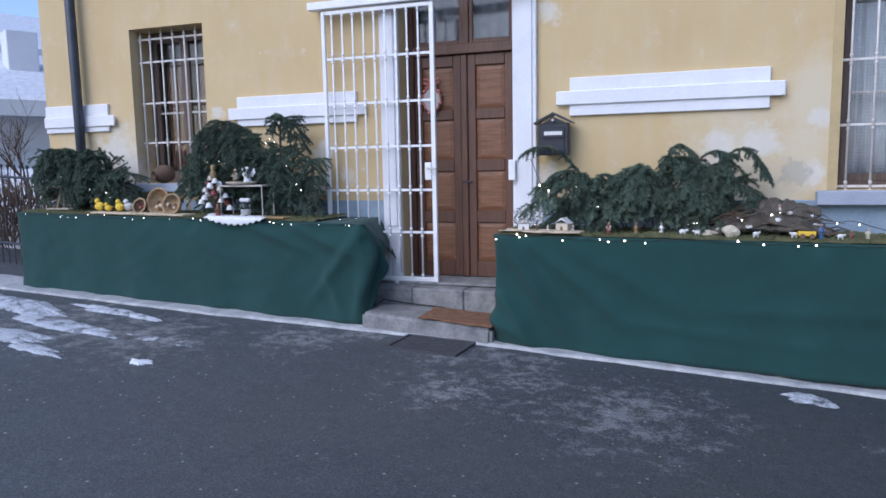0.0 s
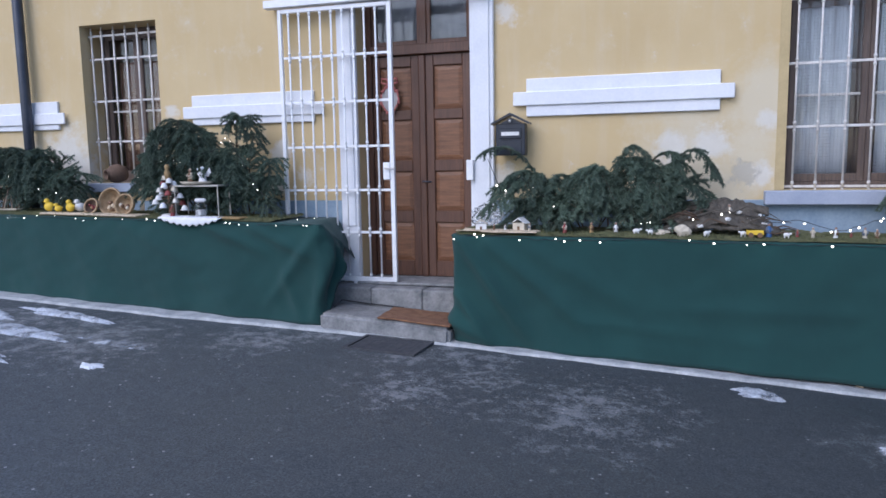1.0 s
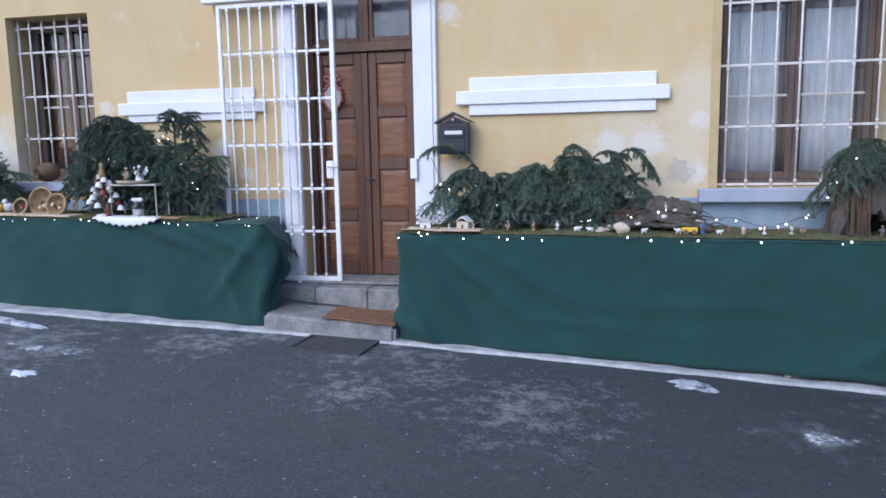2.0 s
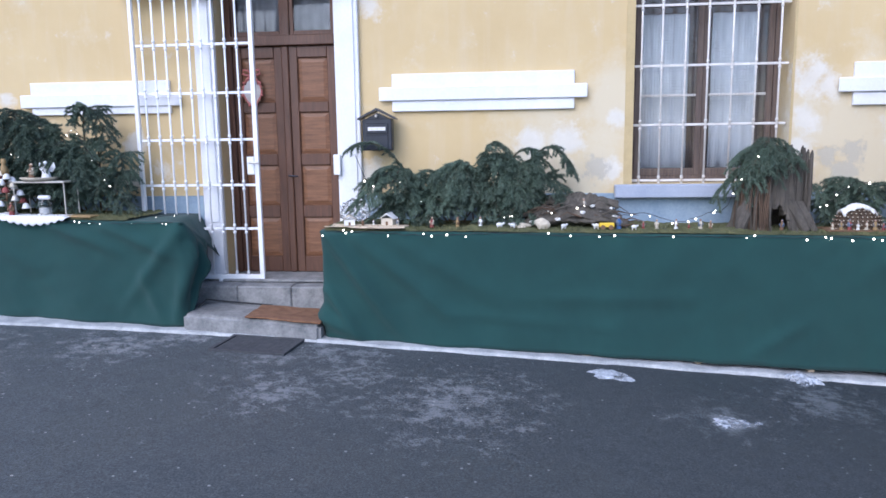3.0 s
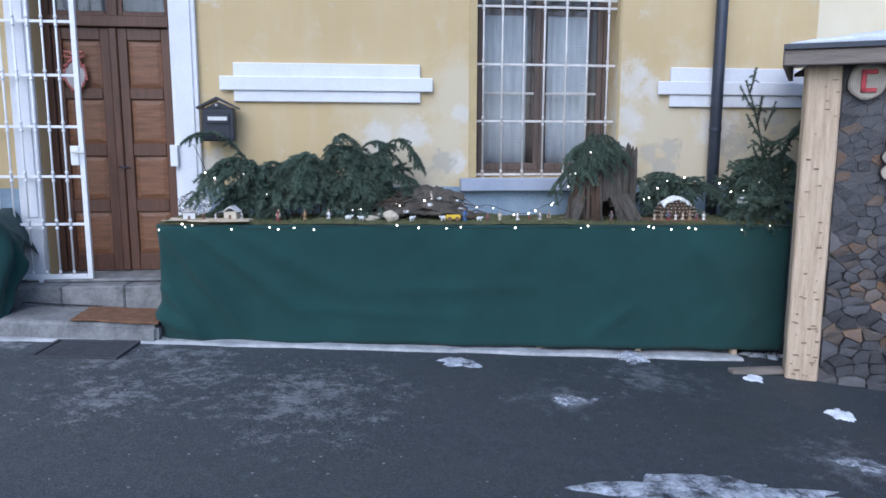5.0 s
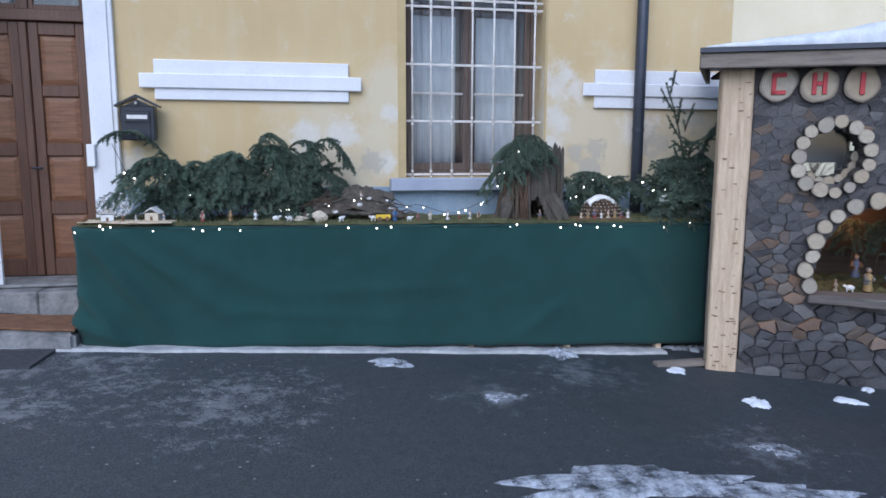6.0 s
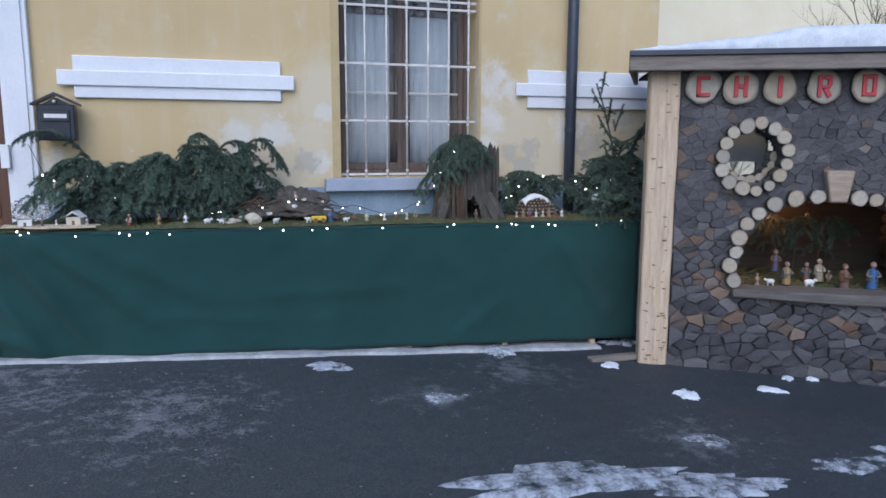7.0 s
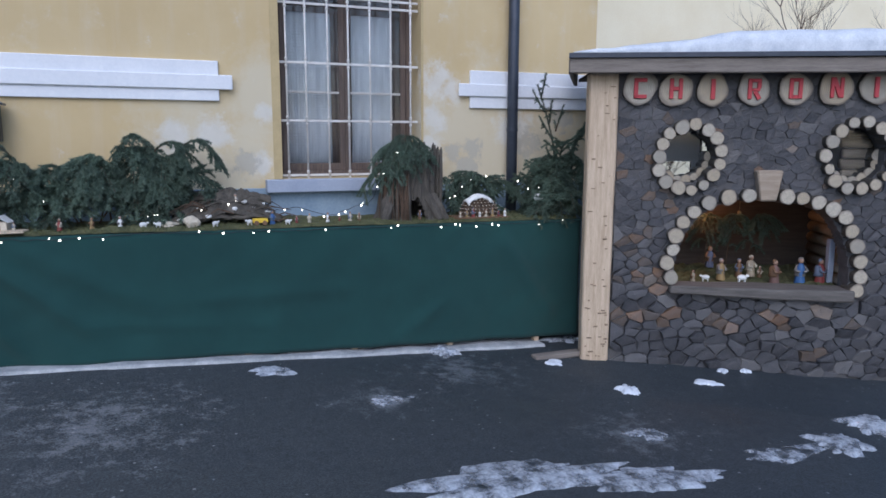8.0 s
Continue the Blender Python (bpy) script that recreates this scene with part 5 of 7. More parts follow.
spruce_branch((4.95, -0.45, 0.87), (4.78, -0.6, 1.1), (4.62, -0.74, 0.86), 1001, 0.7)
spruce_branch((5.0, -0.45, 0.87), (4.95, -0.62, 1.15), (4.88, -0.78, 0.82), 1002, 0.7)
spruce_branch((4.86, -0.34, 0.95), (4.92, -0.4, 1.42), (4.78, -0.5, 1.30), 1020, 0.9, 0.03, droop=0.2)
spruce_branch((5.0, -0.34, 1.0), (5.12, -0.42, 1.62), (5.02, -0.5, 1.50), 1021, 0.9, 0.03, droop=0.15)
spruce_branch((5.1, -0.34, 1.1), (5.25, -0.42, 1.72), (5.36, -0.46, 1.62), 1022, 0.9, 0.03, droop=0.15)
spruce_branch((5.05, -0.5, 0.9), (4.85, -0.66, 1.18), (4.70, -0.80, 0.98), 1023, 0.8, 0.032, droop=0.1)
spruce_branch((5.1, -0.5, 0.9), (5.0, -0.66, 1.24), (4.98, -0.82, 0.92), 1024, 0.8, 0.032, droop=0.1)
# the tall bare-tipped shoot beside the shed
spruce_branch((5.1, -0.35, 1.0), (5.06, -0.36, 1.5), (4.83, -0.37, 2.03), 1003, 0.26, 0.024, "tall sparse spruce shoot standing beside the shed", -0.2)
spruce_branch((5.03, -0.37, 1.62), (5.05, -0.37, 1.7), (5.11, -0.37, 1.86), 1004, 0.3, 0.022, "short side shoot of sparse spruce", -0.2)


# ---- moss cover of the tables ----
def moss_bed(x0, x1, seed):
    bm = bmesh.new()
    nx, ys = int((x1 - x0) / 0.022), [-0.085 - 0.024 * k for k in range(28)] + [-0.748]
    prev = None
    for i in range(nx + 1):
        x = x0 + (x1 - x0) * i / nx
        row = []
        for y in ys:
            edge = max(0, (-0.66 - y) / 0.09)
            h = 0.014 + 0.022 * abs(noise.noise((x * 5, y * 5, seed))) + 0.010 * noise.noise((x * 24, y * 24, seed)) + 0.03 * max(0, noise.noise((x * 1.7, y * 2, seed + 4)))
            row.append(bm.verts.new((x + 0.006 * noise.noise((x * 30, y * 30, 2)), y + (0.02 * noise.noise((x * 11, 0, seed)) if y < -0.7 else 0), top_z(x) + h * (1 - 0.75 * min(1, edge)))))
        if prev:
            for k in range(len(ys) - 1):
                bm.faces.new((prev[k], prev[k + 1], row[k + 1], row[k]))
        prev = row
    rs = random.Random(seed)
    for i in range(2600):
        x, y = rs.uniform(x0, x1), rs.uniform(-0.75, -0.35)
        z = top_z(x) + 0.012
        a, h = rs.uniform(0, 6.28), rs.uniform(0.012, 0.04)
        w = 0.003
        bm.faces.new([bm.verts.new(p) for p in ((x - w, y, z), (x + w, y, z), (x + h * 0.7 * math.cos(a), y + h * 0.5 * math.sin(a), z + h))])
    return solid("moss", bm, MOSS, "dry green-brown moss spread over the table", "moss", kind="stuff")


moss_bed(0.13, 5.06, 1)
moss_bed(-4.89, -1.50, 2)

# ---- small things: materials ----
def plain(name, c, rough=0.6, metallic=0.0, k=0.75):
    return surface(name, tuple(v * k for v in c), c, 18, 120, rough, metallic, 0.15)


SKIN = plain("painted_skin", (0.38, 0.24, 0.17))
CREAM = plain("cream_plaster", (0.58, 0.52, 0.41))
CHALK = plain("chalk_white", (0.80, 0.80, 0.78))
BLUE = plain("blue_robe", (0.05, 0.13, 0.32))
RED = plain("dull_red_robe", (0.24, 0.05, 0.045))
GOLD = plain("ochre_robe", (0.34, 0.23, 0.10))
BROWN = plain("brown_robe", (0.17, 0.095, 0.05))
YELLOW = plain("bright_yellow", (0.80, 0.55, 0.04))
WICKER = surface("pale_wicker", (0.22, 0.14, 0.07), (0.50, 0.37, 0.22), 30, 160, 0.85, relief=0.6)
CLAY = surface("brown_clay", (0.07, 0.042, 0.028), (0.17, 0.11, 0.075), 8, 60, 0.8)
COIR = surface("brown_coir", (0.11, 0.052, 0.027), (0.25, 0.13, 0.07), 14, 260, 0.98, relief=1.0)
STRAW = surface("pale_sawdust", (0.42, 0.33, 0.22), (0.66, 0.56, 0.42), 20, 180, 0.95, relief=0.6)
LACE = plain("white_lace", (0.80, 0.81, 0.84), 0.9, 0, 0.88)
STEEL = plain("pale_steel", (0.55, 0.53, 0.48), 0.4, 0.5)
JAR = glassy("clear_jar", (0.9, 0.93, 0.95))
FOIL = glassy("clear_plastic", (0.93, 0.95, 0.97), 0.25)
PINK = plain("pink_red_wood", (0.50, 0.17, 0.15))
SPARK = glow("warm_light_bulb", (1.0, 0.88, 0.68), 6)
CONE = surface("pine_cone_brown", (0.035, 0.022, 0.014), (0.12, 0.08, 0.05), 25, 100, 0.8)


CLOAKS = [BROWN, plain("grey_cloak", (0.22, 0.21, 0.2)), plain("faded_blue_cloak", (0.14, 0.18, 0.26)), CREAM]


def moss_top(x):
    return top_z(x) + 0.022


MAILMETAL = surface("blue_black_enamel", (0.012, 0.016, 0.026), (0.030, 0.038, 0.055), 9, 80, 0.35, 0.2, 0.15)


# ---- mailbox ----
def mailbox():
    t = thing("mailbox", 0.46, -0.10, 1.50, "dark blue-black metal mailbox with a small gabled roof", "mailbox")
    part("body", boxes((0.335, 0.585, -0.175, -0.0595, 1.52, 1.785), bevel=0.006), MAILMETAL, t)
    bm = bmesh.new()
    ends = []
    for y in (-0.205, -0.059):
        ends.append([bm.verts.new((x, y, z)) for x, z in ((0.30, 1.775), (0.30, 1.79), (0.46, 1.872), (0.62, 1.79), (0.62, 1.775), (0.46, 1.852))])
    for k in range(6):
        bm.faces.new((ends[0][k], ends[0][(k + 1) % 6], ends[1][(k + 1) % 6], ends[1][k]))
    bm.faces.new(ends[0][::-1])
    bm.faces.new(ends[1])
    bmesh.ops.recalc_face_normals(bm, faces=bm.faces[:])
    part("roof", bm, MAILMETAL, t)
    bm = bmesh.new()
    tri = [[bm.verts.new((x, y, z)) for x, z in ((0.35, 1.776), (0.57, 1.776), (0.46, 1.835))] for y in (-0.17, -0.065)]
    bm.faces.new(tri[0])
    bm.faces.new(tri[1][::-1])
    for k in range(3):
        bm.faces.new((tri[0][k], tri[1][k], tri[1][(k + 1) % 3], tri[0][(k + 1) % 3]))
    part("gable", bm, MAILMETAL, t)
    flap = part("flap", boxes((0.365, 0.555, -0.186, -0.176, 1.66, 1.745), bevel=0.004), MAILMETAL, t)
    part("name_card", boxes((0.385, 0.535, -0.190, -0.1865, 1.685, 1.715)), CHALK, flap, "white blank name card")
    part("door", boxes((0.365, 0.555, -0.183, -0.176, 1.525, 1.645), bevel=0.004), MAILMETAL, t)
    part("finial", ball(bmesh.new(), (0.46, -0.2, 1.805), 0.012), RUSTWHITE, t)


mailbox()

# ---- doorstep ----
bm = boxes((-0.53, 0.10, -0.83, -0.40, 0, 0.014), bevel=0.004)
bmesh.ops.subdivide_edges(bm, edges=[e for e in bm.edges if e.calc_length() > 0.3], cuts=12, use_grid_fill=True)
for v in bm.verts:
    v.co.z += step_z(v.co.x) + 0.004 + 0.006 * noise.noise(v.co * 6)
    v.co.x += 0.012 * noise.noise(v.co * 7)
    v.co.y += 0.012 * noise.noise(v.co * 8 + Vector((3, 0, 0))) - 0.05 * (v.co.x + 0.2) * (v.co.y < -0.6)
solid("doormat", bm, COIR, "worn brown coir doormat on the concrete step", "doormat")
bm = tube(bmesh.new(), [(-1.0, -0.62, step_z(-1) + 0.012), (-0.98, -0.5, step_z(-1) + 0.05), (-0.93, -0.42, step_z(-0.9) + 0.03), (-0.8, -0.37, step_z(-0.8) + 0.012), (-0.6, -0.365, step_z(-0.6) + 0.01), (-0.45, -0.38, step_z(-0.45) + 0.012)], 0.007, 7)
solid("power_cable", bm, BLACK, "black power cable lying on the step", "cable", smooth=True)
t = thing("drain_mat", -0.34, -1.0, ground_z(-0.34, -1.0), "dark ribbed scraper mat lying on the asphalt", "scraper mat")


def tilt_to_ground(bm):
    for v in bm.verts:
        v.co.z += ground_z(v.co.x, v.co.y) + 0.004
        v.co.x += 0.10 * (v.co.y + 1.0)
    return bm


part("frame", tilt_to_ground(boxes((-0.63, -0.05, -1.235, -1.21, 0, 0.016), (-0.63, -0.05, -0.85, -0.825, 0, 0.016), (-0.63, -0.605, -1.209, -0.851, 0, 0.016), (-0.075, -0.05, -1.209, -0.851, 0, 0.016))), MATGREY, t)
part("backing", tilt_to_ground(boxes((-0.604, -0.076, -1.208, -0.852, -0.002, 0.006))), MATGREY, t)
for i in range(14):
    x = -0.585 + 0.0375 * i
    part("rib", tilt_to_ground(boxes((x, x + 0.016, -1.205, -0.855, 0.0065, 0.0080))), MATGREY, t)

# ---- door hanging ----
def door_hanging():
    """A scalloped plaque with a red beaded rim, a pale middle and a ribbon bow."""
    t = thing("door_hanging", -0.745, 0.2, 1.93, "pink-red and white scalloped plaque with a bow hanging on the door", "door decoration")

    def edge(k, n, grow=1.0):
        a = 2 * math.pi * k / n
        taper = 1 - 0.28 * max(0, -math.cos(a))
        return Vector((-0.745 + 0.088 * grow * taper * math.sin(a), 0.0, 2.055 + 0.118 * grow * math.cos(a)))

    bm = bmesh.new()
    front = [bm.verts.new(edge(k, 28, 0.92 + 0.05 * math.sin(k * 2.2)) + Vector((0, 0.190, 0))) for k in range(28)]
    rear = [bm.verts.new(v.co + Vector((0, 0.012, 0))) for v in front]
    bm.faces.new(front)
    bm.faces.new(rear[::-1])
    for k in range(28):
        bm.faces.new((front[k], rear[k], rear[(k + 1) % 28], front[(k + 1) % 28]))
    bmesh.ops.recalc_face_normals(bm, faces=bm.faces[:])
    part("plaque", bm, GREYLACE, t, "grey-white painted plaque")
    part("rim", tube(bmesh.new(), [edge(k % 28, 28) + Vector((0, 0.192, 0)) for k in range(29)], 0.010, 6), PINK, t, "pink-red rim")
    for k in range(14):
        part("bead", ball(bmesh.new(), edge(k, 14, 1.1) + Vector((0, 0.192, 0)), 0.014, u=8, v=6), (PINK, BROWN)[k % 2], t, smooth=True)
    part("motif", ball(bmesh.new(), (-0.735, 0.186, 2.04), 0.026, 0.006, 0.05, 10, 6), BROWN, t, smooth=True)
    for side in (-1, 1):
        loop = [(-0.745 + side * x, 0.188, z) for x, z in ((0.0, 2.205), (0.03, 2.245), (0.075, 2.25), (0.08, 2.215), (0.04, 2.20), (0.0, 2.205))]
        part("bow_loop", tube(bmesh.new(), loop, 0.011, 6), PINK, t, smooth=True)
        part("ribbon_end", tube(bmesh.new(), [(-0.745, 0.188, 2.20), (-0.745 + side * 0.045, 0.187, 2.165), (-0.745 + side * 0.06, 0.188, 2.12)], [0.010, 0.012, 0.008], 6), PINK, t, smooth=True)


GREYLACE = plain("grey_white_paint", (0.46, 0.44, 0.43))
door_hanging()


# ---- figurines: plain turned shapes ----
def figurine(x, y, z, h, robe, label, seed, hood=None, lean=0.0):
    bm = bmesh.new()
    w = h * 0.20
    lathe(bm, [(w, 0), (w * 1.02, h * 0.05), (w * 0.72, h * 0.4), (w * 0.80, h * 0.62), (w * 0.42, h * 0.75), (w * 0.25, h * 0.78)], seg=9)
    cut = len(bm.faces)
    ball(bm, (0, 0, h * 0.87), h * 0.105, u=8, v=6)
    bm.faces.ensure_lookup_table()
    for f in bm.faces[cut:]:
        f.material_index = 1
    cut = len(bm.faces)
    for s in (-1, 1):
        tube(bm, [(s * w * 0.7, 0, h * 0.66), (s * w * 1.1, -w * 0.5, h * 0.5), (s * w * 0.4, -w * 1.0, h * 0.48)], h * 0.05, 6)
    if hood:
        ball(bm, (0, h * 0.02, h * 0.90), h * 0.115, h * 0.12, h * 0.12, 8, 6)
    lathe(bm, [(w * 1.04, h * 0.3), (w * 0.86, h * 0.45), (w * 0.88, h * 0.64), (w * 0.6, h * 0.72)], (0, w * 0.22, 0), 9)
    ball(bm, (0, h * 0.025, h * 0.905), h * 0.11, h * 0.10, h * 0.095, 8, 6)
    bm.faces.ensure_lookup_table()
    for f in bm.faces[cut:]:
        f.material_index = 2
    for f in bm.faces:
        f.smooth = True
    bm.transform(pose(x, y, z, 0, lean, random.Random(seed).uniform(-50, 50)))
    return solid("figurine", bm, [robe, SKIN, CLOAKS[seed % 4]], label, "figurine", "crib figurines")


def sheep(x, y, z, s, rz, label="small white toy sheep standing on the moss"):
    bm = bmesh.new()
    ball(bm, (0, 0, s * 0.55), s * 0.5, s * 0.28, s * 0.3)
    ball(bm, (s * 0.55, 0, s * 0.72), s * 0.2, s * 0.14, s * 0.16)
    for a in (-0.28, 0.28):
        for b in (-0.13, 0.13):
            tube(bm, [(a * s, b * s, 0), (a * s, b * s, s * 0.45)], s * 0.06, 6)
    bm.transform(pose(x, y, z, 0, 0, rz))
    return solid("toy_sheep", bm, CHALK, label, "toy animal", "crib sheep", smooth=True)


def pebble(x, y, z, r, material, label, seed, flat=0.7, name="stone_lump"):
    bm = bmesh.new()
    bmesh.ops.create_icosphere(bm, subdivisions=2, radius=1)
    for v in bm.verts:
        v.co *= 1 + 0.55 * noise.noise(v.co * 1.7 + Vector((seed * 3.3, 0, 0)))
        v.co = Vector((v.co.x * r * 1.2 + x, v.co.y * r + y, v.co.z * r * flat + z + r * flat * 0.75))
    return solid(name, bm, material, label, "stone", "pale stones on the display")


def little_house(x, y, z, s, wall, roof, label, rz=0):
    t = thing("toy_house", x, y, z, label, "toy house", "toy houses", rz=rz)
    part("walls", boxes((-s * 0.5, s * 0.5, -s * 0.4, s * 0.4, 0, s * 0.55), bevel=0.001), wall, t, local=True)
    bm = bmesh.new()
    e = [[bm.verts.new((u * s, v, w * s)) for u, w in ((-0.62, 0.52), (0, 0.98), (0.62, 0.52), (0, 0.86))] for v in (-0.48 * s, 0.48 * s)]
    for k in range(4):
        bm.faces.new((e[0][k], e[0][(k + 1) % 4], e[1][(k + 1) % 4], e[1][k]))
    bm.faces.new(e[0][::-1])
    bm.faces.new(e[1])
    bmesh.ops.recalc_face_normals(bm, faces=bm.faces[:])
    part("roof", bm, roof, t, local=True)
    part("door", boxes((-s * 0.1, s * 0.1, -s * 0.415, -s * 0.402, 0, s * 0.3)), BROWN, t, local=True)


def tray(x0, x1, y0, y1, material, label, name="board", h=0.016, lift=0.02, rag=1.0):
    bm = boxes((x0, x1, y0, y1, 0, h), bevel=0.005)
    bmesh.ops.subdivide_edges(bm, edges=[e for e in bm.edges if e.calc_length() > 0.12], cuts=8)
    for v in bm.verts:
        v.co.z += top_z(v.co.x) + lift
        v.co.x += 0.03 * rag * noise.noise(v.co * 9)
        v.co.y += 0.02 * rag * noise.noise(v.co * 8 + Vector((0, 4, 0)))
        v.co.z += 0.008 * (rag - 1) * noise.noise(v.co * 14)
    return solid(name, bm, material, label, "board")


# right-hand table, from the door onwards
tray(0.17, 0.76, -0.745, -0.56, STRAW, "pale sawdust-covered board at the table's corner", "sawdust_board", 0.008, 0.026, 2.2)
little_house(0.31, -0.64, top_z(0.31) + 0.036, 0.085, CHALK, CREAM, "tiny white plaster house on the sawdust board", 12)
little_house(0.62, -0.60, top_z(0.62) + 0.036, 0.10, CREAM, CHALK, "tiny pale house with a white roof", -15)
for i, (x, y, h, m, lab) in enumerate([(0.42, -0.66, 0.05, BROWN, "tiny brown figurine on the sawdust board"), (0.50, -0.62, 0.045, CHALK, "tiny white figurine on the sawdust board"), (0.70, -0.66, 0.06, CREAM, "tiny cream figurine beside the houses"),
                                       (0.97, -0.64, 0.085, RED, "small shepherd figurine in dull red"), (1.17, -0.63, 0.085, GOLD, "small shepherd figurine in ochre"), (1.35, -0.63, 0.09, CHALK, "small shepherd figurine in white"),
                                       (2.41, -0.63, 0.105, BLUE, "small figurine in a bright blue robe"), (2.70, -0.60, 0.075, CREAM, "small cream figurine on the moss"), (2.84, -0.62, 0.08, CHALK, "small white figurine on the moss"),
                                       (2.60, -0.60, 0.06, RED, "small red figurine on the moss"), (3.02, -0.62, 0.085, CREAM, "small figurine in pale robes"), (3.10, -0.60, 0.07, BROWN, "small brown figurine on the moss"), (2.93, -0.64, 0.05, RED, "tiny red figurine on the moss"),
                                       (2.16, -0.46, 0.10, CREAM, "pale figurine standing among the bark"), (3.62, -0.60, 0.08, BROWN, "small brown figurine before the stump")]):
    z = moss_top(x) if x > 0.8 else top_z(x) + 0.036
    figurine(x, y, z if x != 2.16 else 1.03, h, m, lab, i)
for x, y, s, rz in ((1.50, -0.66, 0.055, 10), (1.60, -0.63, 0.045, 170), (1.99, -0.68, 0.05, 30), (2.24, -0.64, 0.05, 200), (2.52, -0.67, 0.045, 0)):
    sheep(x, y, moss_top(x), s, rz)
pebble(1.83, -0.63, moss_top(1.83), 0.046, CREAM, "white quartz lump standing on the moss", 4, 1.0)
pebble(1.68, -0.58, moss_top(1.68), 0.05, CREAM, "flat pale stone beside the bark", 7, 0.4)
pebble(1.63, -0.50, moss_top(1.63), 0.05, CHALK, "flat pale stone slab", 9, 0.4)
pebble(2.35, -0.40, 1.02, 0.04, CHALK, "white stone on the bark", 12, 0.6)
for i, (x, y, z) in enumerate(((1.90, -0.5, 1.05), (2.08, -0.38, 1.15), (2.28, -0.48, 1.03), (2.02, -0.52, 1.0), (1.76, -0.56, 0.97), (2.14, -0.55, 1.04), (2.22, -0.50, 1.09), (1.95, -0.57, 0.99), (2.40, -0.50, 1.0))):
    pebble(x, y, z - 0.03, 0.022, CHALK, "small white pebble tucked into the bark", 20 + i, 0.7)
t = thing("toy_cart", 2.31, -0.66, moss_top(2.31), "small yellow wooden toy cart", "toy cart")
part("bed", boxes((2.26, 2.37, -0.69, -0.63, moss_top(2.3) + 0.02, moss_top(2.3) + 0.05), bevel=0.003), YELLOW, t)
for x in (2.285, 2.345):
    w = lathe(bmesh.new(), [(0.018, -0.035), (0.02, 0.0), (0.018, 0.035)], seg=12)
    w.transform(Matrix.Translation((x, -0.66, moss_top(2.3) + 0.019)) @ Matrix.Rotation(radians(90), 4, "X"))
    part("wheel", w, BROWN, t)

# crumpled clear plastic bag beside the pilaster
bm = bmesh.new()
bmesh.ops.create_icosphere(bm, subdivisions=4, radius=1)
for v in bm.verts:
    k = 1 + 0.4 * noise.noise(v.co * 2.2) + 0.22 * noise.noise(v.co * 5)
    v.co = Vector((0.27 + v.co.x * 0.12 * k, -0.26 + v.co.y * 0.09 * k, 1.01 + v.co.z * 0.10 * k))
solid("plastic_bag", bm, FOIL, "crumpled clear plastic bag standing on the table corner", "plastic bag")


# ---- pile of bark pieces ----
def bark_sheet(a, b, width, curl, seed, label):
    """A curved slab of bark lying from a to b."""
    a, b = Vector(a), Vector(b)
    d = (b - a).normalized()
    s = d.cross(Vector((0, 0, 1))).normalized()
    up = s.cross(d)
    bm = bmesh.new()
    rows = []
    for i in range(25):
        f = i / 24
        w = width * (0.75 + 0.5 * noise.noise((f * 3, seed, 0)) + 0.25 * math.sin(f * math.pi))
        row = []
        for k in range(11):
            g = k / 10 * 2 - 1
            ang = g * curl
            p = a.lerp(b, f) + s * math.sin(ang) * w / max(0.3, curl) + up * ((math.cos(ang) - 1) * w / max(0.3, curl) + 0.03 * math.sin(f * math.pi) + 0.018 * noise.noise((f * 8, g * 4, seed)) + 0.012 * abs(noise.noise((f * 22, g * 16, seed))))
            p += d * 0.05 * noise.noise((g * 5, seed, 7)) * (1 if f > 0.9 or f < 0.1 else 0)
            row.append(bm.verts.new(p))
        rows.append(row)
    for r0, r1 in zip(rows, rows[1:]):
        for k in range(10):
            bm.faces.new((r0[k], r0[k + 1], r1[k + 1], r1[k]))
    ob = solid("bark_piece", bm, BARK, label, "bark", "bark pile on the moss", smooth=True)
    so = ob.modifiers.new("thickness", "SOLIDIFY")
    so.thickness, so.offset = 0.018, -1


bark_sheet((1.72, -0.42, 1.02), (2.46, -0.40, 0.99), 0.17, 1.2, 1, "long curved slab of grey-brown bark")
bark_sheet((1.80, -0.34, 1.135), (2.44, -0.36, 1.10), 0.14, 1.3, 2, "curved slab of bark with lichen")
bark_sheet((1.70, -0.52, 0.96), (2.20, -0.50, 0.98), 0.10, 1.1, 3, "broken piece of dark bark")
bark_sheet((2.10, -0.52, 0.98), (2.50, -0.47, 0.95), 0.10, 1.0, 4, "short piece of dark bark")
bark_sheet((1.62, -0.40, 1.00), (1.95, -0.55, 0.97), 0.07, 0.9, 5, "thin strip of bark")


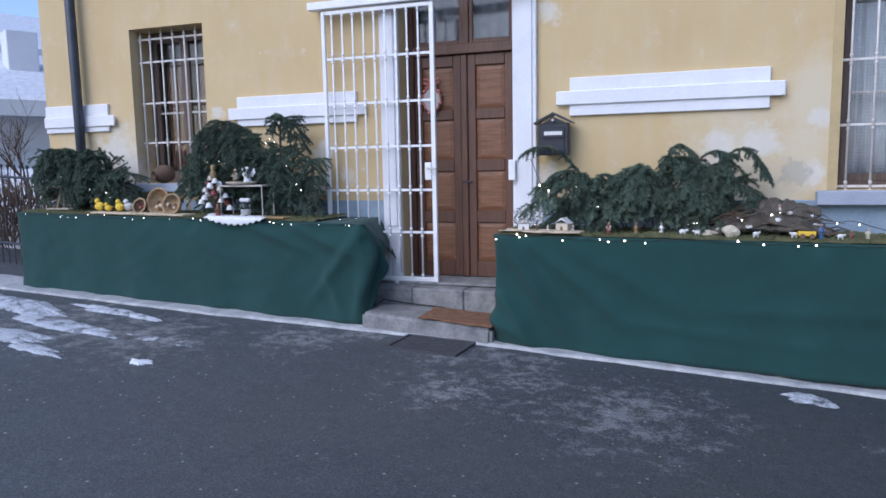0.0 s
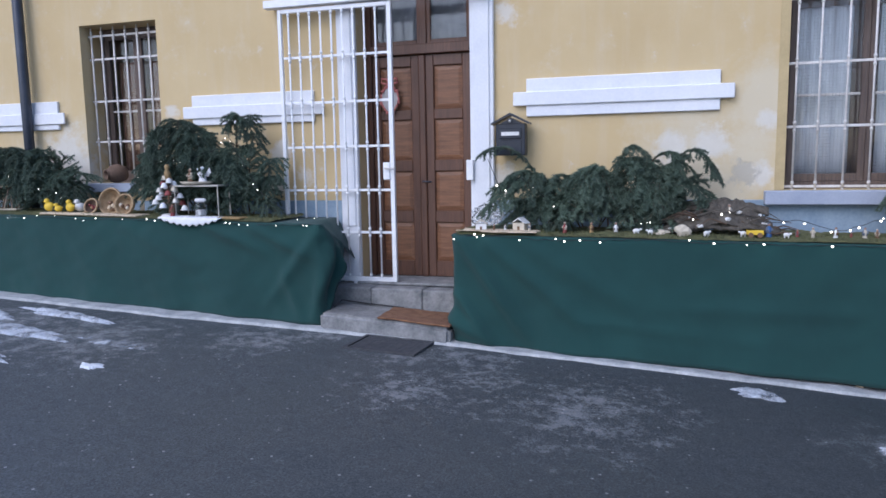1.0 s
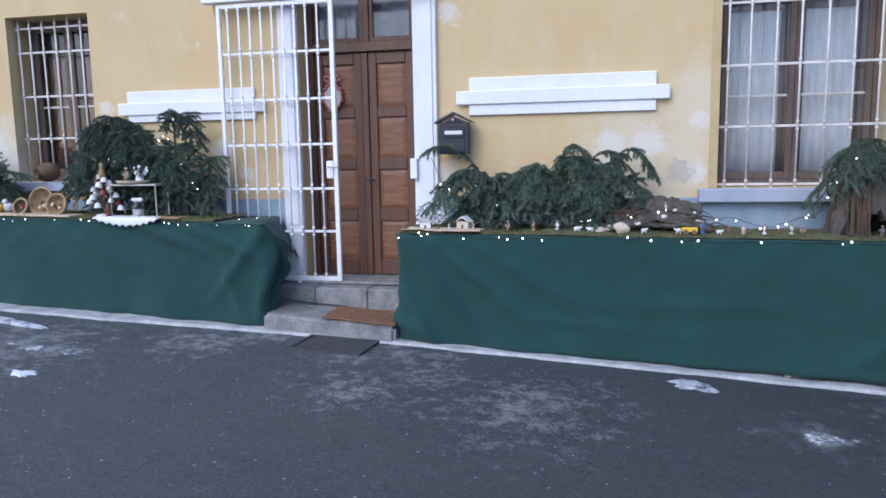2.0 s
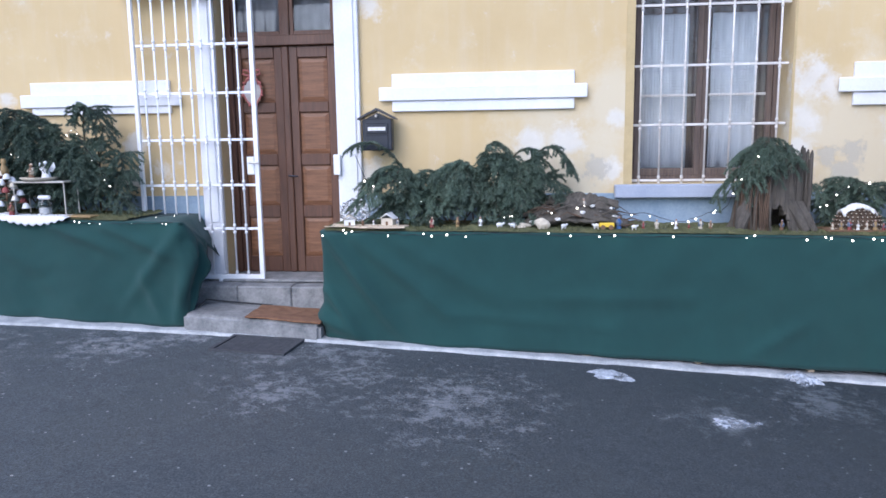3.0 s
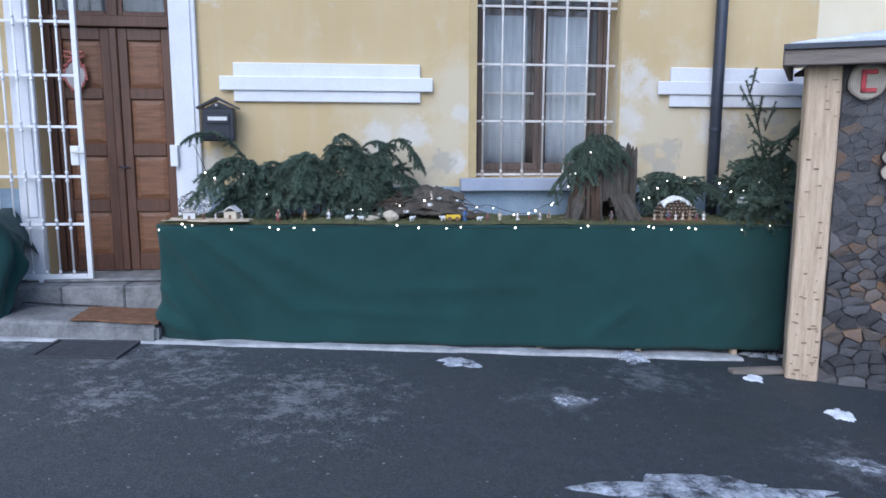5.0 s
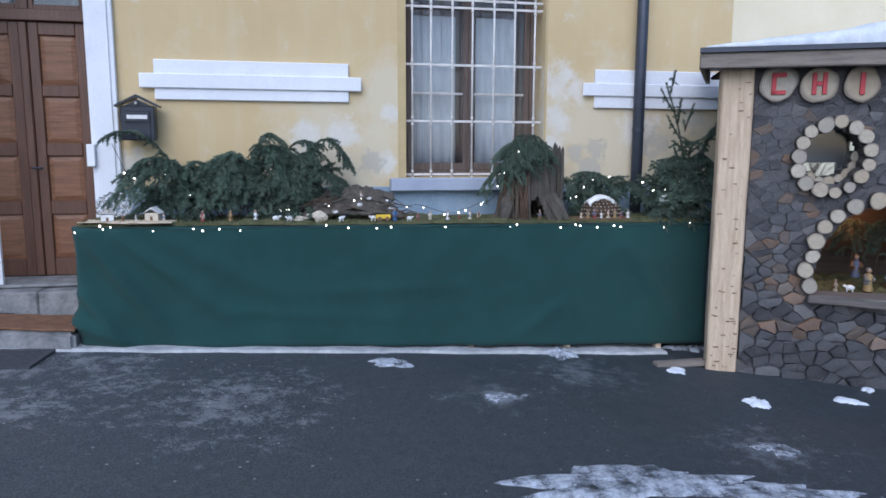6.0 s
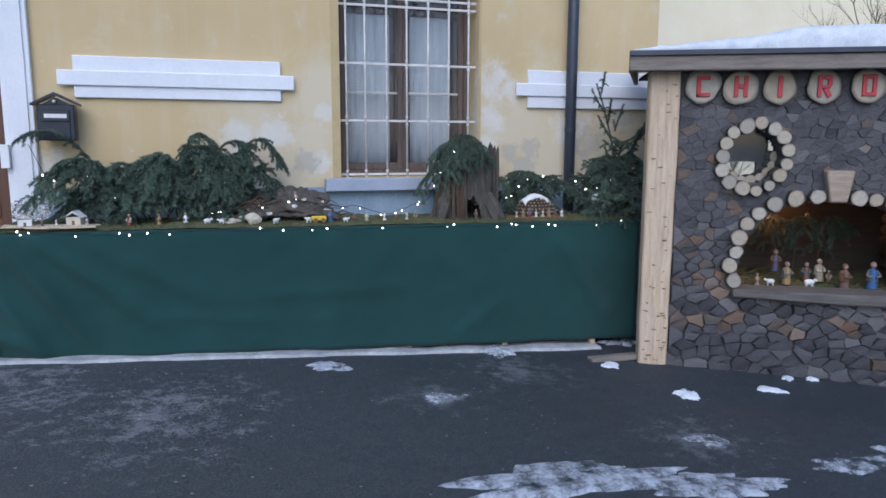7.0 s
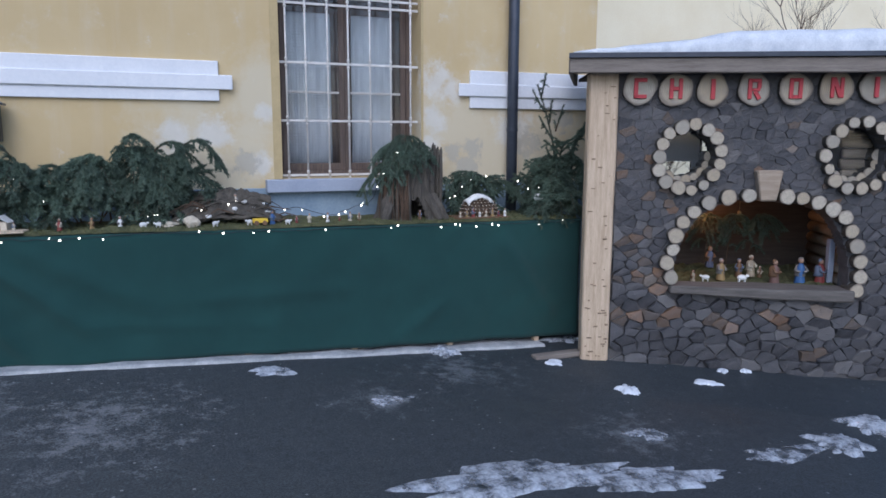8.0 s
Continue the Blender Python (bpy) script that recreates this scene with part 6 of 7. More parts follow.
def root_mound():
    """A tangle of old roots heaped under the bark, with thin dead twigs sticking out."""
    t = thing("root_mound", 2.1, -0.38, top_z(2.1), "mound of old roots and dead twigs under the bark", "root mound")
    bm = bmesh.new()
    rows = []
    for i in range(56):
        f = i / 55
        x = 1.68 + 0.84 * f
        row = []
        for k in range(25):
            g = k / 24
            y = -0.58 + 0.40 * g
            env = (math.sin(math.pi * min(1, f * 1.02)) ** 0.55) * (math.sin(math.pi * (0.08 + 0.84 * g)) ** 0.7)
            h = 0.235 * env * (1 + 0.35 * noise.noise((x * 5, y * 7, 1))) + 0.05 * env * abs(noise.noise((x * 12, y * 26 + x * 5, 2))) + 0.02 * env * noise.noise((x * 40, y * 40, 3))
            row.append(bm.verts.new((x, y, top_z(x) + 0.004 + max(0, h))))
        rows.append(row)
    for r0, r1 in zip(rows, rows[1:]):
        for k in range(24):
            bm.faces.new((r0[k], r1[k], r1[k + 1], r0[k + 1]))
    part("mound", bm, BARK, t)
    rs7 = random.Random(3)
    for i in range(46):
        x, y = rs7.uniform(1.68, 2.5), rs7.uniform(-0.6, -0.28)
        z = top_z(x) + rs7.uniform(0.03, 0.22) * math.sin(math.pi * (x - 1.62) / 0.95)
        a = rs7.uniform(-0.5, 0.5) + (math.pi if rs7.random() < 0.5 else 0)
        L = rs7.uniform(0.1, 0.3)
        part("dead_twig", tube(bmesh.new(), [(x, y, z), (x + L * 0.5 * math.cos(a), y - 0.03, z + 0.03 + rs7.uniform(-0.02, 0.03)), (x + L * math.cos(a), y - 0.05 + 0.1 * math.sin(a), z + rs7.uniform(-0.03, 0.03))], [0.007, 0.005, 0.002], 5), (TWIG, BARK)[i % 2], t)


root_mound()


# ---- hollow tree stump ----
STUMPBARK = surface("fibrous_dark_bark", (0.045, 0.040, 0.033), (0.150, 0.132, 0.110), 5, 46, 0.95, relief=1.0, stretch=(5, 5, 0.5), depth=0.03)


def stump():
    """A hollow stump: furrowed trunk with a low cave, roots, a splintered slab at one side and hanging root fibres."""
    bm = bmesh.new()
    seg, rows = 110, 40
    zb_ = top_z(3.58) + 0.008
    vs = []
    for i in range(rows + 1):
        f = i / rows
        ring = []
        for k in range(seg):
            a = 2 * math.pi * k / seg
            ca, sa = math.cos(a), math.sin(a)
            flare = 0.275 - 0.10 * f ** 0.55 + 0.05 * max(0, 0.25 - f)
            furrow = abs(noise.noise((ca * 9, sa * 9, f * 1.1))) + 0.5 * abs(noise.noise((ca * 22, sa * 22, f * 2.5)))
            r = flare * (1 + 0.15 * noise.noise((ca * 2, sa * 2, f * 1.2)) + 0.20 * (furrow - 0.3))
            top = 0.57 + 0.05 * noise.noise((ca * 2, sa * 2, 0.5)) + 0.06 * noise.noise((ca * 8, sa * 8, 2.5)) + 0.03 * ca
            ring.append(bm.verts.new((3.57 + r * ca * 1.02, -0.42 + r * sa * 0.75, zb_ + f * top)))
        vs.append(ring)
    for i in range(rows):
        for k in range(seg):
            a = 2 * math.pi * (k + 0.5) / seg
            gap = abs(a - 4.80) / 0.34
            if gap < 1 and i / rows < 0.31 * (1 - gap ** 2) ** 0.5 + 0.02 + 0.03 * noise.noise((a * 14, 0, 1)):
                continue
            bm.faces.new((vs[i][k], vs[i][(k + 1) % seg], vs[i + 1][(k + 1) % seg], vs[i + 1][k]))
    t = thing("tree_stump", 3.57, -0.42, top_z(3.57), "hollow grey-brown tree stump with a cave-like opening", "tree stump")
    ob = part("trunk", bm, STUMPBARK, t)
    so = ob.modifiers.new("thickness", "SOLIDIFY")
    so.thickness, so.offset = 0.03, -1
    for x, dx, z, r in ((3.66, 0.13, 0.27, 0.045), (3.40, -0.10, 0.22, 0.05), (3.36, -0.06, 0.16, 0.04), (3.76, 0.09, 0.20, 0.04)):
        pts = [(x + dx * g + 0.012 * noise.noise((g * 4, x, 1)), -0.50 - 0.13 * g, top_z(x) + z * (1 - g) + 0.015) for g in (0, 0.25, 0.5, 0.75, 1)]
        part("root", tube(bmesh.new(), pts, [r, r * 1.05, r * 0.95, r * 0.85, r * 0.6], 9), STUMPBARK, t)
    rs8 = random.Random(12)
    for k in range(11):
        x, h = 3.655 + 0.019 * k, rs8.uniform(0.54, 0.68)
        y = -0.47 + 0.03 * math.sin(k)
        part("splinter", tube(bmesh.new(), [(x, y, top_z(x) + 0.12), (x + 0.004, y, top_z(x) + 0.35), (x + 0.01, y + 0.01, top_z(x) + h - 0.03), (x + 0.012, y + 0.01, top_z(x) + h)], [0.016, 0.020, 0.014, 0.004], 5), STUMPBARK, t)
    for k in range(46):
        a = rs8.uniform(3.3, 4.55)
        x0, y0, z0 = 3.57 + 0.24 * math.cos(a), -0.42 + 0.19 * math.sin(a), top_z(3.5) + rs8.uniform(0.22, 0.42)
        x1, y1 = x0 + rs8.uniform(-0.05, 0.02), y0 - rs8.uniform(0.02, 0.06)
        part("root_fibre", tube(bmesh.new(), [(x0, y0, z0), ((x0 + x1) / 2 - 0.01, (y0 + y1) / 2 - 0.015, z0 * 0.5 + top_z(3.5) * 0.5 + 0.03), (x1, y1, top_z(3.5) + 0.012)], [0.004, 0.006, 0.003], 4), TWIG if k % 3 else STUMPBARK, t)


stump()

# ---- pine-cone hut on its board ----
tray(3.93, 4.44, -0.66, -0.44, BROWN, "dark wooden board under the pine-cone hut", "hut_board", 0.014, 0.018)
hut_z = top_z(4.18) + 0.034
t = thing("cone_hut", 4.20, -0.50, hut_z, "low hut covered with pine-cone scales under a snowy roof", "toy hut")
core = bmesh.new()
bmesh.ops.create_uvsphere(core, u_segments=20, v_segments=12, radius=1, matrix=Matrix.LocRotScale((4.205, -0.50, hut_z - 0.01), None, (0.175, 0.10, 0.175)))
part("core", core, CONE, t, smooth=True)
# cream beads on the scales paint the light caught by their tips
scales, tips = bmesh.new(), bmesh.new()
for i in range(8):
    f = (i + 0.4) / 8 * 1.35
    count = int(9 + 24 * math.cos(f))
    for k in range(count):
        a = 2 * math.pi * (k + 0.5 * (i % 2)) / count
        p = Vector((4.205 + 0.178 * math.cos(f) * math.cos(a), -0.50 + 0.103 * math.cos(f) * math.sin(a), hut_z - 0.01 + 0.178 * math.sin(f)))
        n = Vector((math.cos(f) * math.cos(a), 1.4 * math.cos(f) * math.sin(a), math.sin(f))).normalized()
        ball(scales, p, 0.015, 0.012, 0.010, 6, 4)
        ball(tips, p + n * 0.010 + Vector((0, 0, -0.003)), 0.006, 0.005, 0.0045, 5, 4)
part("cone_cover", scales, CONE, t, "brown pine-cone scales")["kind"] = "stuff"
part("scale_tip", tips, CREAM, t, "pale beads for the lit tips of the cone scales")["kind"] = "stuff"
bm = bmesh.new()
rows = []
for i in range(25):
    f = i / 24 * 2 - 1
    edge = 0.7 + 0.3 * noise.noise((f * 6, 0, 4))
    rows.append([bm.verts.new((4.19 + f * 0.125, -0.515 + g * 0.085 * edge, hut_z + 0.188 - 0.055 * f * f - 0.045 * g * g * edge + 0.014 * noise.noise((f * 5, g * 3, 1)))) for g in (-1, -0.5, 0, 0.5, 1)])
for r0, r1 in zip(rows, rows[1:]):
    for k in range(4):
        bm.faces.new((r0[k], r1[k], r1[k + 1], r0[k + 1]))
snow_roof = part("snow_roof", bm, CHALK, t, "white cotton snow on the roof", smooth=True)
snow_roof.modifiers.new("thickness", "SOLIDIFY").thickness = 0.012
for i in range(8):
    x = 3.97 + 0.06 * i
    figurine(x, -0.635, top_z(x) + 0.033, 0.055 + 0.012 * (i % 3), (CREAM, GOLD, RED, CHALK)[i % 4], ("tiny cream figurine before the cone hut", "tiny ochre figurine before the cone hut", "tiny red figurine before the cone hut", "tiny white figurine before the cone hut")[i % 4], i + 60)
pebble(4.80, -0.50, top_z(4.8) + 0.16, 0.038, CHALK, "tuft of white cotton hung in the spruce", 33, 1.0, "cotton_tuft")

# ---- left-hand table ----
tray(-3.97, -2.86, -0.745, -0.57, STRAW, "pale wooden board along the table's front edge", "display_board", 0.018, 0.014)


def bird(x, y, z, s, m, label):
    bm = bmesh.new()
    ball(bm, (0, 0, s * 0.42), s * 0.5, s * 0.36, s * 0.42)
    ball(bm, (s * 0.22, 0, s * 0.92), s * 0.25, s * 0.24, s * 0.26)
    tube(bm, [(-s * 0.3, 0, s * 0.5), (-s * 0.75, 0, s * 0.62)], [s * 0.16, s * 0.03], 7)
    tube(bm, [(s * 0.42, 0, s * 0.9), (s * 0.58, 0, s * 0.86)], [s * 0.07, s * 0.02], 6)
    bm.transform(pose(x, y, z, 0, 0, random.Random(int(-x * 100)).uniform(150, 260)))
    solid("toy_chick", bm, m, label, "toy bird", "toy birds on the board", smooth=True)


zb = top_z(-4) + 0.034
bird(-3.955, -0.63, zb, 0.105, YELLOW, "bright yellow toy chick on the board")
bird(-3.83, -0.65, zb - 0.002, 0.072, YELLOW, "smaller yellow toy chick on the board")
bird(-3.70, -0.64, zb - 0.004, 0.10, YELLOW, "yellow toy chick beside a white one")
bird(-3.645, -0.58, zb - 0.004, 0.10, CHALK, "white toy chick behind the yellow one")


def basket(x, y, z, r, m, fill, label, tilt=70, depth=0.9):
    """A round shell-like basket lying on its side with its mouth to the front."""
    t = thing("basket", x, y, z, label, "basket", "open baskets on the board")
    bm = bmesh.new()
    prof = [(r * math.cos(a), -r * depth * math.sin(a)) for a in [i * math.pi / 2 / 7 for i in range(7)]] + [(r * 0.05, -r * depth)]
    rings = [[bm.verts.new((q * math.cos(k * 2 * math.pi / 22) * (1 + 0.02 * ((k + i) % 2)), q * math.sin(k * 2 * math.pi / 22), w)) for k in range(22)] for i, (q, w) in enumerate(prof)]
    for a, b in zip(rings, rings[1:]):
        for k in range(22):
            bm.faces.new((a[k], b[k], b[(k + 1) % 22], a[(k + 1) % 22]))
    bm.faces.new(rings[-1])
    m4 = Matrix.Translation((x, y, z + r * 0.82)) @ Matrix.Rotation(radians(tilt), 4, "X")
    bm.transform(m4)
    shell = part("shell", bm, m, t, smooth=True)
    shell.modifiers.new("thickness", "SOLIDIFY").thickness = 0.008
    rim = tube(bmesh.new(), [(r * math.cos(k * 2 * math.pi / 24), r * math.sin(k * 2 * math.pi / 24), 0) for k in range(25)], 0.009, 6)
    rim.transform(m4)
    part("rim", rim, WICKER, t)
    rs2 = random.Random(int(r * 1000))
    for i in range(7):
        fb = ball(bmesh.new(), (x + rs2.uniform(-0.6, 0.6) * r, y + 0.02 + rs2.uniform(-0.02, 0.03), z + 0.03 + rs2.uniform(0, 0.5) * r), r * 0.18, u=8, v=6)
        part("filling", fb, fill[i % len(fill)], t, smooth=True)


basket(-3.48, -0.62, zb - 0.01, 0.072, CLAY, (RED, GOLD), "small dark round basket with red fruit")
basket(-3.30, -0.57, zb - 0.012, 0.125, WICKER, (BROWN, STRAW), "wide pale wicker basket with nuts", 78)
basket(-3.10, -0.62, zb - 0.016, 0.098, WICKER, (BROWN, CREAM), "pale wicker basket with dried fruit", 74)
t = thing("straw_star", -3.0, -0.52, zb, "pale straw twist standing behind the baskets", "straw ornament")
for k in range(5):
    part("straw", tube(bmesh.new(), [(-3.02 + 0.01 * k, -0.5, zb), (-2.99 + 0.004 * k, -0.5, zb + 0.14), (-2.96 - 0.02 * k, -0.51, zb + 0.25)], 0.006, 5), STRAW, t)
# clay jug lying on the window sill
bm = bmesh.new()
lathe(bm, [(0.035, -0.13), (0.085, -0.11), (0.115, -0.03), (0.11, 0.05), (0.07, 0.10), (0.058, 0.12), (0.068, 0.135), (0.05, 0.135), (0.045, 0.09), (0.03, 0.05)], seg=20)
bmesh.ops.scale(bm, vec=(0.82, 0.82, 0.82), verts=bm.verts[:])
bm.transform(Matrix.Translation((-3.645, -0.06, 1.415)) @ Matrix.Rotation(radians(-25), 4, "Z") @ Matrix.Rotation(radians(95), 4, "X"))
solid("clay_jug", bm, CLAY, "brown clay jug lying on the window sill", "jug", smooth=True)

# little hut of sticks
t = thing("stick_hut", -4.56, -0.5, top_z(-4.56), "small hut of leaning brown sticks under the spruce", "toy hut")
part("base", boxes((-4.70, -4.40, -0.60, -0.42, top_z(-4.6) + 0.028, top_z(-4.6) + 0.04), bevel=0.003), CREAM, t)
for k in range(14):
    a = math.pi * 2 * k / 14
    part("stick", tube(bmesh.new(), [(-4.56 + 0.10 * math.cos(a), -0.5 + 0.07 * math.sin(a), top_z(-4.6) + 0.04), (-4.56 + 0.012 * math.cos(a), -0.5 + 0.01 * math.sin(a), top_z(-4.6) + 0.25)], 0.008, 5), TWIG if k % 2 else LOGSIDE, t)
part("roof", boxes((-4.66, -4.46, -0.56, -0.44, top_z(-4.6) + 0.24, top_z(-4.6) + 0.255), bevel=0.003), TWIG, t)

# doily, metal stand with dish, jar and figures
bm = bmesh.new()
rows = []
cx = -2.285
for i in range(41):
    f = i / 40 * 2 - 1
    row = []
    for k in range(15):
        g = k / 14
        x = cx + f * 0.31
        reach = 0.175 + 0.062 * (1 - f * f) + 0.010 * math.cos(i * 1.5)
        s = g * reach
        y = -0.60 - s
        z = top_z(x) + 0.032
        if y < -0.762:
            z -= (-0.762 - y) * 0.95
            y = -0.800 - 0.003 * math.sin(i * 0.4)
        row.append(bm.verts.new((x, y, z)))
    rows.append(row)
for r0, r1 in zip(rows, rows[1:]):
    for k in range(14):
        bm.faces.new((r0[k], r0[k + 1], r1[k + 1], r1[k]))
dob = solid("doily", bm, LACE, "white lace doily hanging over the table edge", "doily", smooth=True)
dob.modifiers.new("thickness", "SOLIDIFY").thickness = 0.003
t = thing("metal_stand", -2.265, -0.6, top_z(-2.3) + 0.034, "small pale metal stand with thin legs", "stand")
zs = top_z(-2.3) + 0.034
part("shelf", boxes((-2.495, -2.035, -0.70, -0.50, 1.295, 1.31), bevel=0.004), STEEL, t)
for x in (-2.485, -2.045):
    for y in (-0.69, -0.51):
        part("leg", tube(bmesh.new(), [(x, y, zs), (x, y, 1.296)], 0.006, 7), STEEL, t)
bm = lathe(bmesh.new(), [(0.09, 0), (0.13, 0.008), (0.15, 0.028), (0.145, 0.03), (0.10, 0.014)], (-2.31, -0.6, 1.311), 22)
solid("dish", bm, CREAM, "white oval dish on the metal stand", "dish", smooth=True)


def angel(x, y, z, h, label):
    bm = bmesh.new()
    lathe(bm, [(h * 0.27, 0), (h * 0.2, h * 0.3), (h * 0.13, h * 0.6), (h * 0.07, h * 0.74)], seg=12)
    ball(bm, (0, 0, h * 0.86), h * 0.12, u=10, v=7)
    for s in (-1, 1):
        w = [bm.verts.new(p) for p in ((s * h * 0.05, h * 0.06, h * 0.45), (s * h * 0.42, h * 0.1, h * 0.9), (s * h * 0.5, h * 0.1, h * 0.62), (s * h * 0.3, h * 0.09, h * 0.36))]
        w2 = [bm.verts.new(v.co + Vector((0, h * 0.04, 0))) for v in w]
        bm.faces.new(w)
        bm.faces.new(w2[::-1])
        for k in range(4):
            bm.faces.new((w[k], w2[k], w2[(k + 1) % 4], w[(k + 1) % 4]))
    bm.transform(Matrix.Translation((x, y, z)))
    solid("angel_figure", bm, LACE, label, "figurine", smooth=False)


angel(-2.25, -0.6, 1.326, 0.15, "white porcelain angel standing in the dish")
figurine(-2.38, -0.6, 1.326, 0.13, BROWN, "dark little figurine standing in the dish", 71)
t = thing("glass_jar", -2.275, -0.62, zs, "clear glass jar with a pale star lid", "jar")
part("glass", lathe(bmesh.new(), [(0.045, 0.0), (0.05, 0.01), (0.05, 0.09), (0.04, 0.105), (0.04, 0.12)], (-2.275, -0.62, zs), 16), JAR, t, smooth=True)
part("candle", lathe(bmesh.new(), [(0.03, 0.008), (0.03, 0.05), (0.028, 0.052)], (-2.275, -0.62, zs), 14), CHALK, t)
part("lid", boxes((-2.33, -2.22, -0.64, -0.60, zs + 0.121, zs + 0.155), bevel=0.012), LACE, t, "white star-shaped lid")

# ornament tree of bells and little dolls
t = thing("ornament_tree", -2.575, -0.66, top_z(-2.575), "small stand hung with white bells and red ornaments", "ornament tree")
zo = top_z(-2.575) + 0.03
part("stem", tube(bmesh.new(), [(-2.575, -0.66, zo), (-2.575, -0.66, zo + 0.36)], 0.008, 7), BROWN, t)
part("foot", lathe(bmesh.new(), [(0.07, 0), (0.07, 0.012), (0.02, 0.02)], (-2.575, -0.66, zo), 16), CHALK, t)
rs = random.Random(8)
for k in range(21):
    f = k / 20
    a = k * 2.4
    r = 0.13 * (1 - f) + 0.03
    px_, py_, pz_ = -2.575 + r * math.cos(a), -0.66 + r * 0.7 * math.sin(a), zo + 0.05 + 0.27 * f
    bell = lathe(bmesh.new(), [(0.034, 0), (0.028, 0.012), (0.02, 0.035), (0.008, 0.045)], (px_, py_, pz_), 10)
    part("bell", bell, (CHALK, LACE, LACE, RED, CHALK, STEEL, CREAM)[k % 7], t, smooth=True)
    part("arm", tube(bmesh.new(), [(-2.575, -0.66, pz_ + 0.05), (px_, py_, pz_ + 0.044)], 0.003, 5), BROWN, t)
part("top_figure", lathe(bmesh.new(), [(0.035, 0), (0.028, 0.05), (0.015, 0.085), (0.022, 0.10), (0.015, 0.13)], (-2.575, -0.66, zo + 0.33), 10), GOLD, t, smooth=True)
figurine(-2.50, -0.72, zo, 0.11, RED, "red and white doll before the ornament tree", 72)
tray(-2.02, -1.80, -0.74, -0.62, GOLD, "flat brown wood slice on the moss", "wood_slice", 0.016, 0.02)


# ---- strings of fairy lights ----
def light_string(path, every, seed, label, size=1.0):
    """A dark cord with little warm bulbs hung along it."""
    rs3 = random.Random(seed)
    pts = [Vector(p) for p in path]
    t = thing("fairy_lights", *pts[0], label, "fairy lights", "strings of fairy lights")
    part("cord", tube(bmesh.new(), pts, 0.0022, 4), BLACK, t)
    for i in sorted(rs3.sample(range(len(pts)), max(3, int(len(pts) / every / 1.25)))):
        p = pts[i] + Vector((rs3.uniform(-0.01, 0.01), -0.008, rs3.uniform(-0.02, 0.014)))
        b = ball(bmesh.new(), p, size * rs3.choice((0.0035, 0.005, 0.0065)), u=6, v=5)
        part("bulb", b, SPARK, t)


def hem_line(x0, x1, n, seed, y=-0.766, dz=-0.012, sag=0.022):
    rs4 = random.Random(seed)
    return [(x0 + (x1 - x0) * i / n, y - 0.004 * math.sin(i), top_z(x0 + (x1 - x0) * i / n) + dz + sag * noise.noise((x0 + (x1 - x0) * i / n * 1.7, seed, 0)) + rs4.uniform(-0.006, 0.006)) for i in range(n + 1)]


light_string(hem_line(0.12, 5.05, 150, 1), 5, 1, "warm fairy lights along the table's front edge")
light_string(hem_line(-4.9, -1.1, 130, 2), 4, 2, "warm fairy lights along the cloth's upper edge by the gate", 0.6)


def over_branches(profile, y, n, seed, label, every=4, size=1.0):
    rs5 = random.Random(seed)
    xs, zs_ = [p[0] for p in profile], [p[1] for p in profile]
    path = []
    for i in range(n + 1):
        x = xs[0] + (xs[-1] - xs[0]) * i / n
        path.append((x, y + rs5.uniform(-0.03, 0.03), float(np.interp(x, xs, zs_)) + 0.05 * noise.noise((x * 4, seed, 2))))
    light_string(path, every, seed, label, size)


over_branches([(0.34, 1.48), (0.45, 1.20), (0.6, 1.36), (0.9, 1.1), (1.2, 1.05), (1.5, 1.0), (1.8, 1.0), (2.3, 1.06), (2.5, 1.0), (2.9, 0.96), (3.2, 1.0), (3.35, 1.3), (3.5, 1.52)], -0.52, 120, 5, "fairy lights wound through the spruce and bark")
over_branches([(3.95, 1.05), (4.2, 1.24), (4.45, 1.22), (4.7, 1.1), (5.0, 1.2), (5.2, 1.35)], -0.46, 60, 6, "fairy lights wound through the spruce by the pipe")
over_branches([(-4.95, 1.3), (-4.6, 1.45), (-4.2, 1.3), (-3.8, 1.2)], -0.52, 60, 7, "fairy lights in the spruce over the stick hut", size=0.6)
over_branches([(-3.1, 1.3), (-2.8, 1.55), (-2.5, 1.5), (-2.2, 1.62), (-2.05, 1.75), (-1.9, 1.5), (-1.75, 1.25), (-1.5, 1.05), (-1.2, 1.0)], -0.50, 90, 8, "fairy lights in the spruce beside the gate", size=0.6)

# ---- crib scene in the shed niche ----
# figure paints darkened so that their colour carries the niche's shade
DIMBLUE = plain("shaded_blue_paint", (0.10, 0.11, 0.17))
DIMRED = plain("shaded_red_brown_paint", (0.16, 0.09, 0.075))
DIMCREAM = plain("shaded_cream_paint", (0.34, 0.28, 0.20))
SM = shed.matrix_basis


def crib(u, v, z):
    return SM @ Vector((u, v, z))


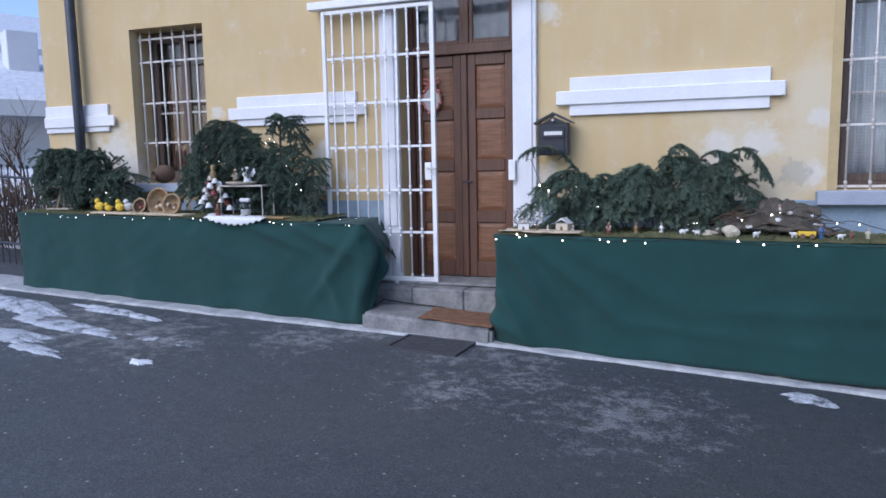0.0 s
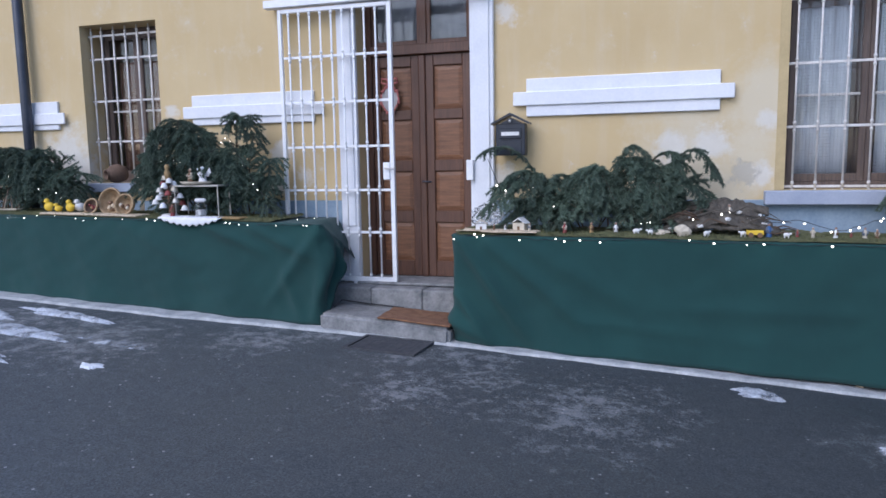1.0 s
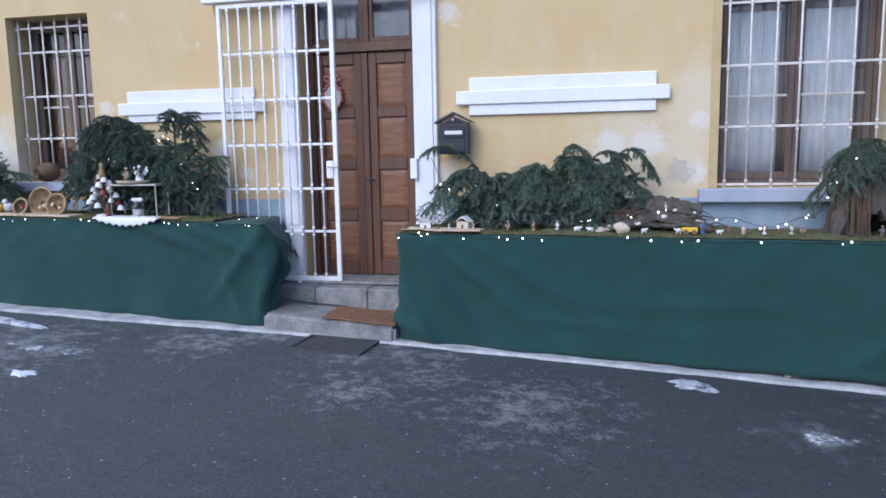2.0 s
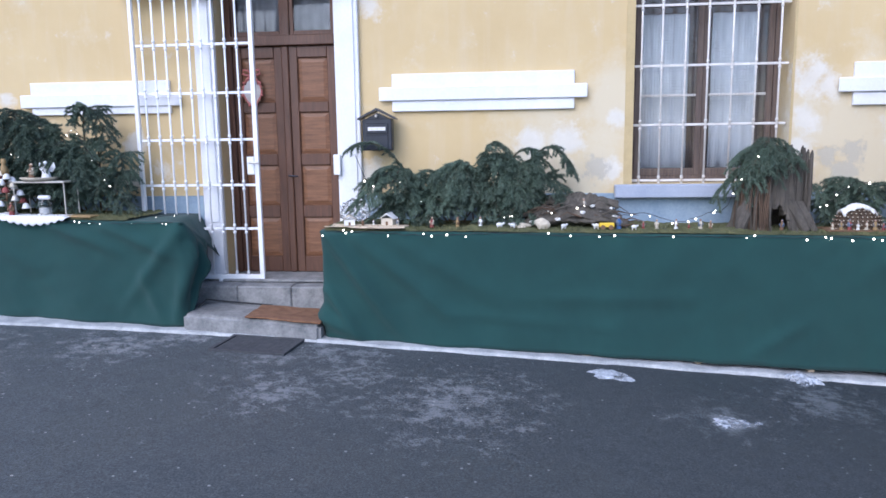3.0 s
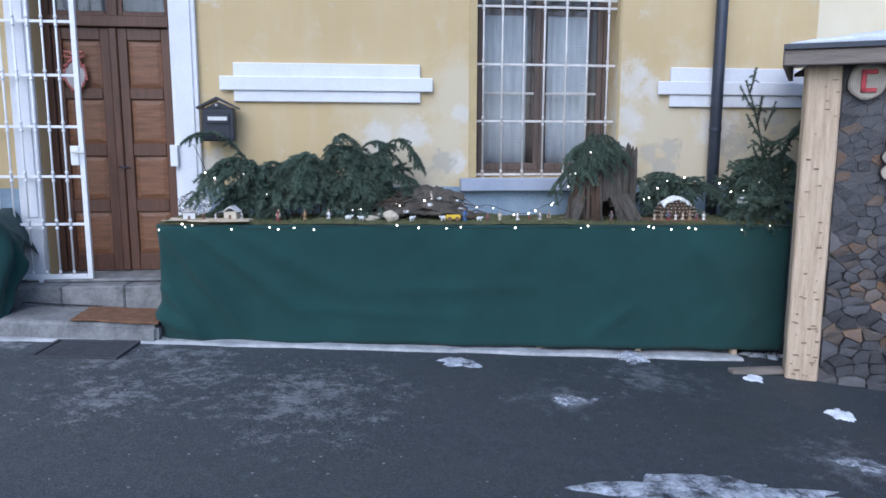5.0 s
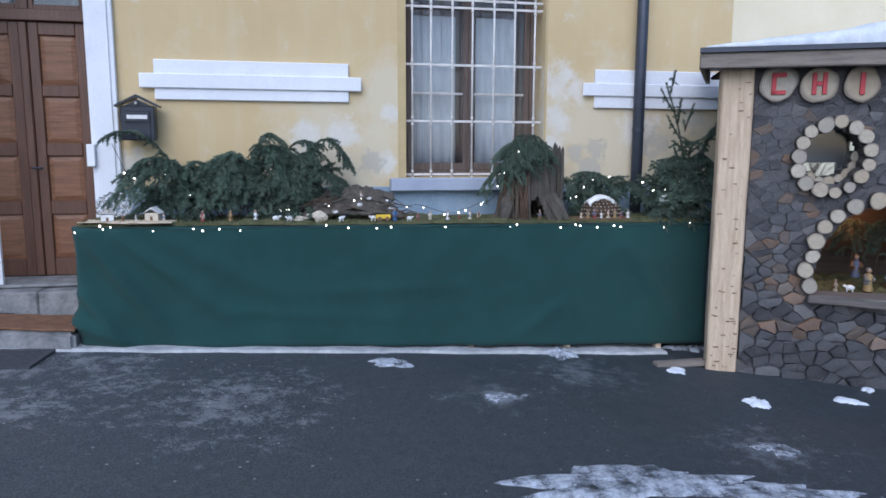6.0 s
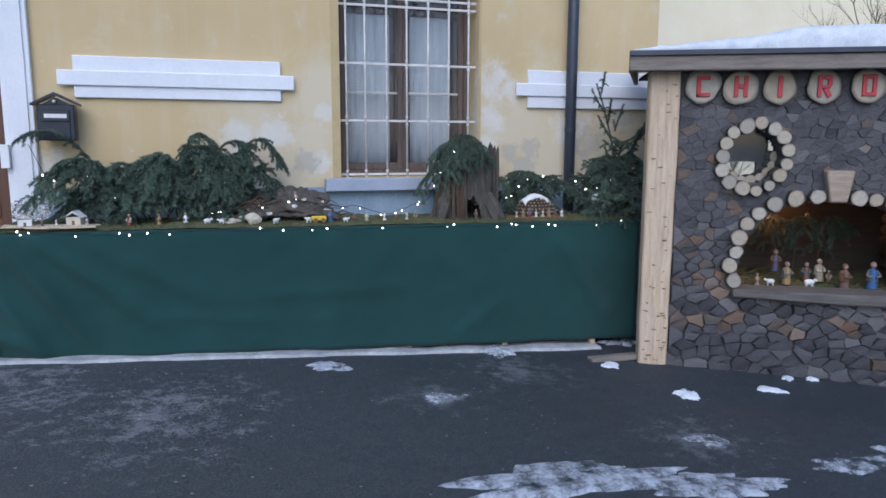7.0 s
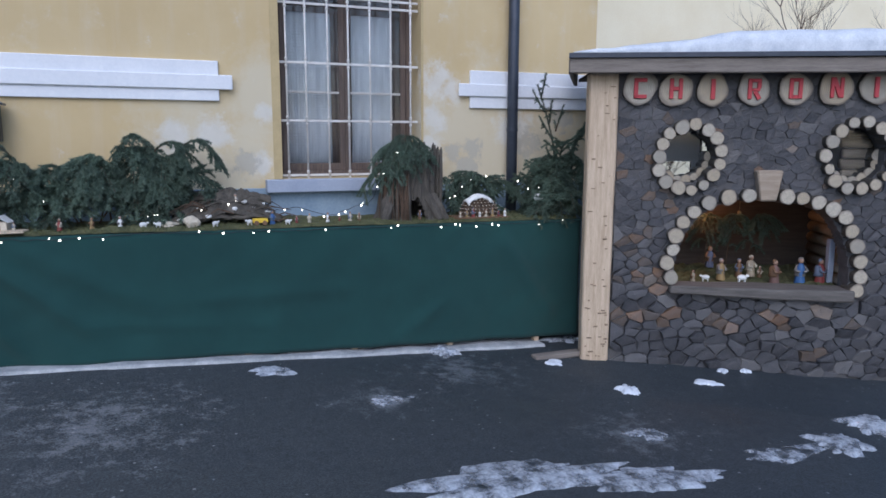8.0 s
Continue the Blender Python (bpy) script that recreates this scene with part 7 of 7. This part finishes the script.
bm = bmesh.new()
rows = []
for i in range(50):
    u = 0.66 + 1.5 * i / 49
    rows.append([bm.verts.new(crib(u, 0.17 + 0.76 * k / 16, 0.302 + 0.03 + 0.03 * abs(noise.noise((u * 6, k * 0.5, 3))) + 0.02 * noise.noise((u * 20, k, 1)) + 0.05 * k / 16)) for k in range(17)])
for r0, r1 in zip(rows, rows[1:]):
    for k in range(16):
        bm.faces.new((r0[k], r1[k], r1[k + 1], r0[k + 1]))
solid("crib_moss", bm, MOSS, "mossy ground inside the crib niche", "moss", kind="stuff")
for i, (u, v, z, h, m, lab) in enumerate([(1.19, 0.50, 0.44, 0.19, DIMBLUE, "winged crib figure in dim blue at the back of the crib"), (1.226, 0.30, 0.365, 0.19, GOLD, "kneeling crib figure in ochre robes"), (1.42, 0.42, 0.375, 0.16, BROWN, "crib figure in a brown robe"),
                                           (1.515, 0.40, 0.38, 0.19, DIMCREAM, "crib figure in a dull cream robe"), (1.66, 0.25, 0.345, 0.215, DIMRED, "standing crib figure with a dark cloak"), (1.885, 0.28, 0.345, 0.23, BLUE, "crib figure in a blue robe"), (2.06, 0.30, 0.345, 0.22, RED, "crib figure in a red robe"),
                                           (1.60, 0.42, 0.37, 0.10, BROWN, "small brown figure in the crib"), (0.98, 0.26, 0.35, 0.11, DIMCREAM, "small pale figure in the crib")]):
    p = crib(u, v, z)
    figurine(p.x, p.y, p.z - 0.01, h, m, lab, 80 + i)
for u, v, s, rz in ((1.37, 0.20, 0.085, -20), (1.08, 0.24, 0.07, 150)):
    p = crib(u, v, 0.35)
    sheep(p.x, p.y, p.z, s, rz, "white toy sheep lying in the crib")
for i, u in enumerate((1.25, 1.45, 1.65)):
    p, q, r = crib(u, 0.85, 0.40), crib(u + 0.03, 0.78, 1.15), crib(u + 0.1 * (i - 1), 0.66, 0.72)
    spruce_branch(tuple(p), tuple(q), tuple(r), 1100 + i, 0.8, label="spruce branch standing at the back of the crib")
star = bmesh.new()
tube(star, [crib(1.42, 0.5, 1.12), crib(1.42, 0.5, 0.93)], 0.002, 4)
ball(star, crib(1.42, 0.5, 0.92), 0.018, u=8, v=6)
solid("hanging_star", star, GOLD, "small golden star hanging in the crib", "ornament")

# ---- beyond the house: neighbours, fence, trees ----
# the cream render's bright warm colour carries the sunlight on the far house
SUNLITWALL = surface("sunlit_cream_render", (0.84, 0.74, 0.52), (0.93, 0.85, 0.64), 1.2, 30, 0.9)
GREYWALL = surface("pale_grey_render", (0.56, 0.60, 0.66), (0.70, 0.73, 0.78), 1.2, 30, 0.9)


def neighbour(x, y, z, w, d, h, rz, wall, label, rise=1.6):
    t = thing("neighbour_house", x, y, z, label, "house", "neighbouring houses", rz=rz)
    part("wall", boxes((-w / 2, w / 2, -d / 2, d / 2, 0, h)), wall, t, local=True)
    bm = bmesh.new()
    e = [[bm.verts.new((u, s * (d / 2 + 0.5), q)) for u, q in ((-w / 2 - 0.5, h - 0.1), (-w / 2 - 0.5, h + 0.15), (0, h + rise + 0.2), (w / 2 + 0.5, h + 0.15), (w / 2 + 0.5, h - 0.1), (0, h + rise))] for s in (-1, 1)]
    for k in range(6):
        bm.faces.new((e[0][k], e[0][(k + 1) % 6], e[1][(k + 1) % 6], e[1][k]))
    bm.faces.new(e[0][::-1])
    bm.faces.new(e[1])
    bmesh.ops.recalc_face_normals(bm, faces=bm.faces[:])
    part("roof", bm, SNOW, t, "snow-covered roof", local=True)
    part("eaves_board", boxes((-w / 2 - 0.53, -w / 2 - 0.501, -d / 2 - 0.5, d / 2 + 0.5, h - 0.14, h + 0.16)), BEAMWOOD, t, local=True)
    part("eaves_board", boxes((w / 2 + 0.501, w / 2 + 0.53, -d / 2 - 0.5, d / 2 + 0.5, h - 0.14, h + 0.16)), GREYWALL, t, local=True)
    part("chimney", boxes((w * 0.15, w * 0.15 + 0.5, -0.3, 0.3, h, h + rise + 0.5), bevel=0.02), GREYWALL, t, local=True)
    return t


neighbour(-13.2, 6.2, 0.7, 6.0, 9.0, 1.95, -28, GREYWALL, "low pale grey house with a snow-covered roof", 1.3)
neighbour(-21.0, 15.5, 0.8, 8, 12, 4.3, -20, GREYWALL, "pale house with a snowy roof further up the street", 1.8)
# cream house widened so that its bright wall also fills the pale sky
neighbour(15.75, 10.4, -0.9, 16.0, 8.0, 7.0, 0, SUNLITWALL, "sunlit cream house behind the shed")


def fence(x0, y0, x1, y1, n):
    t = thing("iron_fence", x0, y0, ground_z(x0, y0), "dark iron fence with snow on its rails", "fence")
    a, b = Vector((x0, y0, 0)), Vector((x1, y1, 0))
    gz = lambda p: ground_z(p.x, p.y)
    for h in (0.25, 1.05):
        part("rail", tube(bmesh.new(), [(a.x, a.y, gz(a) + h), (b.x, b.y, gz(b) + h)], 0.016, 6), DARKMETAL, t)
    for i in range(n + 1):
        p = a.lerp(b, i / n)
        part("bar", tube(bmesh.new(), [(p.x, p.y, gz(p)), (p.x, p.y, gz(p) + 1.16)], 0.009, 6), DARKMETAL, t)
        part("knob", ball(bmesh.new(), (p.x, p.y, gz(p) + 1.18), 0.022, u=6, v=5), DARKMETAL, t)


fence(-5.55, 0.12, -9.5, 0.5, 34)
bm = bmesh.new()
rows = []
for i in range(40):
    x = -5.6 - 8 * i / 39
    rows.append([bm.verts.new((x, y, ground_z(x, y) + h * (0.8 + 0.5 * noise.noise((x * 1.5, y, 5))))) for y, h in ((1.05, 0), (1.3, 0.9), (1.6, 1.15), (2.2, 1.25), (3.2, 1.1), (4.0, 0))])
for r0, r1 in zip(rows, rows[1:]):
    for k in range(5):
        bm.faces.new((r0[k], r0[k + 1], r1[k + 1], r1[k]))
hedge = bmesh.new()
rs9 = random.Random(31)
for i in range(1500):
    x, y = rs9.uniform(-10.5, -5.45), rs9.uniform(0.5, 1.0)
    z = ground_z(x, y) + rs9.uniform(0.05, 0.75)
    a, L = rs9.uniform(0, 6.28), rs9.uniform(0.15, 0.45)
    tube(hedge, [(x, y, z), (x + 0.3 * L * math.cos(a), y + 0.2 * L * math.sin(a), z + 0.5 * L), (x + 0.45 * L * math.cos(a + 0.5), y + 0.3 * L * math.sin(a), z + L)], [0.010, 0.007, 0.003], 3, False)
solid("hedge", hedge, TWIG, "dark leafless hedge behind the iron fence", "hedge", kind="stuff")
solid("snow_bank", bm, SNOW, "high bank of shovelled snow behind the fence", "snow", smooth=True)


def bare_tree(x, y, z, h, seed, label, lean=0.0, forks=4):
    """A leafless tree: a tapering trunk forking into finer and finer twigs."""
    rs6 = random.Random(seed)
    t = thing("bare_tree", x, y, z, label, "tree", "bare trees")
    trunk, twigs = bmesh.new(), bmesh.new()

    def grow(p, d, length, r, level):
        pts = [p]
        for _ in range(4):
            d = (d + Vector((rs6.uniform(-0.2, 0.2), rs6.uniform(-0.2, 0.2), rs6.uniform(-0.03, 0.14)))).normalized()
            pts.append(pts[-1] + d * length / 4)
        tube(trunk if level < 2 else twigs, pts, [r * (1 - 0.12 * k) for k in range(5)], 6 if level < 2 else 3, False)
        if level < forks:
            for k in range(rs6.randint(4, 5)):
                q = pts[rs6.randint(1, 4)]
                nd = (d + Vector((rs6.uniform(-1, 1), rs6.uniform(-1, 1), rs6.uniform(-0.2, 0.7))) * 0.8).normalized()
                grow(q, nd, length * rs6.uniform(0.5, 0.75), r * 0.46, level + 1)

    grow(Vector((x, y, z)), Vector((lean, 0, 1)), h * 0.42, h * 0.014, 0)
    part("trunk", trunk, TWIG, t)
    part("crown", twigs, TWIG, t)["kind"] = "stuff"


bare_tree(13.7, 4.0, -0.8, 5.5, 3, "leafless tree behind the shed", forks=5)
bare_tree(14.9, 3.2, -0.85, 5.9, 5, "tall leafless tree behind the shed", forks=5)
bare_tree(10.1, 4.0, -0.7, 3.9, 7, "slender leafless bush behind the shed")
bare_tree(-7.3, 1.5, 0.5, 2.2, 9, "small bare shrub in the snow behind the fence")
